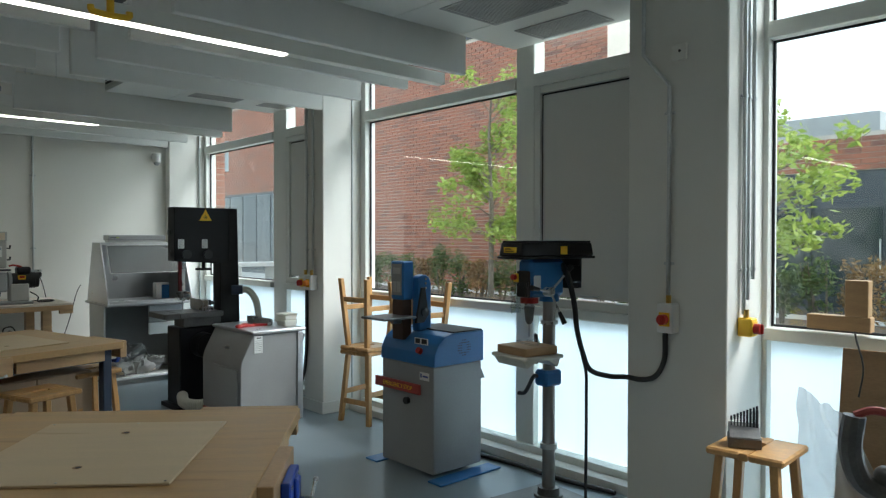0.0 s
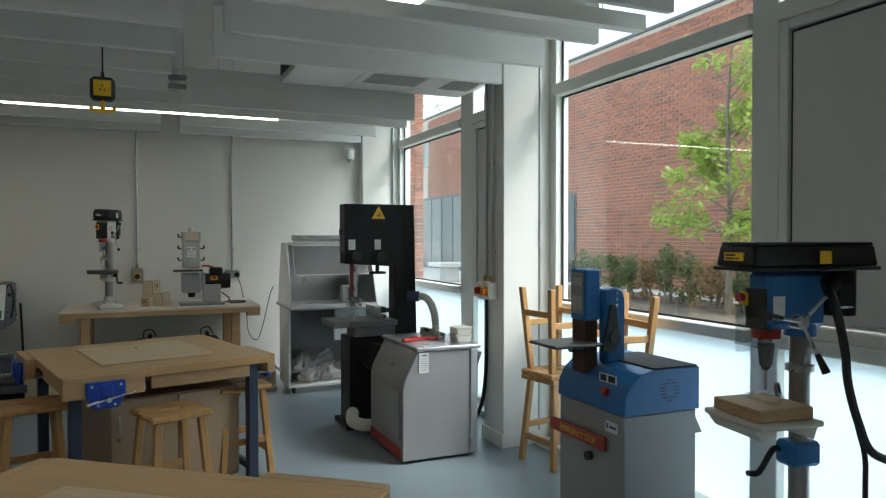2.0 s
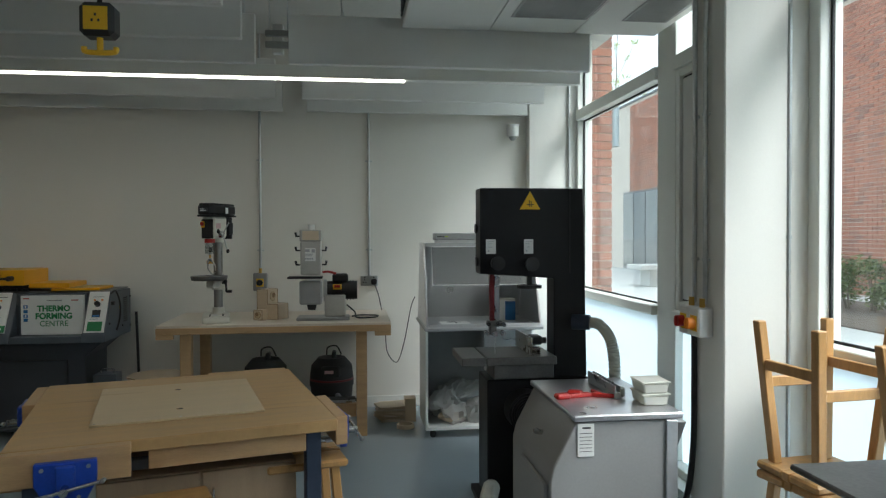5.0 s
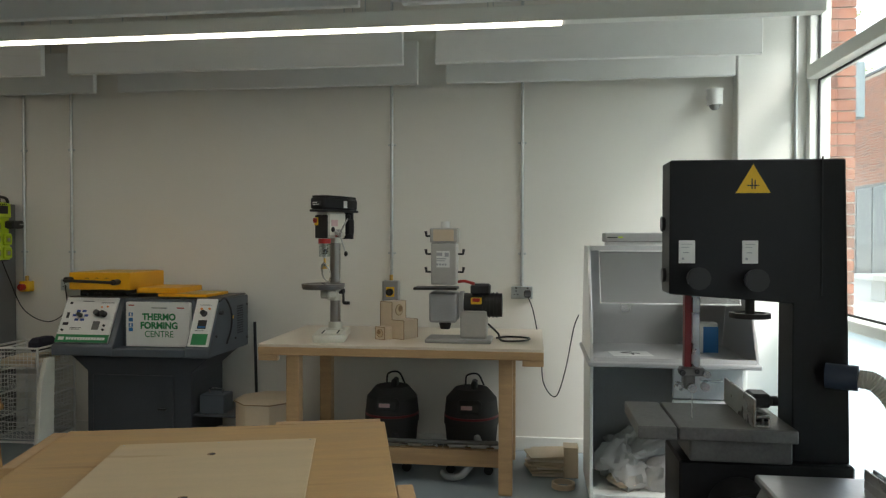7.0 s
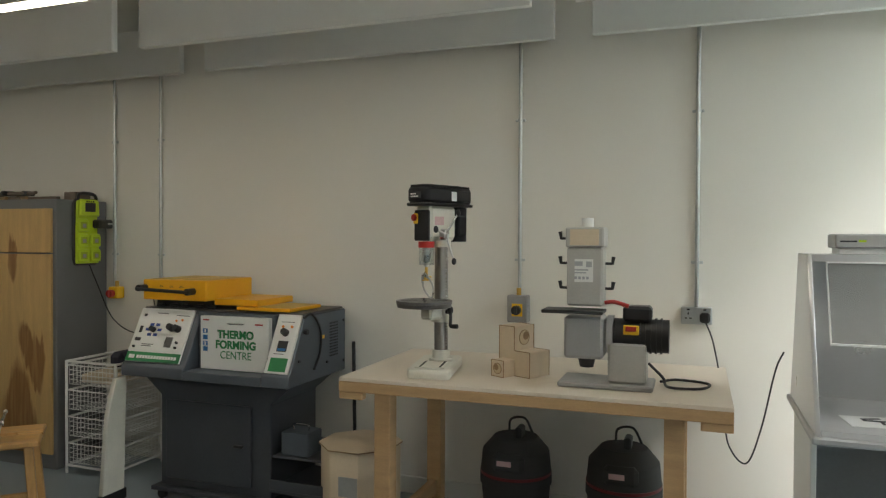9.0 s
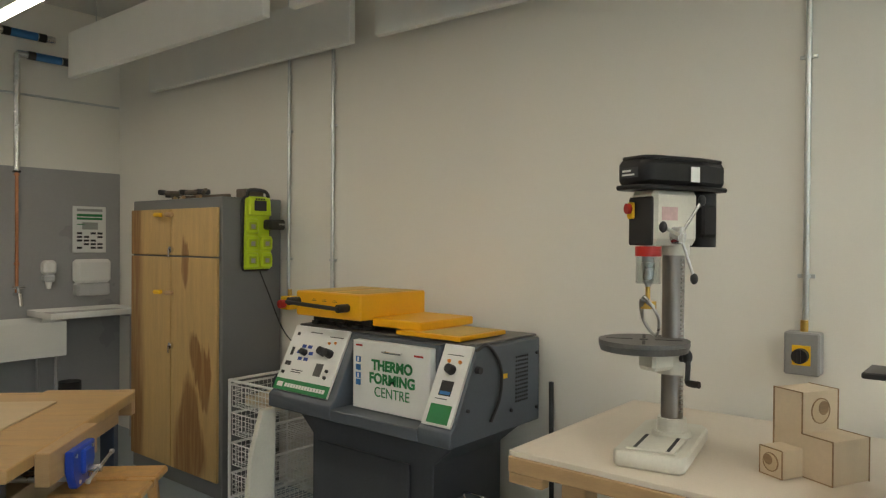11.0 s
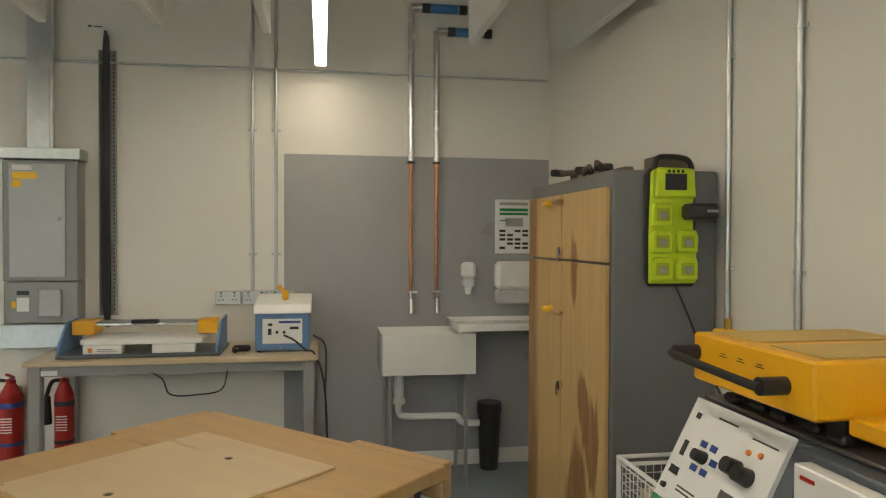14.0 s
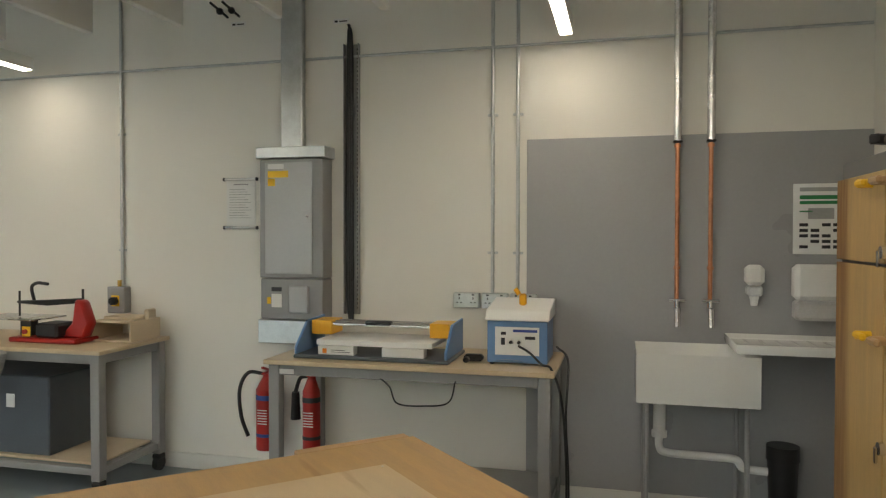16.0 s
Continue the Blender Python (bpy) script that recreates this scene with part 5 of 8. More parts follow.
    oc = [(-0.095, -0.22), (-0.065, -0.26), (0.065, -0.26), (0.095, -0.22), (0.11, 0.05), (0.085, 0.22), (-0.085, 0.22), (-0.11, 0.05)]
    if tall:
        oc = [(-0.10, -0.28), (-0.09, -0.292), (0.09, -0.292), (0.10, -0.28), (0.11, 0.235), (0.10, 0.25), (-0.10, 0.25), (-0.11, 0.235)]
    for v in prism(bm, oc, top - 0.085, top - 0.012, "z", 0.006 if tall else 0.012):
        if tall and v.co.z > top - 0.05:
            v.co.x, v.co.y = 0.94 * v.co.x, 0.965 * v.co.y
    prism(bm, [(p * 1.06, q * 1.04) for p, q in oc], top - 0.10, top - 0.086, "z", 0.004)
    prism(bm, [(p * 0.92, q * 0.94) for p, q in oc], top - 0.0115, top, "z", 0.003)
    cv = part("belt_cover", bm, cover, k)
    l = quick("warning_label", cv, SIGNY if tall else PAPER, (0.1085, 0.112, -0.02, 0.03, top - 0.075, top - 0.03), bevel=0)
    l = quick("label", cv, SIGNY if tall else INK, (-0.05, 0.05, -0.2625 - (0.0295 if tall else 0), -0.2605 - (0.0255 if tall else 0), top - 0.065, top - 0.035), bevel=0)
    bars(l, INK if tall else PAPER, ((-0.05, -0.2625 - (0.0295 if tall else 0), top - 0.065), (1, 0, 0), (0, 0, 1), (0, -1, 0)), [(0.01, 0.08, 0.006, 0.011), (0.01, 0.06, 0.017, 0.023)])
    # quill, chuck, guard
    quill = rod("quill", k, STEEL, (0, -0.15, hb - 0.05), (0, -0.15, hb + 0.005), 0.026, seg=18)
    bm = B(); kz = 0.0 if tall else 0.025
    cyl(bm, (0, -0.15, hb - 0.13 + kz), (0, -0.15, hb - 0.052), 0.022, 0.03, 18); cyl(bm, (0, -0.15, hb - 0.15 + kz), (0, -0.15, hb - 0.131 + kz), 0.010, 0.022, 14)
    part("chuck", bm, CAST if tall else STEEL, k)
    if tall:
        rod("drill_bit", k, STEEL, (0, -0.15, hb - 0.22), (0, -0.15, hb - 0.15), 0.005, seg=8)
    else:
        bm = B(); cyl(bm, (0, -0.15, hb - 0.168), (0, -0.15, hb - 0.12), 0.010); cyl(bm, (0, -0.15, hb - 0.19), (0, -0.15, hb - 0.168), 0.036, seg=18)
        part("hole_cutter", bm, BRASS, k)
    bm = B(); disc_cut(bm, (0, -0.15, hb - 0.018), 0.055 if not tall else 0.05, 0.03, 0.03)
    part("guard_ring", bm, RED, k, "red guard clamp ring")
    bm = B()
    if tall:
        span(bm, -0.06, 0.06, -0.235, -0.231, hb - 0.06, hb + 0.085, 0.001)
        span(bm, -0.062, -0.058, -0.230, -0.16, hb - 0.09, hb + 0.075, 0.001)
        span(bm, 0.058, 0.062, -0.230, -0.18, hb - 0.05, hb + 0.085, 0.001)
        for z in (hb - 0.055, hb + 0.08):
            span(bm, -0.058, 0.058, -0.241, -0.236, z - 0.004, z + 0.004, 0.001)
    else:
        disc_cut(bm, (0, -0.15, hb - 0.075), 0.052, 0.048, 0.08, seg=20)
    part("chuck_guard", bm, CLEARP, k, "clear plastic chuck guard")
    # feed handle
    hub = 0.075 if not tall else 0.058
    sg = 1
    bm = B(); cyl(bm, (hub, -0.08, hb + 0.03), (hub + sg * 0.045, -0.08, hb + 0.03), 0.026)
    part("feed_hub", bm, STEEL, k)
    for a in (50, 170, 290):
        d = Vector((0.25 * sg, math.cos(radians(a)), math.sin(radians(a)))).normalized()
        c = Vector((hub + sg * 0.035, -0.08, hb + 0.03))
        bm = B(); cyl(bm, c, c + d * 0.13, 0.006)
        h = part("feed_spoke", bm, STEEL, k)
        bm = B(); cyl(bm, c + d * 0.12, c + d * 0.19, 0.010, 0.015) if tall else ball(bm, c + d * 0.14, 0.017)
        part("handle", bm, BLACK, h)
    bm = B(); cyl(bm, (0, 0.17, top - 0.27), (0, 0.17, top - 0.102), 0.062, seg=20); box(bm, (0.06 * sg, 0.13, top - 0.19), (0.05, 0.09, 0.10), 0.01)
    part("motor", bm, BLACKP, k)
    bm = B(); box(bm, (-0.045, -0.208, hb + 0.105), (0.04, 0.014, 0.05), 0.005)
    sb = part("switch_plate", bm, SIGNY, k)
    bm = B(); cyl(bm, (-0.045, -0.235, hb + 0.11), (-0.045, -0.214, hb + 0.11), 0.016)
    part("stop_button", bm, RED, sb)
    l = quick("side_label", k, PAPER if tall else PINKP, ((0.0752, 0.0768, -0.15, -0.06, hb + 0.075, hb + 0.115) if not tall else (0.0577, 0.0592, -0.17, -0.12, hb + 0.05, hb + 0.12)), bevel=0)
    return k


pillar_drill(pose(3.11, 2.48, 0, 0, 0, -97), True)
pillar_drill(pose(0.655, 7.825, 0.866, 0, 0, -22) @ Matrix.Diagonal((0.71, 0.71, 1, 1)), False)
bm = B(); tube(bm, [(0.10, 0.02, 0), (0.0, 0.07, 0.01), (-0.08, 0.0, 0), (0.0, -0.05, 0.012), (0.07, 0.0, 0.004)], 0.006, n=6)
whole("safety_glasses", bm, CLEARP, "clear safety glasses lying on the wood block", "safety glasses", m=pose(2.97, 2.50, 0.924, 0, 0, 60))

# ---- column switches, conduits and cables ----
def isolator(name, label, x, y, z, face, w=0.09, h=0.15, body=WHITEP, knob=RED):
    """A switch box on a wall; face: the pose that turns its -y front outwards."""
    s = thing(name, label, "isolator switch", "isolator switches", Matrix.Translation((x, y, z)) @ face)
    quick("box", s, body, (-w / 2, w / 2, -0.07, -0.001, -h / 2, h / 2), bevel=0.006)
    quick("front_plate", s, SIGNY, (-0.03, 0.03, -0.073, -0.0705, -0.04, 0.03), bevel=0.001)
    bm = B(); cyl(bm, (0, -0.105, -0.005), (0, -0.073, -0.005), 0.026, seg=18); box(bm, (0, -0.108, -0.005), (0.012, 0.012, 0.046), 0.003)
    part("knob", bm, knob, s)
    rod("gland", s, BRASS, (0, -0.03, h / 2), (0, -0.03, h / 2 + 0.04), 0.013)
    return s


TO_W, TO_S, TO_E = pose(0, 0, 0, 0, 0, -90), pose(0, 0, 0), pose(0, 0, 0, 0, 0, 90)
isolator("isolator_switch", "white isolator box with red rotary switch on a column", 3.279, 1.82, 1.10, TO_W, knob=RED)
for dy in (-0.05, 0.05):
    isolator("isolator_switch", "white isolator box with orange rotary switch on a column", 3.279, 5.25 + dy, 1.12, TO_W, 0.095, 0.13, WHITEP, ORANGE if dy < 0 else RED)
isolator("emergency_stop_box", "yellow emergency stop box on the column side", 3.42, 1.529, 1.07, TO_S, 0.07, 0.09, SIGNY, RED)


def conduit(pts, clips=(), wall=(0, 1, 0), label="galvanised steel conduit clipped to the wall", r=0.0105):
    c = thing("conduit", label, "conduit", "conduits")
    bm = B()
    p = [Vector(q) for q in pts]
    for a, b in zip(p, p[1:]):
        cyl(bm, a, b, r, seg=12)
    for q in p[1:-1]:
        ball(bm, q, r, 10)
    part("pipe", bm, GALV, c)
    for q in clips:
        bm = B()
        w = Vector(wall)
        side = w.cross(Vector((0, 0, 1)))
        q = Vector(q)
        cyl(bm, q - Vector((0, 0, 0.007)), q + Vector((0, 0, 0.007)), r + 0.004, seg=12)
        box(bm, q + w * 0.006, (0.008 + abs(side.x) * 0.05, 0.008 + abs(side.y) * 0.05, 0.014), 0.002)
        part("saddle_clip", bm, GALV, c)
    return c


for x, zb in ((-1.984, 1.16), (-1.588, 1.17), (0.898, 1.20), (1.828, 1.16)):
    conduit([(x, 8.435, zb), (x, 8.435, ZC - 0.005)], [(x, 8.435, z) for z in (1.39, 2.165, 2.9)])
for y in (6.521, 6.664):
    conduit([(-4.135, y, 1.14), (-4.135, y, ZC - 0.005)], [(-4.135, y, z) for z in (1.39, 2.167)], (-1, 0, 0))
conduit([(-4.135, 4.08, 1.14), (-4.135, 4.08, ZC - 0.005)], [(-4.135, 4.08, z) for z in (1.39, 2.14)], (-1, 0, 0))
conduit([(-4.133, -3.8, 2.535), (-4.133, 8.435, 2.55)], label="thin horizontal galvanised conduit along the wall", r=0.0085)
conduit([(3.262, 1.83, 1.21), (3.262, 1.83, 2.28), (3.262, 1.98, 2.46), (3.262, 1.98, ZC - 0.005)], [(3.262, 1.83, 1.376), (3.262, 1.83, 2.14)], (1, 0, 0), "galvanised conduit with an offset bend on a column")
for y in (5.20, 5.30):
    conduit([(3.262, y, 1.2), (3.262, y, ZC - 0.005)], [(3.262, y, z) for z in (1.4, 2.05)], (1, 0, 0), "galvanised conduit up a column")
for x, zb in ((3.42, 1.13), (3.46, 1.2), (3.52, 1.3)):
    conduit([(x, 1.512, zb), (x, 1.512, ZC - 0.005)], [(x, 1.512, z) for z in (1.35, 2.2)], (0, 1, 0), "galvanised conduit down the side of a column")
conduit([(3.58, 5.072, 0.1), (3.58, 5.072, ZC - 0.005)], [(3.58, 5.072, 1.5)], (0, 1, 0), "galvanised conduit down the side of a column")
conduit([(3.60, 8.315, 0.1), (3.60, 8.315, ZC - 0.005)], [], (0, 1, 0), "galvanised conduit down the side of a column")


def cable(pts, r, label, material=None, n=8):
    bm = B(); tube(bm, pts, r, 8, n)
    return whole("cable", bm, material or BLACK, label, "cable", "cables")


cable([(3.16, 2.43, 1.36), (3.09, 2.33, 1.30), (3.04, 2.25, 1.15), (3.0, 2.205, 1.03), (3.02, 2.18, 0.90), (3.06, 2.16, 0.81), (3.16, 2.11, 0.772), (3.24, 2.06, 0.765), (3.262, 1.98, 0.76), (3.262, 1.90, 0.79), (3.262, 1.85, 0.88), (3.262, 1.845, 1.02)], 0.014, "thick black flexible conduit from drill to switch")
cable([(3.15, 2.42, 1.34), (3.07, 2.30, 1.22), (3.04, 2.235, 1.03), (3.03, 2.195, 0.9), (3.04, 2.175, 0.8), (3.04, 2.172, 0.7), (3.04, 2.172, 0.4), (3.06, 2.19, 0.012)], 0.009, "black cable hanging down to the floor")
cable([(3.262, 5.30, 1.05), (3.262, 5.30, 0.8), (3.262, 5.31, 0.5), (3.25, 5.36, 0.25), (3.22, 5.5, 0.05), (3.15, 5.6, 0.02)], 0.014, "black flexible conduit down a column")
cable([(3.30, 3.72, 0.02), (3.42, 3.4, 0.015), (3.46, 3.0, 0.015), (3.45, 2.7, 0.015), (3.5, 2.3, 0.015)], 0.014, "black cable lying along the window foot")
cable([(1.868, 8.37, 1.10), (1.91, 8.38, 0.98), (1.96, 8.36, 0.7), (1.98, 8.34, 0.5), (2.06, 8.30, 0.42), (2.12, 8.25, 0.6), (2.17, 8.15, 0.9), (2.2, 8.1, 1.0)], 0.004, "thin black power cable hanging by the bench")
cable([(-1.62, 8.40, 1.14), (-1.60, 8.38, 0.95), (-1.75, 8.38, 0.86), (-1.95, 8.38, 0.95), (-2.01, 8.30, 1.2), (-2.02, 8.25, 1.32)], 0.004, "thin black charger lead")
bm = B(); span(bm, 3.262, 3.279, 1.78 - 0.04, 1.78 + 0.04, 2.40, 2.48, 0.004)
bk = whole("blank_plate", bm, COLUMN, "small white sensor plate on a column", "wall plate")
rod("sensor_eye", bk, BLACK, (3.2615, 1.775, 2.445), (3.259, 1.775, 2.445), 0.007, seg=10)

# twin sockets
def socket(x, y, z, face, label="metal-clad double power socket"):
    s = thing("power_socket", label, "power socket", "power sockets", Matrix.Translation((x, y, z)) @ face)
    quick("box", s, GALV, (-0.075, 0.075, -0.045, -0.001, -0.043, 0.043), bevel=0.004)
    bm = B()
    for dx in (-0.04, 0.04):
        for px, pz, w, h in ((0, 0.012, 0.006, 0.012), (-0.011, -0.012, 0.011, 0.006), (0.011, -0.012, 0.011, 0.006), (0.0, 0.032, 0.014, 0.008)):
            span(bm, dx + px - w / 2, dx + px + w / 2, -0.0462, -0.0452, pz - h / 2, pz + h / 2)
    part("pin_holes", bm, GASKET, s)
    return s


socket(1.828, 8.449, 1.118, TO_S)
socket(-1.588, 8.449, 1.14, TO_S)
for y in (6.375, 6.538, 6.70):
    socket(-4.149, y, 1.12, TO_E)
bm = B(); box(bm, (1.868, 8.38, 1.112), (0.05, 0.05, 0.05), 0.01)
whole("power_plug", bm, BLACK, "black plug in the wall socket", "plug")
isolator("isolator_switch", "grey isolator switch with yellow label on the wall", 0.898, 8.449, 1.12, TO_S, 0.115, 0.15, GREYM, BLACK)
isolator("emergency_stop_box", "yellow emergency stop box on the wall", -1.95, 8.449, 1.125, TO_S, 0.08, 0.08, SIGNY, RED)
isolator("isolator_switch", "grey isolator switch with yellow label on the wall", -4.149, 4.07, 1.07, TO_E, 0.13, 0.17, GREYM, BLACK)

# ---- camera dome ----
C = thing("security_camera", "white dome security camera on a wall bracket", "security camera")
bm = B(); cyl(bm, (3.10, 8.448, 2.455), (3.10, 8.40, 2.455), 0.035); cyl(bm, (3.10, 8.41, 2.455), (3.10, 8.36, 2.47), 0.02)
part("bracket", bm, WHITEP, C)
bm = B(); cyl(bm, (3.10, 8.35, 2.385), (3.10, 8.35, 2.49), 0.05, seg=20); cyl(bm, (3.10, 8.35, 2.49), (3.10, 8.35, 2.4552), 0.055, 0.045, 20)
part("housing", bm, WHITEP, C)
bm = B(); ball(bm, (3.10, 8.35, 2.385), 0.036, 14)
part("dome", bm, GRILLE, C)
settle(C, 3.10, 8.4, 2.385)

# ---- retractable power reel ----
R = thing("hanging_power_block", "black pendant power block with yellow face and yellow hook", "power outlet", "", Matrix.Translation((0.715, 5.13, 2.355)))
bm = B(); box(bm, (0, 0, 0), (0.13, 0.10, 0.13), 0.018)
part("housing", bm, BLACK, R)
for sy in (-1, 1):
    quick("socket_face", R, SIGNY, (-0.045, 0.045, sy * 0.0502, sy * 0.053, -0.045, 0.045), bevel=0.001, label="yellow socket face")
bm = B()
for dx, dz in ((0, 0.012), (-0.012, -0.01), (0.012, -0.01)):
    span(bm, dx - 0.004, dx + 0.004, -0.0542, -0.0532, dz - 0.005, dz + 0.005)
part("pin_holes", bm, INK, R)
bm = B(); cyl(bm, (0, 0, -0.115), (0, 0, -0.064), 0.012); tube(bm, [(-0.06, 0, -0.10), (-0.055, 0, -0.118), (0, 0, -0.122), (0.055, 0, -0.118), (0.06, 0, -0.10)], 0.011, n=5)
part("hook", bm, SIGNY, R, "yellow pull hook")
bm = B(); cyl(bm, (0, 0, 0.064), (0, 0, 0.10), 0.012, 0.007); cyl(bm, (0, 0, 0.10), (0, 0, ZC - 2.357), 0.005, seg=8)
part("cord", bm, BLACK, R)
copy_thing(R, Matrix.Translation((-1.69, 6.50, 2.355)))
copy_thing(R, Matrix.Translation((0.75, 2.40, 2.355)))

K = thing("ceiling_strut", "grey slotted strut with a white junction box between the baffles", "bracket", "", Matrix.Translation((1.205, 7.05, 2.77)))
for z in (0.0, 0.075):
    quick("channel", K, GRILLE, (-0.085, 0.085, -0.02, 0.02, z, z + 0.04), bevel=0.003)
quick("junction_box", K, WHITEP, (-0.045, 0.03, 0.021, 0.075, -0.03, 0.17), bevel=0.006)
for x in (-0.06, 0.06):
    rod("drop_rod", K, GALV, (x, 0, 0.115), (x, 0, ZC - 2.772), 0.004, seg=8)

# ---- north bench with its machines ----
N = thing("side_bench", "long timber bench with pale laminate top against the wall", "workbench")
quick("benchtop", N, WHITETOP, (0.275, 1.968, 7.49, 8.40, 0.848, 0.865), bevel=0.002)
quick("front_edge", N, BEECH_E, (0.275, 1.968, 7.485, 7.525, 0.80, 0.847), bevel=0.003)
for xa in (0.275, 1.928):
    quick("end_rail", N, BEECH_E, (xa, xa + 0.04, 7.526, 8.38, 0.80, 0.847), bevel=0.003)
for xa in (0.275, 1.848):
    quick("end_block", N, BEECH_E, (xa, xa + 0.12, 7.49, 7.53, 0.765, 0.799), bevel=0.003)
for x in (0.47, 1.75):
    for y in (7.58, 8.26):
        quick("leg", N, BEECH_E, (x - 0.04, x + 0.04, y - 0.04, y + 0.04, 0.0, 0.799), bevel=0.004)
for x in (0.47, 1.75):
    quick("cross_rail", N, BEECH_E, (x - 0.02, x + 0.02, 7.622, 8.218, 0.10, 0.18), bevel=0.003)
quick("lower_rail", N, BEECH_E, (0.512, 1.708, 7.70, 7.76, 0.11, 0.21), bevel=0.003)
settle(N, 1.12, 7.95, 0)

TAN = mat("tan_gasket_sheet", (0.62, 0.42, 0.13), 0.6, vary=0.1, scale=9)
STONE = mat("stone_grey_enamel", (0.46, 0.45, 0.42), 0.4, vary=0.08, scale=8, bump=0.06)
G = thing("bench_belt_sander", "pale grey upright belt and disc sander with black motor", "belt sander")
quick("base", G, GREYM, (1.26, 1.66, 7.64, 7.86, 0.866, 0.89), bevel=0.006)
quick("pedestal", G, STONE, (1.47, 1.63, 7.68, 7.82, 0.891, 1.06), bevel=0.008)
quick("lower_body", G, SILVERM, (1.28, 1.45, 7.68, 7.84, 0.985, 1.17), bevel=0.012)
quick("tower", G, STONE, (1.29, 1.445, 7.69, 7.83, 1.215, 1.47), bevel=0.008)
quick("tower_head", G, STONE, (1.285, 1.45, 7.685, 7.835, 1.471, 1.56), bevel=0.006)
quick("belt_window", G, BIRCH, (1.305, 1.43, 7.6815, 7.6845, 1.48, 1.55), bevel=0)
bm = B(); cyl(bm, (1.37, 7.76, 1.56), (1.37, 7.76, 1.60), 0.026, seg=18)
part("dust_port", bm, WHITEP, G)
quick("table", G, BLACK, (1.20, 1.46, 7.58, 7.72, 1.19, 1.205), bevel=0.003)
l = quick("label", G, PAPER, (1.325, 1.405, 7.6872, 7.6892, 1.32, 1.42), bevel=0)
bars(l, FAINT, ((1.325, 7.6872, 1.32), (1, 0, 0), (0, 0, 1), (0, -1, 0)), [(0.0, 0.035, 0.07, 0.09), (0.05, 0.075, 0.065, 0.09), (0.0, 0.06, 0.05, 0.056), (0.0, 0.05, 0.038, 0.043)] + [(0.012 * k * 1.4, 0.012 * k * 1.4 + 0.011, 0.012, 0.024) for k in range(4)])
for x, sg in ((1.28, -1), (1.455, 1)):
    for z in (1.40, 1.29) + ((1.51,) if sg < 0 else ()):
        bm = B(); cyl(bm, (x - sg * 0.005, 7.75, z), (x + sg * 0.025, 7.75, z), 0.006, seg=8); cyl(bm, (x + sg * 0.025, 7.75, z - 0.004), (x + sg * 0.03, 7.75, z + 0.03), 0.006, 0.009, 8)
        part("locking_lever", bm, BLACK, G)
bm = B(); tube(bm, [(1.46, 7.68, 1.235), (1.50, 7.66, 1.24), (1.56, 7.65, 1.225)], 0.009, n=4)
part("red_lever", bm, RED, G)
bm = B(); cyl(bm, (1.49, 7.76, 1.09), (1.72, 7.76, 1.09), 0.072, seg=24)
for k in range(5):
    disc_cut(bm, (1.60 + k * 0.022, 7.76, 1.09), 0.078, 0.07, 0.008, "x", 20)
part("motor", bm, BLACK, G)
bm = B(); disc_cut(bm, (1.475, 7.76, 1.09), 0.085, 0.02, 0.025, "x", 28)
part("disc_housing", bm, SILVERM, G)
quick("capacitor_box", G, BLACK, (1.53, 1.65, 7.70, 7.80, 1.155, 1.22), bevel=0.012)
sb = quick("switch", G, SIGNY, (1.535, 1.60, 7.675, 7.69, 1.10, 1.14), bevel=0.003)
quick("stop_flap", sb, RED, (1.545, 1.59, 7.668, 7.6745, 1.115, 1.137), bevel=0.002)
bm = B(); cyl(bm, (1.37, 7.76, 0.94), (1.37, 7.76, 0.985), 0.03, 0.04, 14)
part("dust_outlet", bm, BLACK, G)
settle(G, 1.46, 7.75, 0.866)
cable([(1.64, 7.70, 0.98), (1.70, 7.66, 0.93), (1.72, 7.75, 0.875), (1.85, 7.78, 0.872), (1.88, 7.9, 0.872), (1.75, 7.95, 0.872), (1.68, 7.88, 0.872)], 0.006, "black motor lead coiled on the bench")

P = thing("plywood_enclosure", "pale laser-cut plywood enclosure with scorched joints and round holes", "wooden box", "", pose(0.976, 7.911, 0.8655, 0, 0, -28))
step = [(0, 0.0005), (0.19, 0.0005), (0.19, 0.118), (0.095, 0.118), (0.095, 0.23), (0, 0.23)]
bm = B(); prism(bm, step, -0.068, 0.068, "y", 0.0008)
part("stepped_body", bm, BIRCH, P)
for y in (-0.0695, 0.0695):
    bm = B()
    for (xa, za), (xb, zb) in zip(step, step[1:] + step[:1]):
        box(bm, ((xa + xb) / 2, y, (za + zb) / 2), (abs(xb - xa) + 0.003, 0.003, abs(zb - za) + 0.003))
    part("scorched_edge", bm, PLYEDGE, P)
def round_hole(parent, c, r, axis):
    """A sawn hole: a dark rim, a pale inside and a dark disc that paints its shaded upper lip."""
    bm = B(); disc_cut(bm, c, r, r - 0.003, 0.004, axis, 28)
    rim = part("hole_rim", bm, PLYEDGE, parent)
    d = Vector((0.001, 0, 0)) if axis == "x" else Vector((0, -0.001, 0))
    bm = B(); cyl(bm, Vector(c) - d, Vector(c) + d, r - 0.003, seg=28)
    part("hole_inside", bm, INSET, rim)
    up = Vector((0, 0.3 * r, 0.2 * r)) if axis == "x" else Vector((-0.3 * r, 0, 0.2 * r))
    bm = B(); cyl(bm, Vector(c) + up, Vector(c) + up + d * 1.4, r * 0.55, seg=20)
    part("hole_depth", bm, PLYEDGE, rim)


round_hole(P, (0.0955, 0.0, 0.175), 0.036, "x")
bm = B(); span(bm, 0.025, 0.10, -0.148, -0.0712, 0.0005, 0.078, 0.0008)
cube = part("side_cube", bm, BIRCH, P)
bm = B()
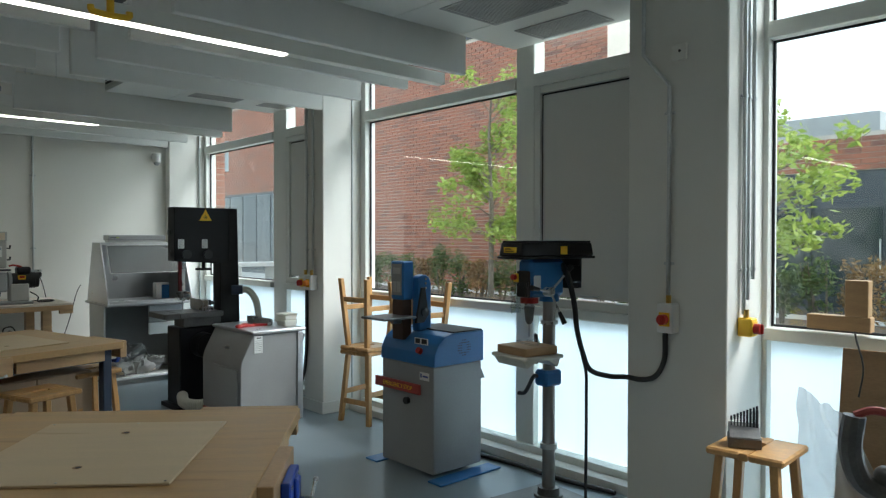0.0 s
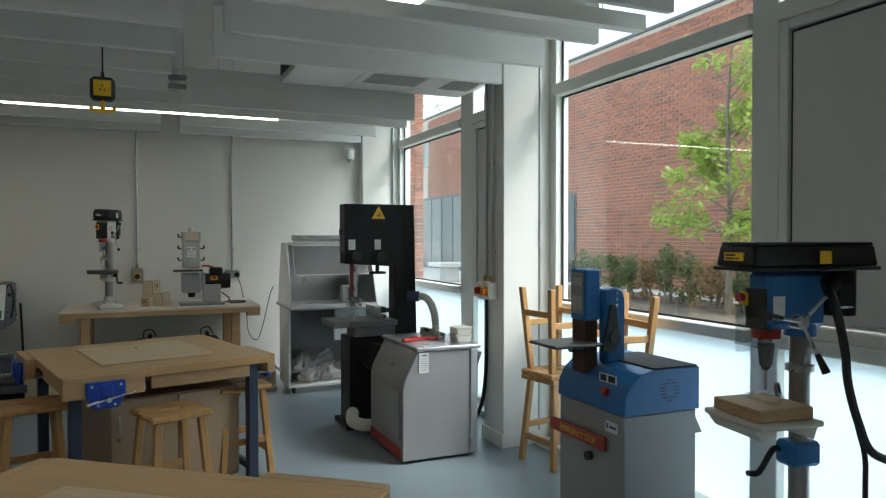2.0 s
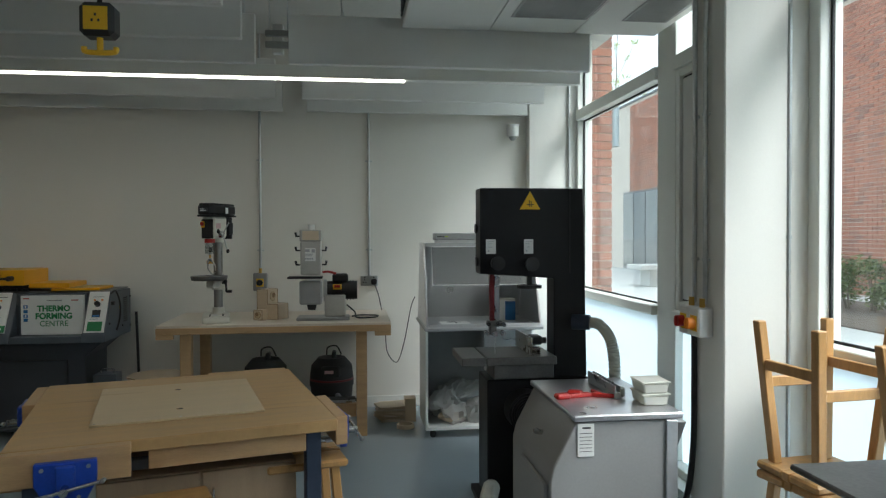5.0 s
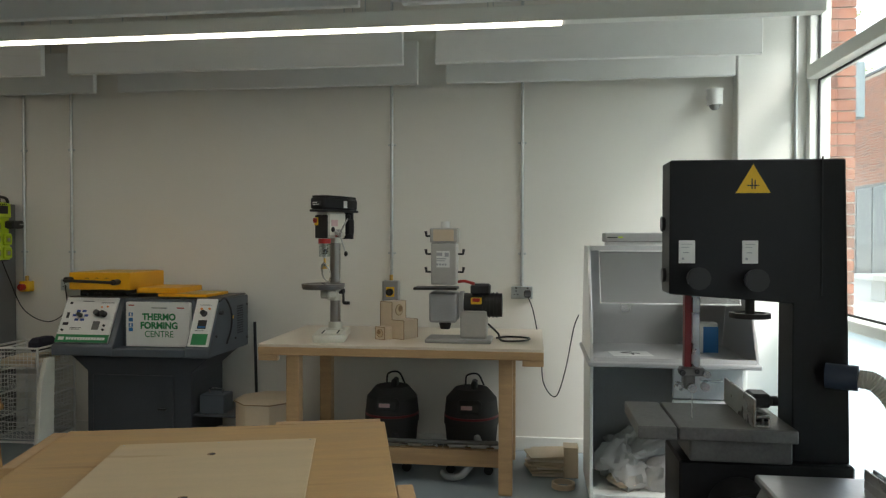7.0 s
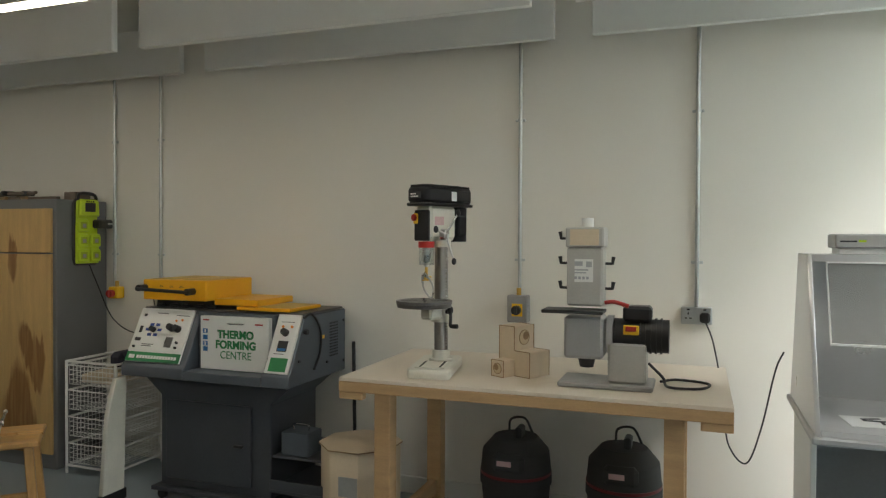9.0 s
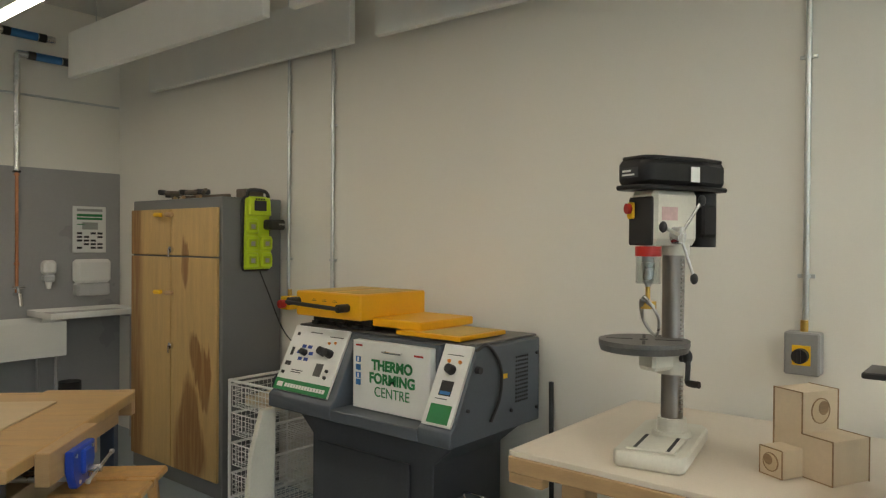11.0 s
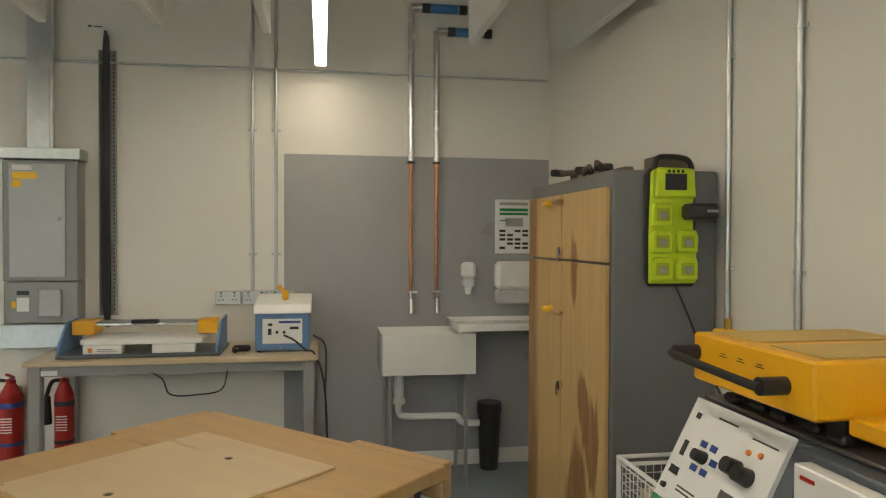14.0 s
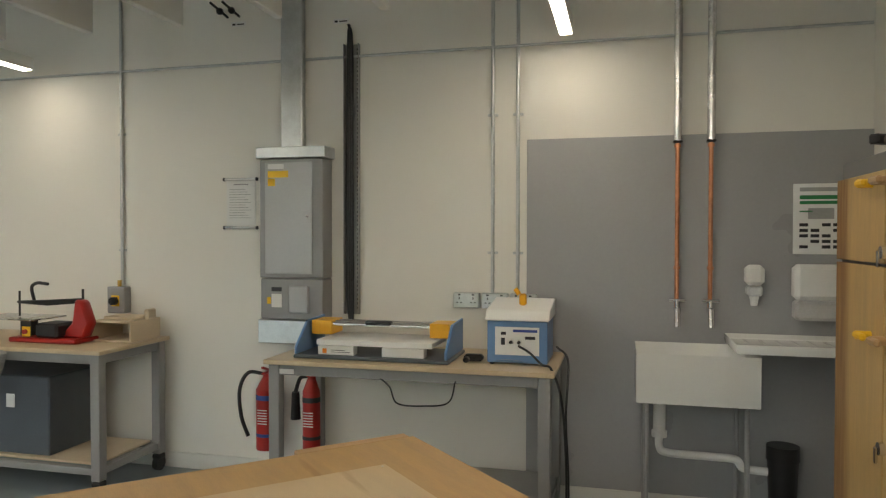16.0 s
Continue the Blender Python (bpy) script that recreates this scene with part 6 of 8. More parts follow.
for x in (0.025, 0.10):
    span(bm, x - 0.0015, x + 0.0015, -0.1495, -0.1465, 0.001, 0.078)
for z in (0.002, 0.078):
    span(bm, 0.027, 0.098, -0.1495, -0.1465, z - 0.0015, z + 0.0015)
part("scorched_edge", bm, PLYEDGE, cube)
round_hole(P, (0.0625, -0.1485, 0.04), 0.026, "y")

for k, (x, w, red) in enumerate(((0.985, 0.35, 0), (1.51, 0.36, 1))):
    v = thing("vacuum_cleaner", "black and red workshop vacuum under the bench", "vacuum cleaner", "workshop vacuums", Matrix.Translation((x, 8.02, 0.0)))
    bm = B(); cyl(bm, (0, 0, 0.06), (0, 0, 0.30), 0.15, 0.172, 28); cyl(bm, (0, 0, 0.30), (0, 0, 0.345), 0.178, 0.178, 28)
    part("tank", bm, RUBBER, v)
    bm = B(); cyl(bm, (0, 0, 0.362), (0, 0, 0.46), 0.175, 0.165, 28); cyl(bm, (0, 0, 0.46), (0, 0, 0.525), 0.165, 0.11, 28); box(bm, (0, -0.13, 0.43), (0.16, 0.10, 0.09), 0.02)
    part("motor_head", bm, RUBBER, v)
    bm = B(); disc_cut(bm, (0, 0, 0.354), 0.177, 0.15, 0.014, seg=32)
    part("red_band", bm, REDG, v)
    quick("label", v, PINKP, (-0.05, 0.02, -0.1825, -0.1805, 0.42, 0.445), bevel=0)
    bm = B(); box(bm, (0.02, 0, 0.545), (0.035, 0.10, 0.06), 0.01); tube(bm, [(-0.04, 0.02, 0.54), (-0.03, 0.02, 0.60), (0.04, 0.02, 0.61), (0.08, 0.02, 0.54)], 0.006, n=5)
    part("handle", bm, BLACK, v)
    for cx in (-0.12, 0.12):
        for cy in (-0.12, 0.12):
            bm = B(); cyl(bm, (cx, cy - 0.012, 0.03), (cx, cy + 0.012, 0.03), 0.03, seg=14); cyl(bm, (cx, cy, 0.03), (cx, cy, 0.065), 0.008)
            part("castor", bm, RUBBER, v)
    bm = B(); tube(bm, [(0.05, -0.17, 0.25), (0.07, -0.26, 0.20), (-0.02, -0.3, 0.06), (-0.12, -0.28, 0.03), (-0.16, -0.2, 0.03)], 0.02, 10, 14, 0.003)
    part("hose", bm, HOSE_G if k else BLACK, v)
for a, b, l in (((0.55, 7.72, 0.226), (1.70, 7.74, 0.226), "silver metal tube resting on the bench rail"), ((0.75, 7.755, 0.226), (1.71, 7.78, 0.226), "dull metal bar stored under the bench"), ((0.95, 7.70, 0.253), (1.70, 7.72, 0.253), "dark metal bar stored under the bench")):
    bm = B(); cyl(bm, a, b, 0.014)
    whole("metal_bar", bm, STEEL if "silver" in l else CAST, l, "metal bar", "stored bars")
bm = B(); cyl(bm, (-0.09, 8.38, 0.0), (-0.13, 8.43, 0.88), 0.011)
whole("steel_rod", bm, BLACK, "thin black rod leaning against the wall", "rod")

O = thing("octagonal_plywood_bin", "pale plywood octagonal box with scorched joints and cut-out", "wooden box")
oc = [(0.21 * math.cos(a * 0.7854 + 0.39), 0.21 * math.sin(a * 0.7854 + 0.39)) for a in range(8)]
bm = B(); prism(bm, oc, 0.0, 0.42, "z", 0.002)
part("body", bm, BIRCH, O)
bm = B(); prism(bm, [(1.05 * p, 1.05 * q) for p, q in oc], 0.421, 0.434, "z", 0.001)
part("lid", bm, BIRCH, O)
bm = B(); prism(bm, [(1.052 * p, 1.052 * q) for p, q in oc], 0.4245, 0.4305, "z")
part("lid_edge", bm, PLYEDGE, O)
for za, zb in ((0.20, 0.30), (0.05, 0.11)):
    bm = B(); span(bm, -0.03, 0.075, -0.1955, -0.1935, za, zb)
    part("cut_out", bm, GRILLE, O)
O.matrix_basis = pose(0.16, 7.95, 0)
rng = random.Random(11)
for k in range(9):
    bm = B(); box(bm, (0, 0, 0), (rng.uniform(0.2, 0.3), rng.uniform(0.18, 0.26), 0.012), 0.001)
    whole("board_offcut", bm, BIRCH if k % 3 else WHITETOP, "thin board offcut in a loose pile", "offcut", "board pile", m=pose(2.0 + rng.uniform(-0.03, 0.03), 8.02 + rng.uniform(-0.04, 0.04), 0.007 + k * 0.0145, 0, 0, rng.uniform(-25, 25)))
bm = B(); span(bm, 2.10, 2.19, 7.90, 8.02, 0.0, 0.19, 0.002)
whole("plywood_block", bm, BIRCH, "pale plywood block beside the booth", "wooden block")
bm = B(); disc_cut(bm, (2.09, 7.72, 0.02), 0.07, 0.055, 0.03)
whole("cardboard_ring", bm, BIRCH, "brown tape ring lying on the floor", "ring")

# ---- thermoforming machine ----
T = thing("thermoforming_machine", "slate-grey thermoforming machine with white control panels and yellow heater", "thermoformer")
bm = B()
span(bm, -0.829, -0.326, 7.835, 8.33, 0.72, 1.084, 0.004)
span(bm, -0.829, -0.326, 7.70, 7.834, 0.72, 0.77, 0.004)
part("body", bm, SLATE, T)
for xa, xb in ((-1.26, -0.83), (-0.325, -0.158)):
    bm = B()
    prism(bm, [(7.70, 0.72), (8.33, 0.72), (8.33, 1.085), (7.87, 1.085), (7.725, 0.80), (7.70, 0.78)], xa, xb, "x", 0.005)
    part("console", bm, SLATE, T)
quick("top_plate", T, CAST, (-1.25, -0.18, 7.88, 8.34, 1.086, 1.096), bevel=0.003)
bm = B()
prism(bm, [(-1.08, 0.08), (-0.34, 0.08), (-0.34, 0.60), (-0.20, 0.719), (-1.22, 0.719), (-1.08, 0.60)], 7.82, 8.30, "y", 0.005)
part("base_cabinet", bm, SLATE_D, T)
dd = quick("cabinet_door", T, SLATE_D, (-1.03, -0.46, 7.802, 7.818, 0.13, 0.58), bevel=0.004)
bm = B(); box(bm, (-0.53, 7.79, 0.36), (0.06, 0.02, 0.016), 0.004)
part("latch", bm, BLACK, dd)
quick("side_tray", T, SLATE_D, (-0.338, 0.02, 7.80, 8.25, 0.13, 0.145), (-0.338, 0.02, 7.80, 7.81, 0.146, 0.20), (-0.338, -0.02, 7.83, 8.25, 0.31, 0.322), bevel=0.002)
quick("plinth", T, SLATE_D, (-1.12, 0.02, 7.78, 8.30, 0.055, 0.078), bevel=0.003)
for cx in (-1.07, -0.03):
    for cy in (7.82, 8.24):
        rod("castor", T, RUBBER, (cx, cy - 0.012, 0.028), (cx, cy + 0.012, 0.028), 0.028)
# sloping fascias: u along x, v up the slope
sl = Vector((0, 0.145, 0.285)).normalized()
nn = Vector((0, -0.285, 0.145)).normalized()


def fascia(name, x0, x1, v0, v1, material, proud, label=""):
    bm = B()
    o = Vector((0, 7.725, 0.80))
    q = [(x0, v0), (x1, v0), (x1, v1), (x0, v1)]
    a = [bm.verts.new(o + Vector((x, 0, 0)) + sl * v + nn * proud) for x, v in q]
    b = [bm.verts.new(o + Vector((x, 0, 0)) + sl * v + nn * 0.001) for x, v in q]
    bm.faces.new(a)
    for i in range(4):
        bm.faces.new((a[i], b[i], b[(i + 1) % 4], a[(i + 1) % 4]))
    bmesh.ops.recalc_face_normals(bm, faces=bm.faces[:])
    return part(name, bm, material, T, label), (Vector((x0, 7.725, 0.80)) + sl * v0 + nn * proud, Vector((1, 0, 0)), sl, nn)


def press(parent, plane, items, name="knob", material=None, r=0.02, h=0.03):
    o, u, v, n = plane
    for p, q in items:
        bm = B()
        c = o + u * p + v * q
        cyl(bm, c, c + n * h, r, r * 0.85, 16)
        part(name, bm, material or BLACK, parent)


L1, P1 = fascia("control_panel", -1.245, -0.87, 0.0, 0.32, WHITEP, 0.012, "white control panel with switches")
bars(L1, GREENP, P1, [(0.0, 0.375, 0.0, 0.055)], "green_band")
bars(L1, PAPER, (P1[0] + nn * 0.001, *P1[1:]), [(0.02, 0.06, 0.016, 0.038)] + [(0.075 + 0.02 * k, 0.091 + 0.02 * k, 0.018, 0.036) for k in range(14)], "band_print")
bars(L1, BLUEP, P1, [(0.13 + 0.03 * math.cos(a) * 1.4 - 0.014, 0.13 + 0.03 * math.cos(a) * 1.4 + 0.014, 0.19 + 0.035 * math.sin(a) - 0.008, 0.19 + 0.035 * math.sin(a) + 0.008) for a in (0, 1.05, 2.1, 3.14, 4.2, 5.24)], "blue_marks")
for sw in ((0.03, 0.05, 0.17, 0.21), (0.02, 0.06, 0.12, 0.14), (0.03, 0.05, 0.27, 0.285)):
    bars(L1, INK, P1, [sw], "switch")
bars(L1, INK, P1, [(0.08, 0.16, 0.10, 0.104), (0.08, 0.15, 0.09, 0.094), (0.12, 0.2, 0.29, 0.294), (0.26, 0.35, 0.28, 0.284)], "print")
bars(L1, CAST, P1, [(0.235, 0.285, 0.09, 0.15)], "meter")
press(L1, P1, [(0.13, 0.19)], r=0.016)
press(L1, P1, [(0.255, 0.205), (0.30, 0.20)], r=0.021, h=0.035)
press(L1, P1, [(0.27, 0.25), (0.31, 0.255)], "indicator", ORANGE, 0.007, 0.006)
press(L1, P1, [(0.03, 0.085), (0.32, 0.12), (0.32, 0.09)], r=0.008, h=0.01)
L2 = quick("lift_off_door", T, WHITEP, (-0.785, -0.34, 7.795, 7.833, 0.775, 1.07), bevel=0.003, label="white lift-off door with green lettering")
P2 = (Vector((-0.785, 7.795, 0.775)), Vector((1, 0, 0)), Vector((0, 0, 1)), Vector((0, -1, 0)))
for text, v, w, mt in (("THERMO", 0.196, 0.235, GREENP), ("FORMING", 0.139, 0.26, GREENP), ("CENTRE", 0.082, 0.20, GREENP)):
    c = P2[0] + P2[1] * 0.235 + P2[2] * v + P2[3] * 0.0015
    words(text, L2, GREENP, Matrix.Translation(c) @ FRONT_S, 0.060, fit=w, bold=0.0 if text == "CENTRE" else 0.0024)
bars(L2, RED, P2, [(0.02, 0.06, 0.27, 0.278), (0.36, 0.41, 0.255, 0.263)], "red_label")
bars(L2, BLUE, P2, [(0.02, 0.05, 0.20, 0.225), (0.02, 0.05, 0.165, 0.19), (0.02, 0.05, 0.13, 0.155), (0.02, 0.05, 0.10, 0.125)], "blue_label")
bars(L2, PAPER, (P2[0] + P2[3] * 0.001, *P2[1:]), [(0.03, 0.04, 0.203, 0.222), (0.03, 0.04, 0.133, 0.152)], "blue_label_print")
bm = B()
c = P2[0] + P2[1] * 0.2 + P2[2] * 0.26
tube(bm, [c, c + P2[3] * 0.02, c + P2[3] * 0.02 + P2[1] * 0.09, c + P2[1] * 0.09], 0.004, n=4)
part("pull_handle", bm, CHROME, L2)
L3, P3 = fascia("timer_panel", -0.312, -0.17, -0.01, 0.32, WHITEP, 0.012, "white timer panel")
bars(L3, GREENP, P3, [(0.02, 0.125, 0.01, 0.085)], "green_band")
bars(L3, BLACK, P3, [(0.04, 0.10, 0.12, 0.18)], "timer")
bars(L3, BLUE, (P3[0] + nn * 0.001, *P3[1:]), [(0.045, 0.095, 0.125, 0.138)], "timer_display")
bars(L3, INK, P3, [(0.03, 0.11, 0.285, 0.288), (0.03, 0.09, 0.105, 0.108)], "print")
press(L3, P3, [(0.07, 0.225)], r=0.021)
press(L3, P3, [(0.045, 0.26), (0.10, 0.26)], "indicator", ORANGE, 0.008, 0.006)
# side details
bm = B(); tube(bm, [(-0.16, 7.86, 1.075), (-0.145, 7.92, 1.09), (-0.14, 8.0, 1.0), (-0.14, 8.0, 0.88), (-0.15, 7.95, 0.78)], 0.007, n=6)
part("side_cable", bm, BLACK, T)
bm = B()
for i in range(12):
    for j in range(6):
        cyl(bm, (-0.156, 8.14 + j * 0.017, 0.83 + i * 0.017), (-0.1535, 8.14 + j * 0.017, 0.83 + i * 0.017), 0.005, seg=6)
part("side_vent", bm, GASKET, T)
quick("yellow_tag", T, SIGNY, (-0.1545, -0.1525, 8.03, 8.07, 0.94, 0.96), bevel=0)
for y, z, r in ((7.80, 0.85, 0.008), (8.1, 0.80, 0.008), (8.3, 1.02, 0.008), (8.3, 0.78, 0.008), (7.86, 1.0, 0.015)):
    rod("bolt", T, BLACK, (-0.156, y, z), (-0.148 if r < 0.01 else -0.135, y, z), r, seg=8)
hh = quick("heater_hood", T, YELLOW, (-1.22, -0.775, 7.83, 8.27, 1.145, 1.262), bevel=0.006, label="yellow enamelled sliding heater hood")
quick("hood_panel", hh, TAN, (-1.19, -1.02, 7.87, 8.24, 1.2625, 1.265), (-0.97, -0.80, 7.87, 8.24, 1.2625, 1.265), bevel=0.001)
bars(hh, INK, ((-1.1, 7.83, 1.2), (1, 0, 0), (0, 0, 1), (0, -1, 0)), [(0.0, 0.03, 0.02, 0.022), (0.006, 0.024, 0.026, 0.028), (0.07, 0.10, 0.02, 0.022), (0.076, 0.094, 0.026, 0.028), (0.14, 0.17, 0.02, 0.022), (0.146, 0.164, 0.026, 0.028)], "warning_marks")
bm = B(); tube(bm, [(-1.20, 7.83, 1.215), (-1.20, 7.775, 1.212), (-1.18, 7.765, 1.21), (-0.88, 7.765, 1.20), (-0.86, 7.775, 1.20), (-0.86, 7.83, 1.20)], 0.010, n=5)
for x, z in ((-1.20, 1.214), (-0.86, 1.20)):
    cyl(bm, (x, 7.77, z), (x, 7.83, z), 0.019)
part("handle", bm, BLACK, hh)
for y in (7.92, 8.2):
    quick("hood_rail", T, BLACK, (-1.20, -0.8, y, y + 0.02, 1.097, 1.144), bevel=0.004)
for k in range(5):
    bm = B(); box(bm, (-1.15 + k * 0.09, 7.90 + 0.012 * (k % 2), 1.108), (0.05, 0.03, 0.02), 0.006)
    part("toggle_clamp", bm, BLACK, T)
quick("cover_tray", T, YELLOW, (-0.773, -0.48, 7.90, 8.27, 1.12, 1.157), bevel=0.005)
bm = B(); span(bm, -0.60, -0.25, 7.87, 8.20, 1.10, 1.119, 0.003)
ft = part("front_tray", bm, YELLOW, T)
quick("tray_panel", ft, TAN, (-0.47, -0.265, 7.89, 8.18, 1.1195, 1.1215), bevel=0.001)
settle(T, -0.7, 8.0, 0).location.y += 0.045
bm = B(); span(bm, -0.30, -0.13, 7.9, 8.05, 0.3235, 0.45, 0.006)
tb = whole("small_metal_box", bm, SLATE, "small slate-grey metal box with wire handle", "metal box")
bm = B(); tube(bm, [(-0.26, 7.97, 0.451), (-0.26, 7.97, 0.48), (-0.17, 7.97, 0.48), (-0.17, 7.97, 0.451)], 0.005, n=3)
part("handle", bm, CHROME, tb)
bm = B(); prism(bm, [(7.62, 0.06), (7.78, 0.06), (7.80, 0.70), (7.72, 0.70), (7.66, 0.50)], -1.30, -1.268, "x", 0.004)
pa = whole("pedal_plate", bm, CREAM, "white angled side plate beside the thermoformer", "machine part")
bm = B(); cyl(bm, (-1.306, 7.70, 0.12), (-1.30, 7.70, 0.12), 0.03); cyl(bm, (-1.306, 7.71, 0.2), (-1.30, 7.71, 0.2), 0.012)
part("bolt", bm, BLACK, pa)
bm = B(); span(bm, -1.30, -1.27, 7.6, 7.8, 0.0, 0.0595, 0.004)
part("foot", bm, BLACK, pa)

# wire basket drawers
W = thing("wire_basket_rack", "white wire drawer rack with four mesh baskets", "storage rack")
WX0, WX1, WY0, WY1 = -1.95, -1.55, 8.0, 8.40
bm = B()
for x in (WX0, WX1):
    for y in (WY0, WY1):
        cyl(bm, (x, y, 0.0), (x, y, 0.72), 0.009, seg=8)
for z in (0.05, 0.715):
    for y in (WY0, WY1):
        cyl(bm, (WX0, y, z), (WX1, y, z), 0.008, seg=8)
    for x in (WX0, WX1):
        cyl(bm, (x, WY0, z), (x, WY1, z), 0.008, seg=8)
for z in (0.19, 0.36, 0.53, 0.69):
    for x in (WX0 + 0.004, WX1 - 0.004):
        cyl(bm, (x, WY0, z), (x, WY1, z), 0.006, seg=6)
part("frame", bm, WHITEP, W)
for z in (0.19, 0.36, 0.53, 0.69):
    bm = B()
    zb = z - 0.12
    for i in range(13):
        x = WX0 + 0.02 + i * (WX1 - WX0 - 0.04) / 12
        for y in (WY0 + 0.005, WY1 - 0.01):
            cyl(bm, (x, y, zb), (x, y, z), 0.002, seg=4)
        cyl(bm, (x, WY0 + 0.005, zb), (x, WY1 - 0.01, zb), 0.002, seg=4)
    for i in range(14):
        y = WY0 + 0.005 + i * (WY1 - WY0 - 0.015) / 13
        for x in (WX0 + 0.02, WX1 - 0.02):
            cyl(bm, (x, y, zb), (x, y, z), 0.002, seg=4)
    for j in range(5):
        zz = zb + j * 0.03
        for y in (WY0 + 0.005, WY1 - 0.01):
            cyl(bm, (WX0 + 0.02, y, zz), (WX1 - 0.02, y, zz), 0.002 if j < 4 else 0.004, seg=4)
        for x in (WX0 + 0.02, WX1 - 0.02):
            cyl(bm, (x, WY0 + 0.005, zz), (x, WY1 - 0.01, zz), 0.002 if j < 4 else 0.004, seg=4)
    part("wire_basket", bm, WHITEP, W)
settle(W, -1.75, 8.2, 0)
for k in range(3):
    bm = B(); box(bm, (0, 0, 0), (0.26, 0.3, 0.018), 0.003)
    whole("thin_board", bm, BIRCH if k else WHITETOP, "thin sheets lying in the top basket", "sheets", "basket contents", m=pose(-1.75, 8.20, 0.584 + 0.02 * k, 0, 0, 4 * k))
bm = B(); box(bm, (-1.66, 8.2, 0.72), (0.12, 0.2, 0.1), 0.03)
whole("dark_cloth", bm, mat("navy_cloth", (0.03, 0.03, 0.05), 0.9), "dark folded cloth on the wire rack", "cloth")

# ---- tall cabinet ----
K = thing("tall_cabinet", "tall grey cabinet with stained plywood doors", "cabinet")
quick("carcass", K, mat("grey_cabinet_paint", (0.165, 0.17, 0.175), 0.45, vary=0.06, scale=3), (-3.07, -2.05, 8.015, 8.43, 0.0, 1.752), bevel=0.005)
for xa, xb, za, zb in ((-3.06, -2.575, 0.10, 1.395), (-2.565, -2.075, 0.10, 1.395), (-3.06, -2.575, 1.405, 1.69), (-2.565, -2.075, 1.405, 1.69)):
    d = quick("door", K, WOODDOOR, (xa, xb, 7.995, 8.013, za, zb), bevel=0.002)
for xx, z, mt in ((-2.68, 1.655, ORANGE), (-2.68, 1.175, ORANGE), (-2.55, 1.655, BEECH_E), (-2.55, 1.175, BEECH_E)):
    bm = B(); cyl(bm, (xx, 7.95, z), (xx, 7.993, z), 0.014); box(bm, (xx + 0.02, 7.955, z), (0.08, 0.02, 0.022), 0.006)
    part("handle", bm, SIGNY if mt is ORANGE else BEECH_E, K)
for z in (1.44, 0.85):
    bm = B(); cyl(bm, (-2.555, 7.978, z), (-2.555, 7.994, z), 0.02); box(bm, (-2.555, 7.972, z - 0.02), (0.012, 0.01, 0.05), 0.003)
    part("cam_lock", bm, CHROME, K)
settle(K, -2.56, 8.22, 0)
rng = random.Random(2)
for k in range(8):
    bm = B()
    L = rng.uniform(0.18, 0.34)
    cyl(bm, (-L / 2, 0, 0), (L / 2, 0, 0), 0.014, 0.011, 10)
    t = whole("hammer_handle" if k % 2 else "wooden_mallet", bm, BARK if k % 2 else BEECH_E, "worn wooden-handled hand tool lying on the cabinet", "hand tool", "tools on cabinet", m=pose(-2.85 + 0.075 * k, 8.12 + rng.uniform(-0.05, 0.08), 1.768 + 0.028 * (k % 2), rng.uniform(-3, 3), 0, rng.uniform(-40, 40)))
    bm = B(); box(bm, (-L / 2 - 0.015, 0, 0.003), (0.035, 0.08, 0.032), 0.006)
    part("head", bm, BLACK if k % 2 else BARK, t)
bm = B(); span(bm, -2.19, -2.09, 8.20, 8.33, 1.753, 1.81, 0.004)
whole("wood_offcut", bm, BARK, "dark wooden block on top of the cabinet", "wooden block")
bm = B(); span(bm, -2.6, -2.15, 8.10, 8.14, 1.753, 1.775, 0.004)
whole("long_batten", bm, BARK, "dark wooden batten lying on the cabinet", "batten")
# battery charger on the cabinet side
Q = thing("battery_charger", "lime-green wall multi-battery charger on the cabinet side", "battery charger", "", Matrix.Translation((-2.048, 8.235, 1.33)) @ TO_E)
bm = B(); prism(bm, [(-0.105, 0.02), (-0.09, -0.012), (0.09, -0.012), (0.105, 0.02), (0.10, 0.40), (0.08, 0.435), (-0.08, 0.435), (-0.105, 0.40)], -0.016, 0.0, "y", 0.006)
part("back_plate", bm, BLACK, Q)
bm = B(); prism(bm, [(-0.092, 0.0), (0.092, 0.0), (0.098, 0.03), (0.092, 0.19), (0.082, 0.20), (0.082, 0.30), (0.086, 0.41), (0.07, 0.43), (-0.07, 0.43), (-0.086, 0.41), (-0.092, 0.19)], -0.032, -0.0165, "y", 0.004)
part("green_body", bm, LIME, Q)
bm = B(); prism(bm, [(-0.082, 0.315), (0.082, 0.315), (0.074, 0.425), (-0.074, 0.425)], -0.056, -0.0325, "y", 0.008)
tu = part("top_unit", bm, LIME, Q)
quick("display", tu, BLACK, (-0.045, 0.04, -0.0595, -0.0565, 0.345, 0.405), bevel=0.002)
for k in range(4):
    quick("grille_slot", tu, GASKET, (-0.035 + 0.018 * k, -0.025 + 0.018 * k, -0.058, -0.0563, 0.408, 0.419), bevel=0)
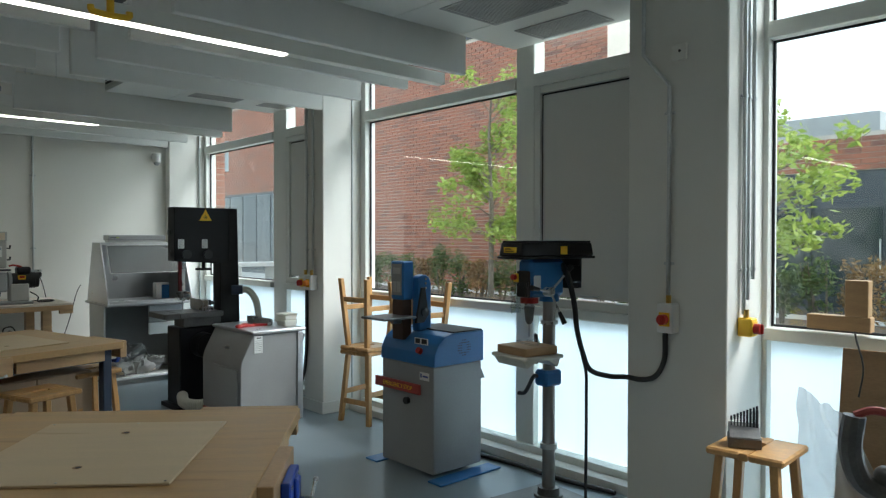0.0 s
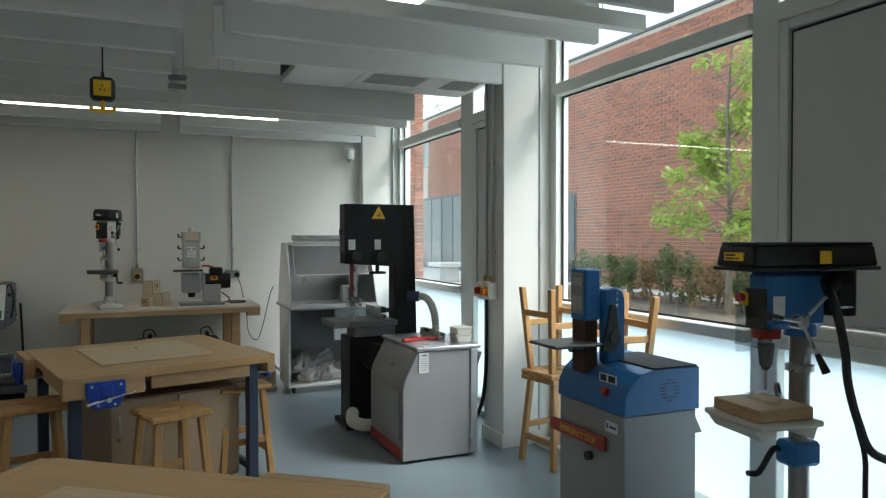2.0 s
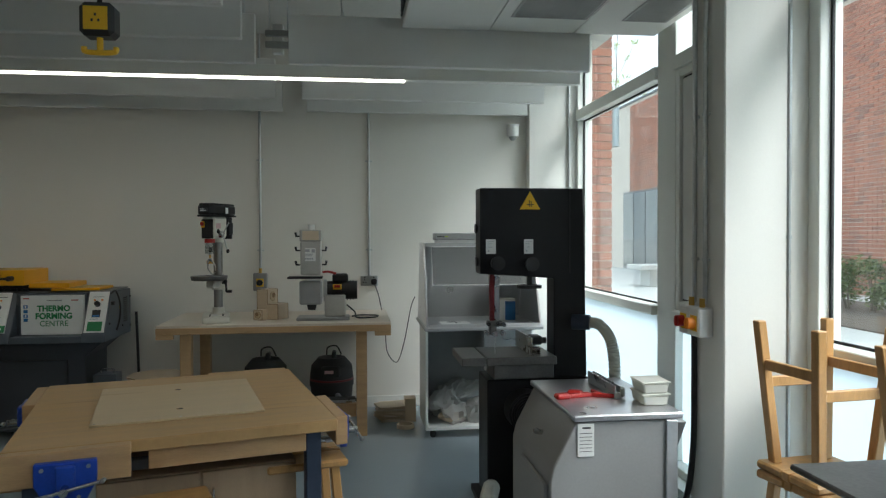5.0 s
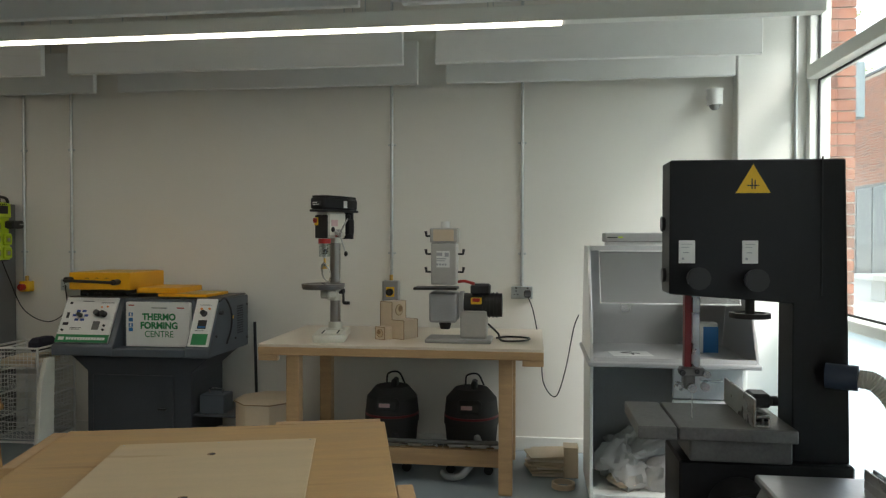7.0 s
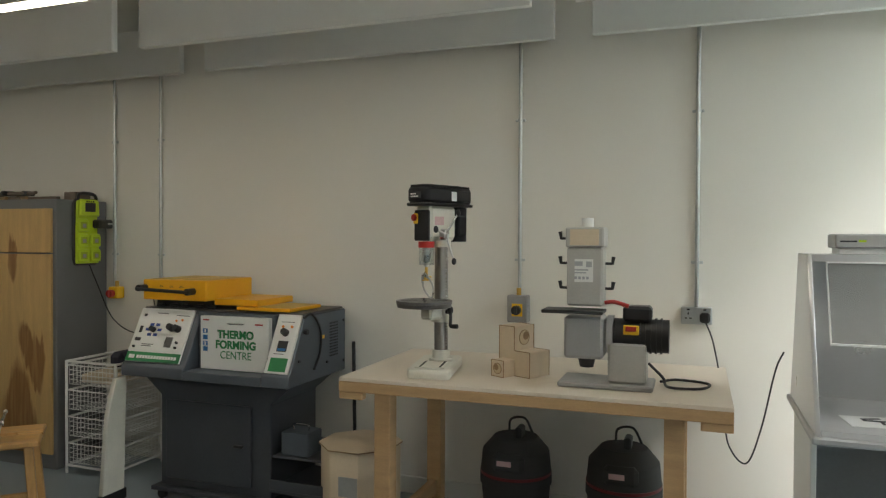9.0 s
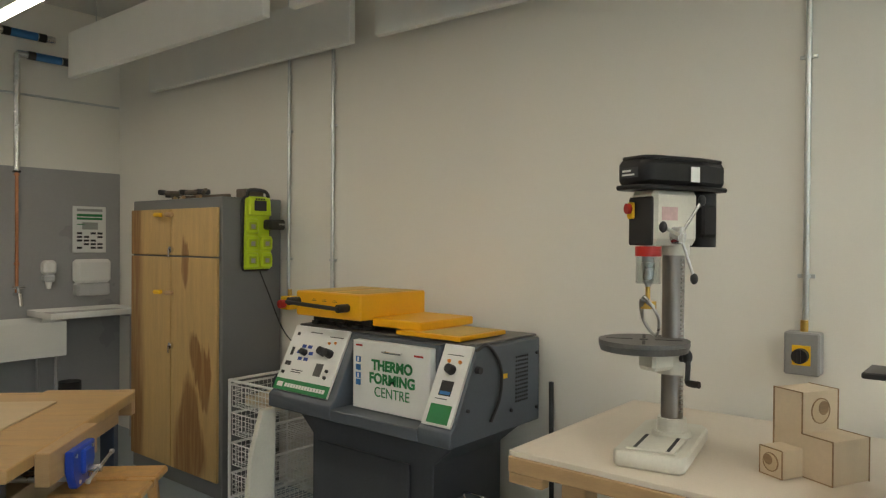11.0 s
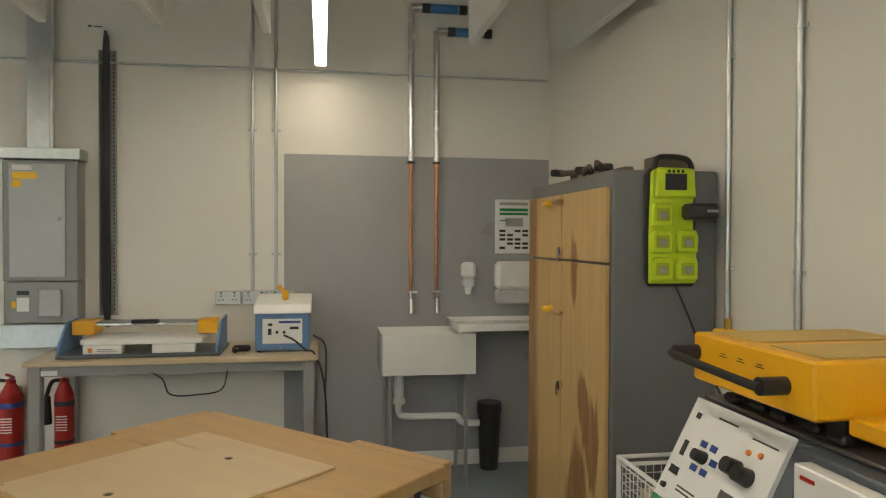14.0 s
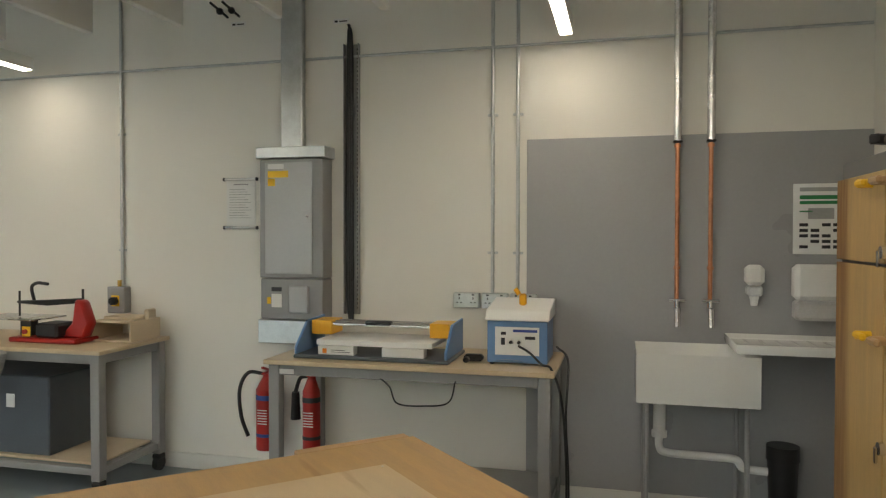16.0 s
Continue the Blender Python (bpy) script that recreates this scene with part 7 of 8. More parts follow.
for i in range(3):
    for j in (-1, 1):
        zc = 0.055 + i * 0.1
        if i == 2 and j == 1:
            continue
        x = j * 0.05
        bm = B(); prism(bm, [(x - 0.042, zc - 0.043), (x + 0.042, zc - 0.043), (x + 0.044, zc + 0.02), (x + 0.034, zc + 0.044), (x - 0.034, zc + 0.044), (x - 0.044, zc + 0.02)], -0.052, -0.0325, "y", 0.006)
        q = part("charging_bay", bm, LIME, Q)
        # flat plate: the recess's shade is put into its darker lime
        quick("bay_recess", q, LIME_D, (x - 0.026, x + 0.026, -0.0535, -0.0522, zc - 0.024, zc + 0.022), bevel=0.001)
        quick("bay_contact", q, GRILLE, (x - 0.014, x + 0.014, -0.058, -0.0536, zc - 0.016, zc + 0.010), bevel=0.002)
        quick("bay_latch", q, LIME, (x - 0.02, x + 0.02, -0.056, -0.0522, zc + 0.026, zc + 0.036), bevel=0.002)
bm = B(); box(bm, (0.085, -0.075, 0.265), (0.12, 0.075, 0.06), 0.012); box(bm, (0.06, -0.045, 0.265), (0.05, 0.03, 0.05), 0.006)
bt = part("battery", bm, BLACK, Q)
quick("battery_label", bt, GRILLE, (0.09, 0.135, -0.1140, -0.1128, 0.262, 0.272), bevel=0)
bm = B(); tube(bm, [(-0.07, -0.02, 0.42), (-0.06, -0.03, 0.465), (0.04, -0.03, 0.465), (0.07, -0.03, 0.44), (0.075, -0.02, 0.41)], 0.011, n=5)
part("carry_handle", bm, BLACK, Q)

# ---- sink wall ----
def hollow(bm, x0, x1, y0, y1, z0, z1, wall, depth):
    """An open tub: a box with its top sunk in, edges rounded."""
    vs = span(bm, x0, x1, y0, y1, z0, z1)
    top = max((f for f in bm.faces), key=lambda f: f.calc_center_median().z)
    bmesh.ops.inset_region(bm, faces=[top], thickness=wall)
    bmesh.ops.translate(bm, vec=(0, 0, -depth), verts=top.verts[:])
    bmesh.ops.bevel(bm, geom=bm.edges[:], offset=0.009, segments=2, affect="EDGES", profile=0.6)


Y = thing("belfast_sink", "deep white glazed butler sink on steel legs", "sink")
bm = B()
hollow(bm, -4.13, -3.72, 7.30, 7.865, 0.678, 0.925, 0.035, 0.18)
part("basin", bm, CERAMIC, Y)
for x in (-3.76, -4.08):
    for y in (7.35, 7.81):
        rod("leg", Y, GREYM, (x, y, 0.0), (x, y, 0.677), 0.012)
bm = B(); cyl(bm, (-3.92, 7.42, 0.50), (-3.92, 7.42, 0.678), 0.03, seg=18); cyl(bm, (-3.92, 7.42, 0.47), (-3.92, 7.42, 0.50), 0.038, seg=18)
tube(bm, [(-3.92, 7.42, 0.5), (-3.92, 7.42, 0.42), (-3.92, 7.46, 0.39), (-3.92, 7.65, 0.385), (-3.92, 7.78, 0.38), (-3.92, 7.82, 0.34), (-3.92, 7.93, 0.33)], 0.02, 10, 6)
part("waste_pipe", bm, WHITEP, Y)
settle(Y, -3.92, 7.58, 0)
A = thing("draining_board", "white ceramic draining board on wall brackets", "draining board")
bm = B()
hollow(bm, -4.13, -3.71, 7.74, 8.40, 0.947, 0.997, 0.025, 0.03)
tr = part("tray", bm, CERAMIC, A)
for k in range(7):
    quick("drain_rib", tr, CERAMIC, (-4.07, -3.77, 7.82 + k * 0.075, 7.835 + k * 0.075, 0.9672, 0.972), bevel=0.002)
for yy in (8.34,):
    quick("bracket_leg", A, GREYM, (-3.76, -3.73, yy - 0.015, yy + 0.015, 0.0, 0.946), bevel=0.003)
    quick("bracket", A, GREYM, (-4.13, -3.73, yy - 0.012, yy + 0.012, 0.925, 0.9455), bevel=0.002)
settle(A, -3.92, 8.07, 0).matrix_basis @= Matrix.Translation((0, 0.012, 0)) @ Matrix.Diagonal((1, 1, 0.987, 1))
for y, wob, zh in ((7.512, 0.0, 1.875), (7.678, 0.01, 1.73)):
    p = thing("water_pipe", "copper water pipe with foil lagging and a bib tap", "pipe", "water pipes", Matrix.Translation((-4.10, y, 1.10)))
    rod("copper_pipe", p, COPPER, (0, 0, 0.0), (0, 0, 0.89), 0.0115)
    bm = B(); tube(bm, [(0, 0, 0.885 + (zh - 0.885) * k / 70) for k in range(71)], 0.021, 10, 0, 0.0015)
    part("foil_lagging", bm, FOIL, p)
    quick("lagging_collar", p, BLACK, (-0.024, 0.024, -0.024, 0.024, 0.875, 0.89), bevel=0.006)
    bm = B(); cyl(bm, (0, 0, zh), (0, 0.42 - wob * 8, zh), 0.026, seg=14)
    part("horizontal_lagging", bm, FOIL, p)
    bm = B(); cyl(bm, (0, 0.10, zh), (0, 0.30, zh), 0.030, seg=14)
    part("blue_tape_band", bm, BLUE, p)
    for yy in (0.07, 0.31):
        bm = B(); cyl(bm, (0, yy, zh), (0, yy + 0.05, zh), 0.031, seg=14)
        part("black_tape_band", bm, BLACK, p)
    bm = B(); cyl(bm, (-0.03, 0, 0.0), (0.06, 0, 0.0), 0.017); cyl(bm, (0.055, 0, 0.008), (0.075, 0, -0.085), 0.016); cyl(bm, (0.03, -0.04, 0.05), (0.03, 0.04, 0.05), 0.010); cyl(bm, (0.03, 0, 0.0), (0.03, 0, 0.05), 0.011)
    part("bib_tap", bm, CHROME, p)
    for z in (0.22, 0.86):
        bm = B(); cyl(bm, (0, 0, z - 0.008), (0, 0, z + 0.008), 0.017); cyl(bm, (-0.038, 0, z), (0, 0, z), 0.007)
        part("pipe_clip", bm, COPPER, p)
P = thing("instruction_sign", "white washing instruction sign with green heading and pictures", "sign", "", Matrix.Translation((-4.137, 8.205, 1.395)) @ TO_E)
quick("board", P, WHITEP, (-0.127, 0.127, -0.008, 0.0, 0.0, 0.36), bevel=0.008)
pl = ((-0.127, -0.008, 0), (1, 0, 0), (0, 0, 1), (0, -1, 0))
bars(P, GREENP, pl, [(0.03, 0.225, 0.28, 0.30), (0.03, 0.225, 0.255, 0.272), (0.03, 0.09, 0.215, 0.222)], "heading")
bars(P, GRILLE, pl, [(0.07, 0.19, 0.18, 0.235), (0.03, 0.225, 0.32, 0.34)], "picture")
bars(P, INK, pl, [(0.03 + 0.052 * i, 0.07 + 0.052 * i, 0.03 + 0.028 * j, 0.046 + 0.028 * j) for i in range(4) for j in range(5) if (i + j) % 4 != 1], "print")
P = thing("paper_towel_dispenser", "white plastic paper towel dispenser with clear lower front", "towel dispenser", "", Matrix.Translation((-4.137, 8.20, 1.065)) @ TO_E)
quick("cover", P, WHITEP, (-0.13, 0.13, -0.11, 0.0, 0.10, 0.28), bevel=0.022)
quick("lower_shell", P, mat("smoky_plastic", (0.48, 0.48, 0.48), 0.3), (-0.125, 0.125, -0.10, 0.0, 0.0, 0.0985), bevel=0.015)
P = thing("soap_dispenser", "white wall soap dispenser", "soap dispenser", "", Matrix.Translation((-4.137, 7.89, 1.13)) @ TO_E)
quick("cover", P, WHITEP, (-0.045, 0.045, -0.09, 0.0, 0.105, 0.21), bevel=0.02)
quick("reservoir", P, mat("clear_soap_bottle", (0.55, 0.57, 0.58), 0.25), (-0.038, 0.038, -0.08, 0.0, 0.05, 0.104), bevel=0.012)
bm = B(); cyl(bm, (0, -0.045, 0.0), (0, -0.045, 0.0495), 0.016, 0.024)
part("nozzle", bm, WHITEP, P)
bm = B(); cyl(bm, (-4.05, 8.025, 0.0), (-4.05, 8.025, 0.36), 0.06, 0.075, 20); cyl(bm, (-4.05, 8.025, 0.36), (-4.05, 8.025, 0.43), 0.08, 0.078, 20)
whole("waste_bin", bm, BLACK, "black plastic waste bin under the drainer", "bin")

# ---- steel benches along the west wall ----
def steel_bench(y0, y1, castors, label):
    b = thing("steel_bench", label, "workbench", "steel benches")
    H = 0.846
    quick("benchtop", b, mat("pale_ply_bench", (0.60, 0.47, 0.31), 0.42, vary=0.07, scale=3, stretch=(1, 6, 1)), (-4.12, -3.49, y0, y1, H - 0.024, H), bevel=0.003)
    z0 = 0.11 if castors else 0.0
    for x in (-4.07, -3.54):
        for y in (y0 + 0.05, y1 - 0.05):
            quick("leg", b, GREYM, (x - 0.03, x + 0.03, y - 0.03, y + 0.03, z0, H - 0.025), bevel=0.004)
            if castors:
                bm = B(); cyl(bm, (x, y - 0.018, 0.045), (x, y + 0.018, 0.045), 0.045, seg=18); box(bm, (x, y, 0.09), (0.06, 0.06, 0.03), 0.006)
                part("castor", bm, RUBBER, b)
    for za, zb in ((H - 0.08, H - 0.025), (0.14, 0.18)):
        for x in (-4.07, -3.54):
            quick("rail", b, GREYM, (x - 0.02, x + 0.02, y0 + 0.081, y1 - 0.081, za, zb))
        for y in (y0 + 0.05, y1 - 0.05):
            quick("end_rail", b, GREYM, (-4.039, -3.571, y - 0.02, y + 0.02, za, zb))
    quick("lower_shelf", b, BIRCH if castors else GREYM, (-4.04, -3.57, y0 + 0.09, y1 - 0.09, 0.181, 0.195), bevel=0.002)
    return settle(b, -3.8, (y0 + y1) / 2, 0)


steel_bench(5.435, 6.93, False, "grey steel-framed bench with pale ply top")
quick("tag", None, PAPER, (-3.509, -3.507, 5.52, 5.60, 0.775, 0.80), bevel=0).name = "asset_tag"
tagged(bpy.data.objects["asset_tag"], "small white tag stuck on the bench rail", "label")
steel_bench(2.85, 4.44, True, "grey steel-framed mobile bench on castors")
bm = B(); span(bm, -4.03, -3.6, 3.25, 4.0, 0.197, 0.66, 0.008)
dx = whole("extractor_box", bm, SLATE, "grey metal extractor box on the lower shelf", "dust extractor")
quick("label", dx, PAPER, (-3.5985, -3.5965, 3.70, 3.76, 0.47, 0.55), bevel=0)

F = thing("strip_heater", "blue strip heater with yellow ends and white front boxes", "strip heater")
quick("tray", F, SLATE, (-3.95, -3.57, 5.50, 6.43, 0.831, 0.85), bevel=0.004)
for y in (5.51, 6.41):
    bm = B(); prism(bm, [(-3.95, 0.851), (-3.58, 0.851), (-3.58, 0.89), (-3.72, 1.02), (-3.95, 1.03)], y - 0.008, y + 0.008, "y", 0.003)
    part("end_plate", bm, BLUE_L, F)
for y0, y1 in ((5.53, 5.66), (6.27, 6.39)):
    quick("yellow_end_block", F, YELLOW, (-3.90, -3.74, y0, y1, 0.94, 1.02), bevel=0.004)
for x, r in ((-3.86, 0.016), (-3.80, 0.016), (-3.76, 0.010)):
    rod("roller_bar", F, CHROME, (x, 5.6, 1.0), (x, 6.33, 1.0), r)
quick("grip", F, BLACK, (-3.79, -3.74, 5.87, 6.03, 1.0, 1.025), bevel=0.008)
quick("deck", F, WHITEP, (-3.93, -3.62, 5.62, 6.32, 0.90, 0.93), bevel=0.004)
for y0, y1 in ((5.64, 5.86), (6.03, 6.28)):
    q = quick("front_box", F, WHITEP, (-3.66, -3.60, y0, y1, 0.851, 0.90), bevel=0.003)
bars(F, ORANGE, ((-3.60, 5.66, 0.86), (0, 1, 0), (0, 0, 1), (1, 0, 0)), [(0.01, 0.035, 0.0, 0.025)], "switch")
bars(F, INK, ((-3.60, 5.66, 0.86), (0, 1, 0), (0, 0, 1), (1, 0, 0)), [(0.06, 0.15, 0.016, 0.019), (0.06, 0.18, 0.006, 0.009)], "print")
settle(F, -3.76, 5.96, 0.83).matrix_basis = Matrix.Translation((-3.76, 5.98, 0.847)) @ Matrix.Diagonal((1, 0.9, 0.95, 1))

U = thing("power_unit", "blue and white bench power unit with front sockets", "power supply")
quick("case", U, BLUE_L, (-3.95, -3.66, 6.58, 6.88, 0.84, 1.05), bevel=0.004)
bm = B(); prism(bm, [(-3.97, 1.051), (-3.64, 1.051), (-3.68, 1.10), (-3.97, 1.14)], 6.57, 6.89, "y", 0.004)
part("lid", bm, WHITEP, U)
fp = quick("front_plate", U, PAPER, (-3.6595, -3.6565, 6.62, 6.84, 0.88, 1.02), bevel=0.001)
pl = ((-3.6565, 6.62, 0.88), (0, 1, 0), (0, 0, 1), (1, 0, 0))
bars(fp, BLUEP, pl, [(0.09, 0.21, 0.115, 0.128)], "heading")
bars(fp, INK, pl, [(0.03, 0.055, 0.10, 0.115), (0.03, 0.05, 0.05, 0.085), (0.15, 0.2, 0.08, 0.095)], "switch")
bm = B(); cyl(bm, (-3.657, 6.70, 0.945), (-3.645, 6.70, 0.945), 0.008); cyl(bm, (-3.657, 6.74, 0.945), (-3.64, 6.74, 0.945), 0.008)
part("jack", bm, BLACK, fp)
for y in (6.60, 6.86):
    for x in (-3.93, -3.68):
        rod("foot", U, RUBBER, (x, y, 0.831), (x, y, 0.8395), 0.012)
settle(U, -3.8, 6.73, 0.83).location.z += 0.016
bm = B(); box(bm, (-3.80, 6.74, 1.145), (0.04, 0.035, 0.06), 0.008); cyl(bm, (-3.80, 6.72, 1.17), (-3.80, 6.70, 1.2), 0.012)
whole("wire_tool_holder", bm, YELLOW, "small yellow holder standing on the power unit", "tool").location.z += 0.016
cable([(-3.64, 6.74, 0.945), (-3.60, 6.80, 0.92), (-3.58, 6.86, 0.87), (-3.56, 6.91, 0.85), (-3.54, 6.96, 0.7), (-3.56, 6.98, 0.4), (-3.6, 6.98, 0.05), (-3.65, 6.99, 0.012)], 0.006, "black lead hanging over the bench end")
cable([(-3.95, 6.90, 0.9), (-3.80, 6.97, 0.85), (-3.66, 6.97, 0.6), (-3.70, 6.98, 0.3), (-3.75, 6.98, 0.012)], 0.006, "black lead hanging behind the bench end")
cable([(-3.53, 6.05, 0.78), (-3.50, 6.12, 0.74), (-3.5, 6.16, 0.66), (-3.5, 6.3, 0.655), (-3.5, 6.42, 0.68), (-3.52, 6.45, 0.78)], 0.004, "thin black lead looping under the bench edge")
bm = B(); box(bm, (-3.72, 6.50, 0.85), (0.05, 0.10, 0.035), 0.012); box(bm, (-3.68, 6.47, 0.845), (0.06, 0.03, 0.025), 0.008)
whole("hot_wire_tool", bm, BLACK, "black hand tool lying on the bench", "hand tool").location.z += 0.016
bm = B(); tube(bm, [(-3.62, 6.62, 0.845), (-3.60, 6.66, 0.86), (-3.60, 6.74, 0.86), (-3.62, 6.78, 0.845)], 0.006, n=5)
whole("safety_glasses", bm, CLEARP, "clear safety glasses on the bench", "safety glasses").location.z += 0.016

# distribution board, trunking, cable tray, notice
V = thing("distribution_board", "grey metal distribution board with warning labels", "fuse board")
quick("main_door", V, GREYM, (-4.148, -3.99, 5.06, 5.49, 1.235, 1.94), bevel=0.006)
quick("door_leaf", V, SILVERM, (-3.9895, -3.983, 5.10, 5.42, 1.26, 1.92), bevel=0.002)
quick("top_cap", V, GALV, (-4.148, -3.975, 5.04, 5.51, 1.945, 2.01), bevel=0.004)
quick("meter_box", V, GREYM, (-4.148, -3.99, 5.065, 5.49, 0.99, 1.23), bevel=0.006)
mb = quick("meter_cover", V, SILVERM, (-3.989, -3.96, 5.27, 5.40, 1.03, 1.19), bevel=0.006)
quick("bottom_cap", V, GALV, (-4.148, -3.98, 5.05, 5.48, 0.845, 0.985), bevel=0.004)
pl = ((-3.983, 5.12, 1.76), (0, 1, 0), (0, 0, 1), (1, 0, 0))
bars(V, PAPER, pl, [(0.0, 0.11, 0.12, 0.15)], "label")
bars(V, SIGNY, pl, [(0.0, 0.14, 0.07, 0.11), (0.0, 0.05, 0.02, 0.065)], "warning_label")
pl = ((-3.99, 5.10, 1.0), (0, 1, 0), (0, 0, 1), (1, 0, 0))
bars(V, PAPER, pl, [(0.04, 0.11, 0.06, 0.14)], "label")
bars(V, SIGNY, pl, [(0.01, 0.035, 0.08, 0.12)], "warning_label")
bars(V, INK, pl, [(0.04, 0.11, 0.155, 0.18)], "display")
bm = B(); cyl(bm, (-3.983, 5.39, 1.6), (-3.977, 5.39, 1.6), 0.008)
part("lock", bm, CHROME, V)
settle(V, -4.07, 5.27, 0.845).matrix_basis @= Matrix.Translation((-0.02, 0.06, 0)) @ Matrix.Diagonal((0.9, 0.945, 1, 1))
bm = B(); span(bm, -4.148, -4.07, 5.245, 5.37, 2.011, ZC - 0.004, 0.003); cyl(bm, (-4.06, 5.385, 2.011), (-4.06, 5.385, ZC - 0.004), 0.011)
whole("cable_trunking", bm, GALV, "grey galvanised trunking rising from the distribution board", "trunking")
X = thing("cable_tray", "vertical perforated cable tray with black cables", "cable tray")
bm = B(); prism(bm, [(-4.148, 5.64), (-4.148, 5.735), (-4.115, 5.735), (-4.115, 5.731), (-4.144, 5.731), (-4.144, 5.644), (-4.115, 5.644), (-4.115, 5.64)], 1.02, 2.62, "z")
part("tray", bm, GREYM, X)
bm = B()
for k in range(60):
    span(bm, -4.1435, -4.1425, 5.716, 5.726, 1.05 + k * 0.026, 1.064 + k * 0.026)
part("slots", bm, GASKET, X)
for k in range(4):
    bm = B(); tube(bm, [(-4.125, 5.68 + 0.004 * k, 0.95), (-4.125, 5.66 + 0.012 * k, 1.2), (-4.125, 5.66 + 0.011 * k, 2.0), (-4.12, 5.67 + 0.008 * k, 2.62), (-4.09 + 0.006 * k, 5.69, 2.72)], 0.0075, 8, 5)
    part("black_cable", bm, BLACK, X)
settle(X, -4.13, 5.7, 0.95).location.y -= 0.014
P = thing("wall_notice", "clear-framed paper notice with dark top and bottom rails", "notice", "", Matrix.Translation((-4.149, 4.935, 1.535)) @ TO_E)
quick("sheet", P, PAPER, (-0.10, 0.10, -0.006, 0.0, 0.01, 0.30), bevel=0.001)
bars(P, GRILLE, ((-0.10, -0.006, 0), (1, 0, 0), (0, 0, 1), (0, -1, 0)), [(0.05, 0.15, 0.265, 0.272)] + [(0.02, 0.17 - 0.02 * (k % 3), 0.06 + k * 0.016, 0.063 + k * 0.016) for k in range(12)], "print")
for z in (0.0, 0.30):
    bm = B(); cyl(bm, (-0.112, -0.012, z), (0.112, -0.012, z), 0.009, seg=10)
    part("rail", bm, STEEL, P)
    for x in (-0.112, 0.112):
        bm = B(); box(bm, (x, -0.012, z), (0.014, 0.022, 0.022), 0.004)
        part("rail_end", bm, BLACK, P)
for y, z in ((5.60, 2.75), (4.92, 2.78)):
    bm = B(); span(bm, -4.149, -4.146, y - 0.05, y + 0.05, z, z + 0.03)
    lb = whole("pipe_label", bm, PAPER, "small white label stuck high on the wall", "label")
    bars(lb, INK, ((-4.146, y - 0.05, z), (0, 1, 0), (0, 0, 1), (1, 0, 0)), [(0.01, 0.03, 0.008, 0.02), (0.04, 0.09, 0.01, 0.017)])
bm = B()
for dy in (-0.05, 0.03):
    cyl(bm, (-4.14, 4.9 + dy, 2.84), (-3.95, 4.9 + dy, 2.87), 0.008); ball(bm, (-4.05, 4.9 + dy, 2.85), 0.022)
whole("ceiling_pipe_stub", bm, BLACK, "pair of black pipe fittings high on the wall", "pipe fitting")

# extinguishers
for y, hose, lab in ((5.165, True, "red water fire extinguisher with black hose hung on the wall"), (5.455, False, "red carbon dioxide fire extinguisher with black horn")):
    f = thing("fire_extinguisher", lab, "fire extinguisher", "fire extinguishers", Matrix.Translation((-4.04, y, 0.205)))
    r = 0.066 if hose else 0.054
    bm = B(); cyl(bm, (0, 0, 0.0), (0, 0, 0.36), r, seg=24); cyl(bm, (0, 0, 0.36), (0, 0, 0.43), r, 0.028, 24); cyl(bm, (0, 0, 0.43), (0, 0, 0.455), 0.026)
    part("cylinder", bm, RED, f)
    for z0, z1 in ((0.29, 0.34), (0.07, 0.11)):
        bm = B(); disc_cut(bm, (0, 0, (z0 + z1) / 2), r + 0.0012, r, z1 - z0 - 0.02, seg=28)
        part("label_band", bm, BLUEP if hose else INK, f)
    bm = B()
    for k in range(6):
        span(bm, r - 0.004, r + 0.002, -0.03, 0.03, 0.16 + k * 0.016, 0.165 + k * 0.016)
    part("print", bm, PAPER, f)
    bm = B(); box(bm, (0.01, 0, 0.48), (0.10, 0.022, 0.014), 0.004, Matrix.Rotation(-0.35, 4, "Y")); box(bm, (0.015, 0, 0.46), (0.08, 0.02, 0.012), 0.003)
    part("lever", bm, RED, f)
    bm = B()
    if hose:
        tube(bm, [(0.02, -0.02, 0.455), (0.05, -0.10, 0.46), (0.06, -0.15, 0.36), (0.06, -0.14, 0.20), (0.05, -0.10, 0.08)], 0.011, n=6)
    else:
        tube(bm, [(0.01, -0.02, 0.45), (0.03, -0.06, 0.44), (0.04, -0.085, 0.36)], 0.012, n=4); cyl(bm, (0.04, -0.085, 0.20), (0.04, -0.085, 0.36), 0.03, 0.022)
    part("hose", bm, BLACK, f)
    quick("wall_bracket", f, STEEL, (-0.108, -r + 0.004, -0.02, 0.02, 0.30, 0.40), bevel=0.002)

# scroll saw and odds on the mobile bench
J = thing("scroll_saw", "red scroll saw with steel table and black arm", "scroll saw", "", Matrix.Translation((-3.75, 3.86, 0.846)))
quick("base", J, RED, (-0.10, 0.10, -0.20, 0.28, 0.001, 0.03), bevel=0.008)
bm = B(); prism(bm, [(0.10, 0.03), (0.28, 0.03), (0.32, 0.12), (0.27, 0.25), (0.22, 0.26), (0.20, 0.12)], -0.04, 0.04, "x", 0.012)
part("frame", bm, RED, J)
bm = B(); prism(bm, [(-0.22, 0.225), (0.0, 0.215), (0.24, 0.235), (0.24, 0.265), (0.0, 0.25), (-0.22, 0.24)], -0.015, 0.015, "x", 0.005)
part("upper_arm", bm, BLACK, J)
quick("work_table", J, STEEL, (-0.13, 0.13, -0.42, 0.02, 0.135, 0.145), bevel=0.004)
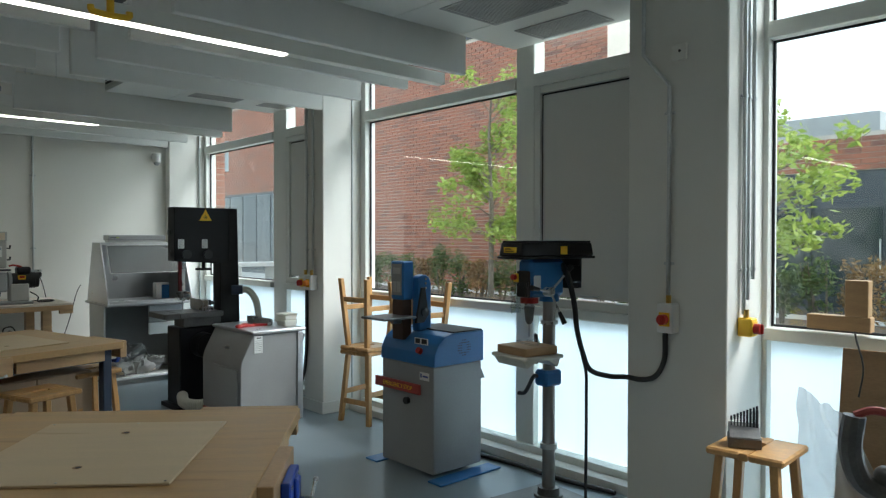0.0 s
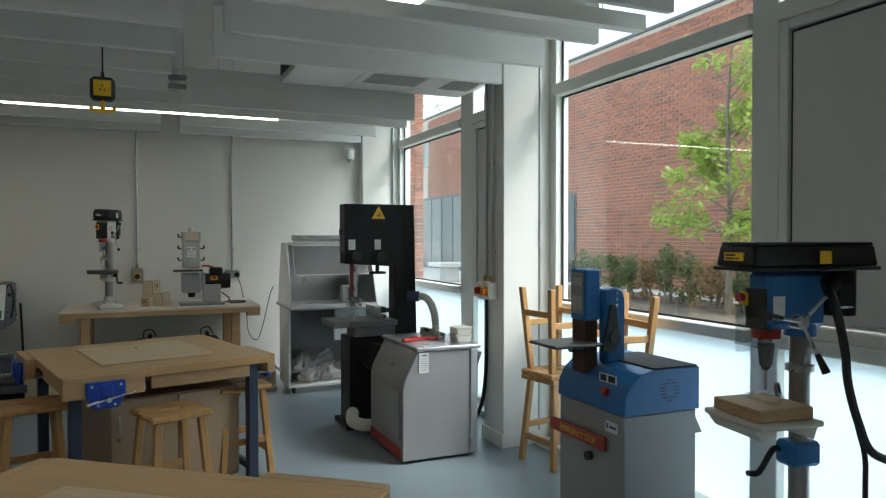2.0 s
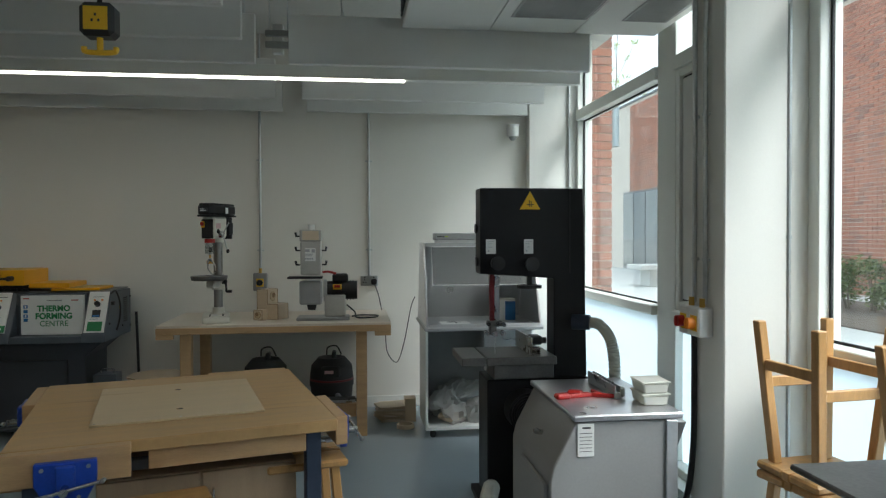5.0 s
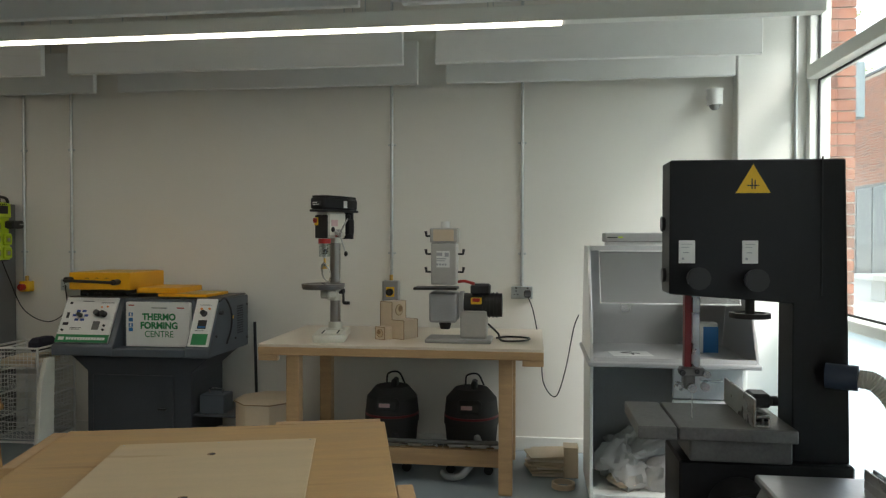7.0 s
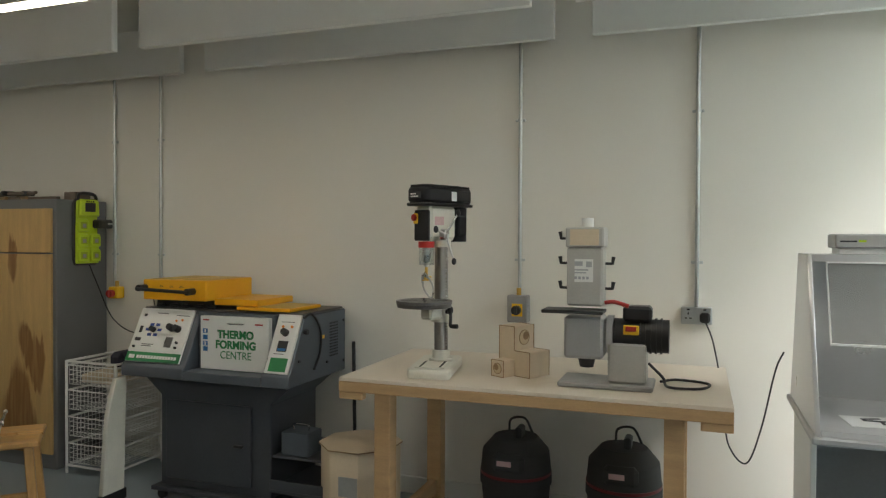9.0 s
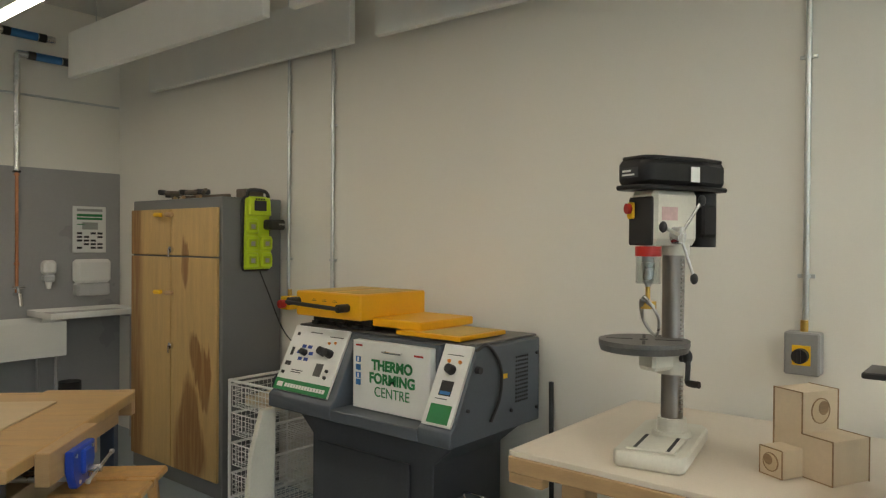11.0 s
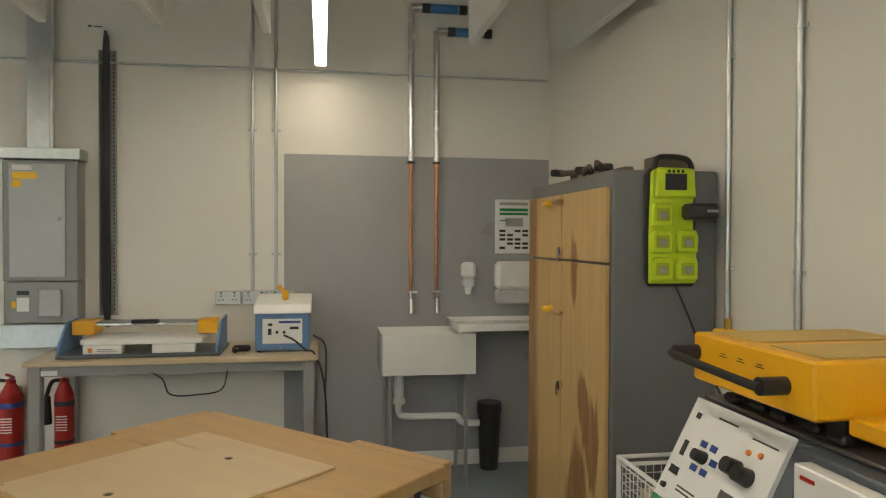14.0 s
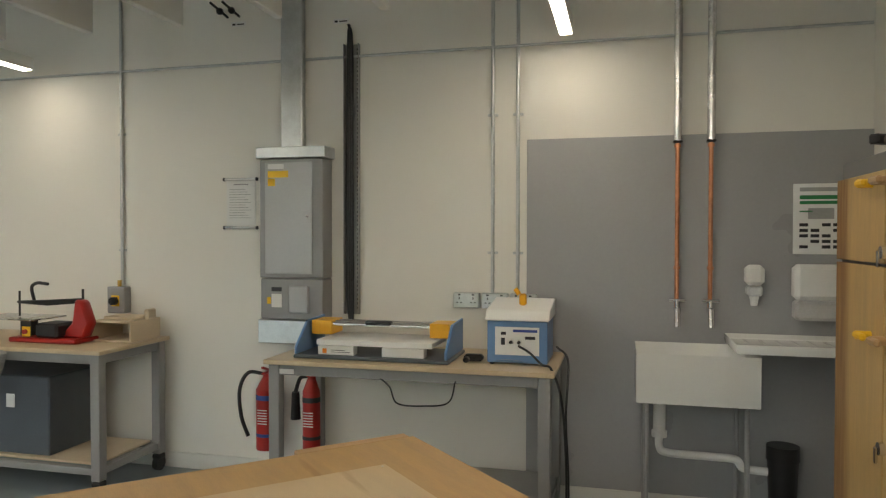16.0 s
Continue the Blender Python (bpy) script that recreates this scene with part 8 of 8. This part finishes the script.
quick("table_rim", J, RED, (-0.132, 0.132, -0.425, -0.4205, 0.125, 0.145), bevel=0.001)
quick("motor", J, BLACK, (-0.06, 0.11, 0.0, 0.16, 0.035, 0.12), bevel=0.015)
sw = quick("switch", J, SIGNY, (0.111, 0.118, -0.08, -0.02, 0.04, 0.10), bevel=0.004)
bm = B(); cyl(bm, (0.118, -0.05, 0.07), (0.132, -0.05, 0.07), 0.014)
part("stop_button", bm, RED, sw)
bm = B(); cyl(bm, (0, -0.21, 0.145), (0, -0.21, 0.30), 0.006); tube(bm, [(0.0, -0.1, 0.24), (0.0, -0.12, 0.32), (0, -0.08, 0.35), (0, 0.0, 0.345)], 0.010, n=5); cyl(bm, (0, 0.25, 0.26), (0, 0.25, 0.32), 0.007)
part("blower_and_clamp", bm, BLACK, J)
quick("support", J, BLACK, (-0.03, 0.03, -0.18, -0.10, 0.031, 0.134), bevel=0.004)
bm = B(); tube(bm, [(0.30, -0.05, -0.02), (0.31, -0.10, -0.16), (0.31, -0.25, -0.22), (0.31, -0.38, -0.12), (0.28, -0.42, -0.06)], 0.036, 12, 16, 0.004)
part("dust_hose", bm, HOSE_G, J)
bm = B()
for q in ((-4.08, -3.80, 4.12, 4.132), (-4.08, -3.80, 4.388, 4.40)):
    span(bm, *q, 0.831, 0.955, 0.002)
span(bm, -4.08, -3.80, 4.133, 4.387, 0.831, 0.842, 0.002); span(bm, -4.08, -3.80, 4.133, 4.387, 0.944, 0.955, 0.002); span(bm, -4.08, -4.068, 4.133, 4.387, 0.843, 0.943)
whole("plywood_sleeve", bm, BIRCH, "open-ended pale plywood box on the mobile bench", "wooden box").location.z += 0.016
bm = B(); box(bm, (-3.95, 4.26, 0.965), (0.16, 0.22, 0.018), 0.006); box(bm, (-3.98, 4.40, 0.985), (0.08, 0.03, 0.06), 0.006)
whole("paper_bag", bm, BIRCH, "folded pale paper bag on the plywood box", "paper bag").location.z += 0.016

# ---- by the near window ----
I = thing("drill_bit_stand", "grey metal stand full of black drill bits", "drill bit set", "", pose(3.08, 1.35, 0.5855, 0, 0, -62) @ Matrix.Diagonal((0.8, 0.8, 0.9, 1)))
quick("tray", I, CAST, (-0.085, 0.085, -0.07, 0.07, 0.0, 0.05), bevel=0.004)
bm = B(); prism(bm, [(-0.07, 0.051), (0.07, 0.051), (0.07, 0.10), (-0.02, 0.075)], -0.08, 0.08, "x", 0.003)
part("rack", bm, CAST, I)
for k in range(9):
    bm = B(); x = -0.065 + k * 0.0165; cyl(bm, (x, 0.03, 0.07), (x, 0.035, 0.115 + 0.007 * k), 0.003 + 0.0006 * k, seg=8); cyl(bm, (x, 0.035, 0.115 + 0.007 * k), (x, 0.036, 0.135 + 0.007 * k), 0.006, seg=8)
    part("drill_bit", bm, BLACK, I)
bm = B(); box(bm, (0, 0, 0), (0.02, 0.62, 1.0), 0.003)
whole("plywood_sheet", bm, mat("figured_plywood", (0.36, 0.23, 0.12), 0.55, vary=0.25, scale=2.2, fine=50, stretch=(1, 1, 4)), "large brown plywood sheet leaning by the window", "plywood sheet", m=pose(3.50, 0.80, 0.502, 0, 8, 0))
for y, z0, h, w in ((1.16, 1.066, 0.07, 0.28), (1.08, 1.137, 0.17, 0.10), (0.78, 1.066, 0.09, 0.2)):
    bm = B(); span(bm, 3.64, 3.70, y - w / 2, y + w / 2, z0, z0 + h, 0.003)
    whole("timber_block", bm, BEECH_E, "pale brown timber block on the window sill", "timber block", "sill blocks")
M = thing("folding_vice_arm", "dark grey workshop stand with curved lever", "machine", "", pose(2.62, 0.55, 0, 0, 0, 30))
bm = B(); box(bm, (0, 0, 0.03), (0.36, 0.36, 0.06), 0.01); cyl(bm, (0, 0, 0.06), (0, 0, 0.62), 0.04)
part("pedestal", bm, CAST, M)
bm = B(); box(bm, (0, 0, 0.66), (0.34, 0.20, 0.09), 0.03); tube(bm, [(0.0, 0.12, 0.68), (0.0, 0.19, 0.72), (0.0, 0.22, 0.82), (0.0, 0.21, 0.93)], 0.035, 10, 6); ball(bm, (0.0, 0.12, 0.74), 0.035)
part("body", bm, CAST, M)
bm = B(); tube(bm, [(0.0, 0.21, 0.93), (0.0, 0.15, 0.95), (0.0, 0.05, 0.93), (0.0, -0.03, 0.935)], 0.014, 8, 6)
part("lever", bm, REDD, M)
bm = B()
g = bmesh.ops.create_grid(bm, x_segments=24, y_segments=24, size=0.5)
for v in g["verts"]:
    a, b = v.co.x + 0.5, v.co.y + 0.5
    v.co = Vector((3.34 + 0.05 * noise.noise(Vector((a * 5, b * 5, 0))) + 0.05 * a, 1.22 - 0.5 * a * (0.4 + 0.6 * (1 - b)), 0.03 + 0.80 * b * (1 - 0.15 * a) + 0.03 * noise.noise(Vector((a * 6, b * 6, 3)))))
whole("polythene_bag", bm, BAG, "large crumpled clear polythene sack hanging by the window", "plastic bag")
cable([(3.36, 0.98, 0.82), (3.35, 0.96, 0.95), (3.36, 0.99, 1.06), (3.37, 1.0, 1.10)], 0.004, "thin dark wire sticking up from the sack")
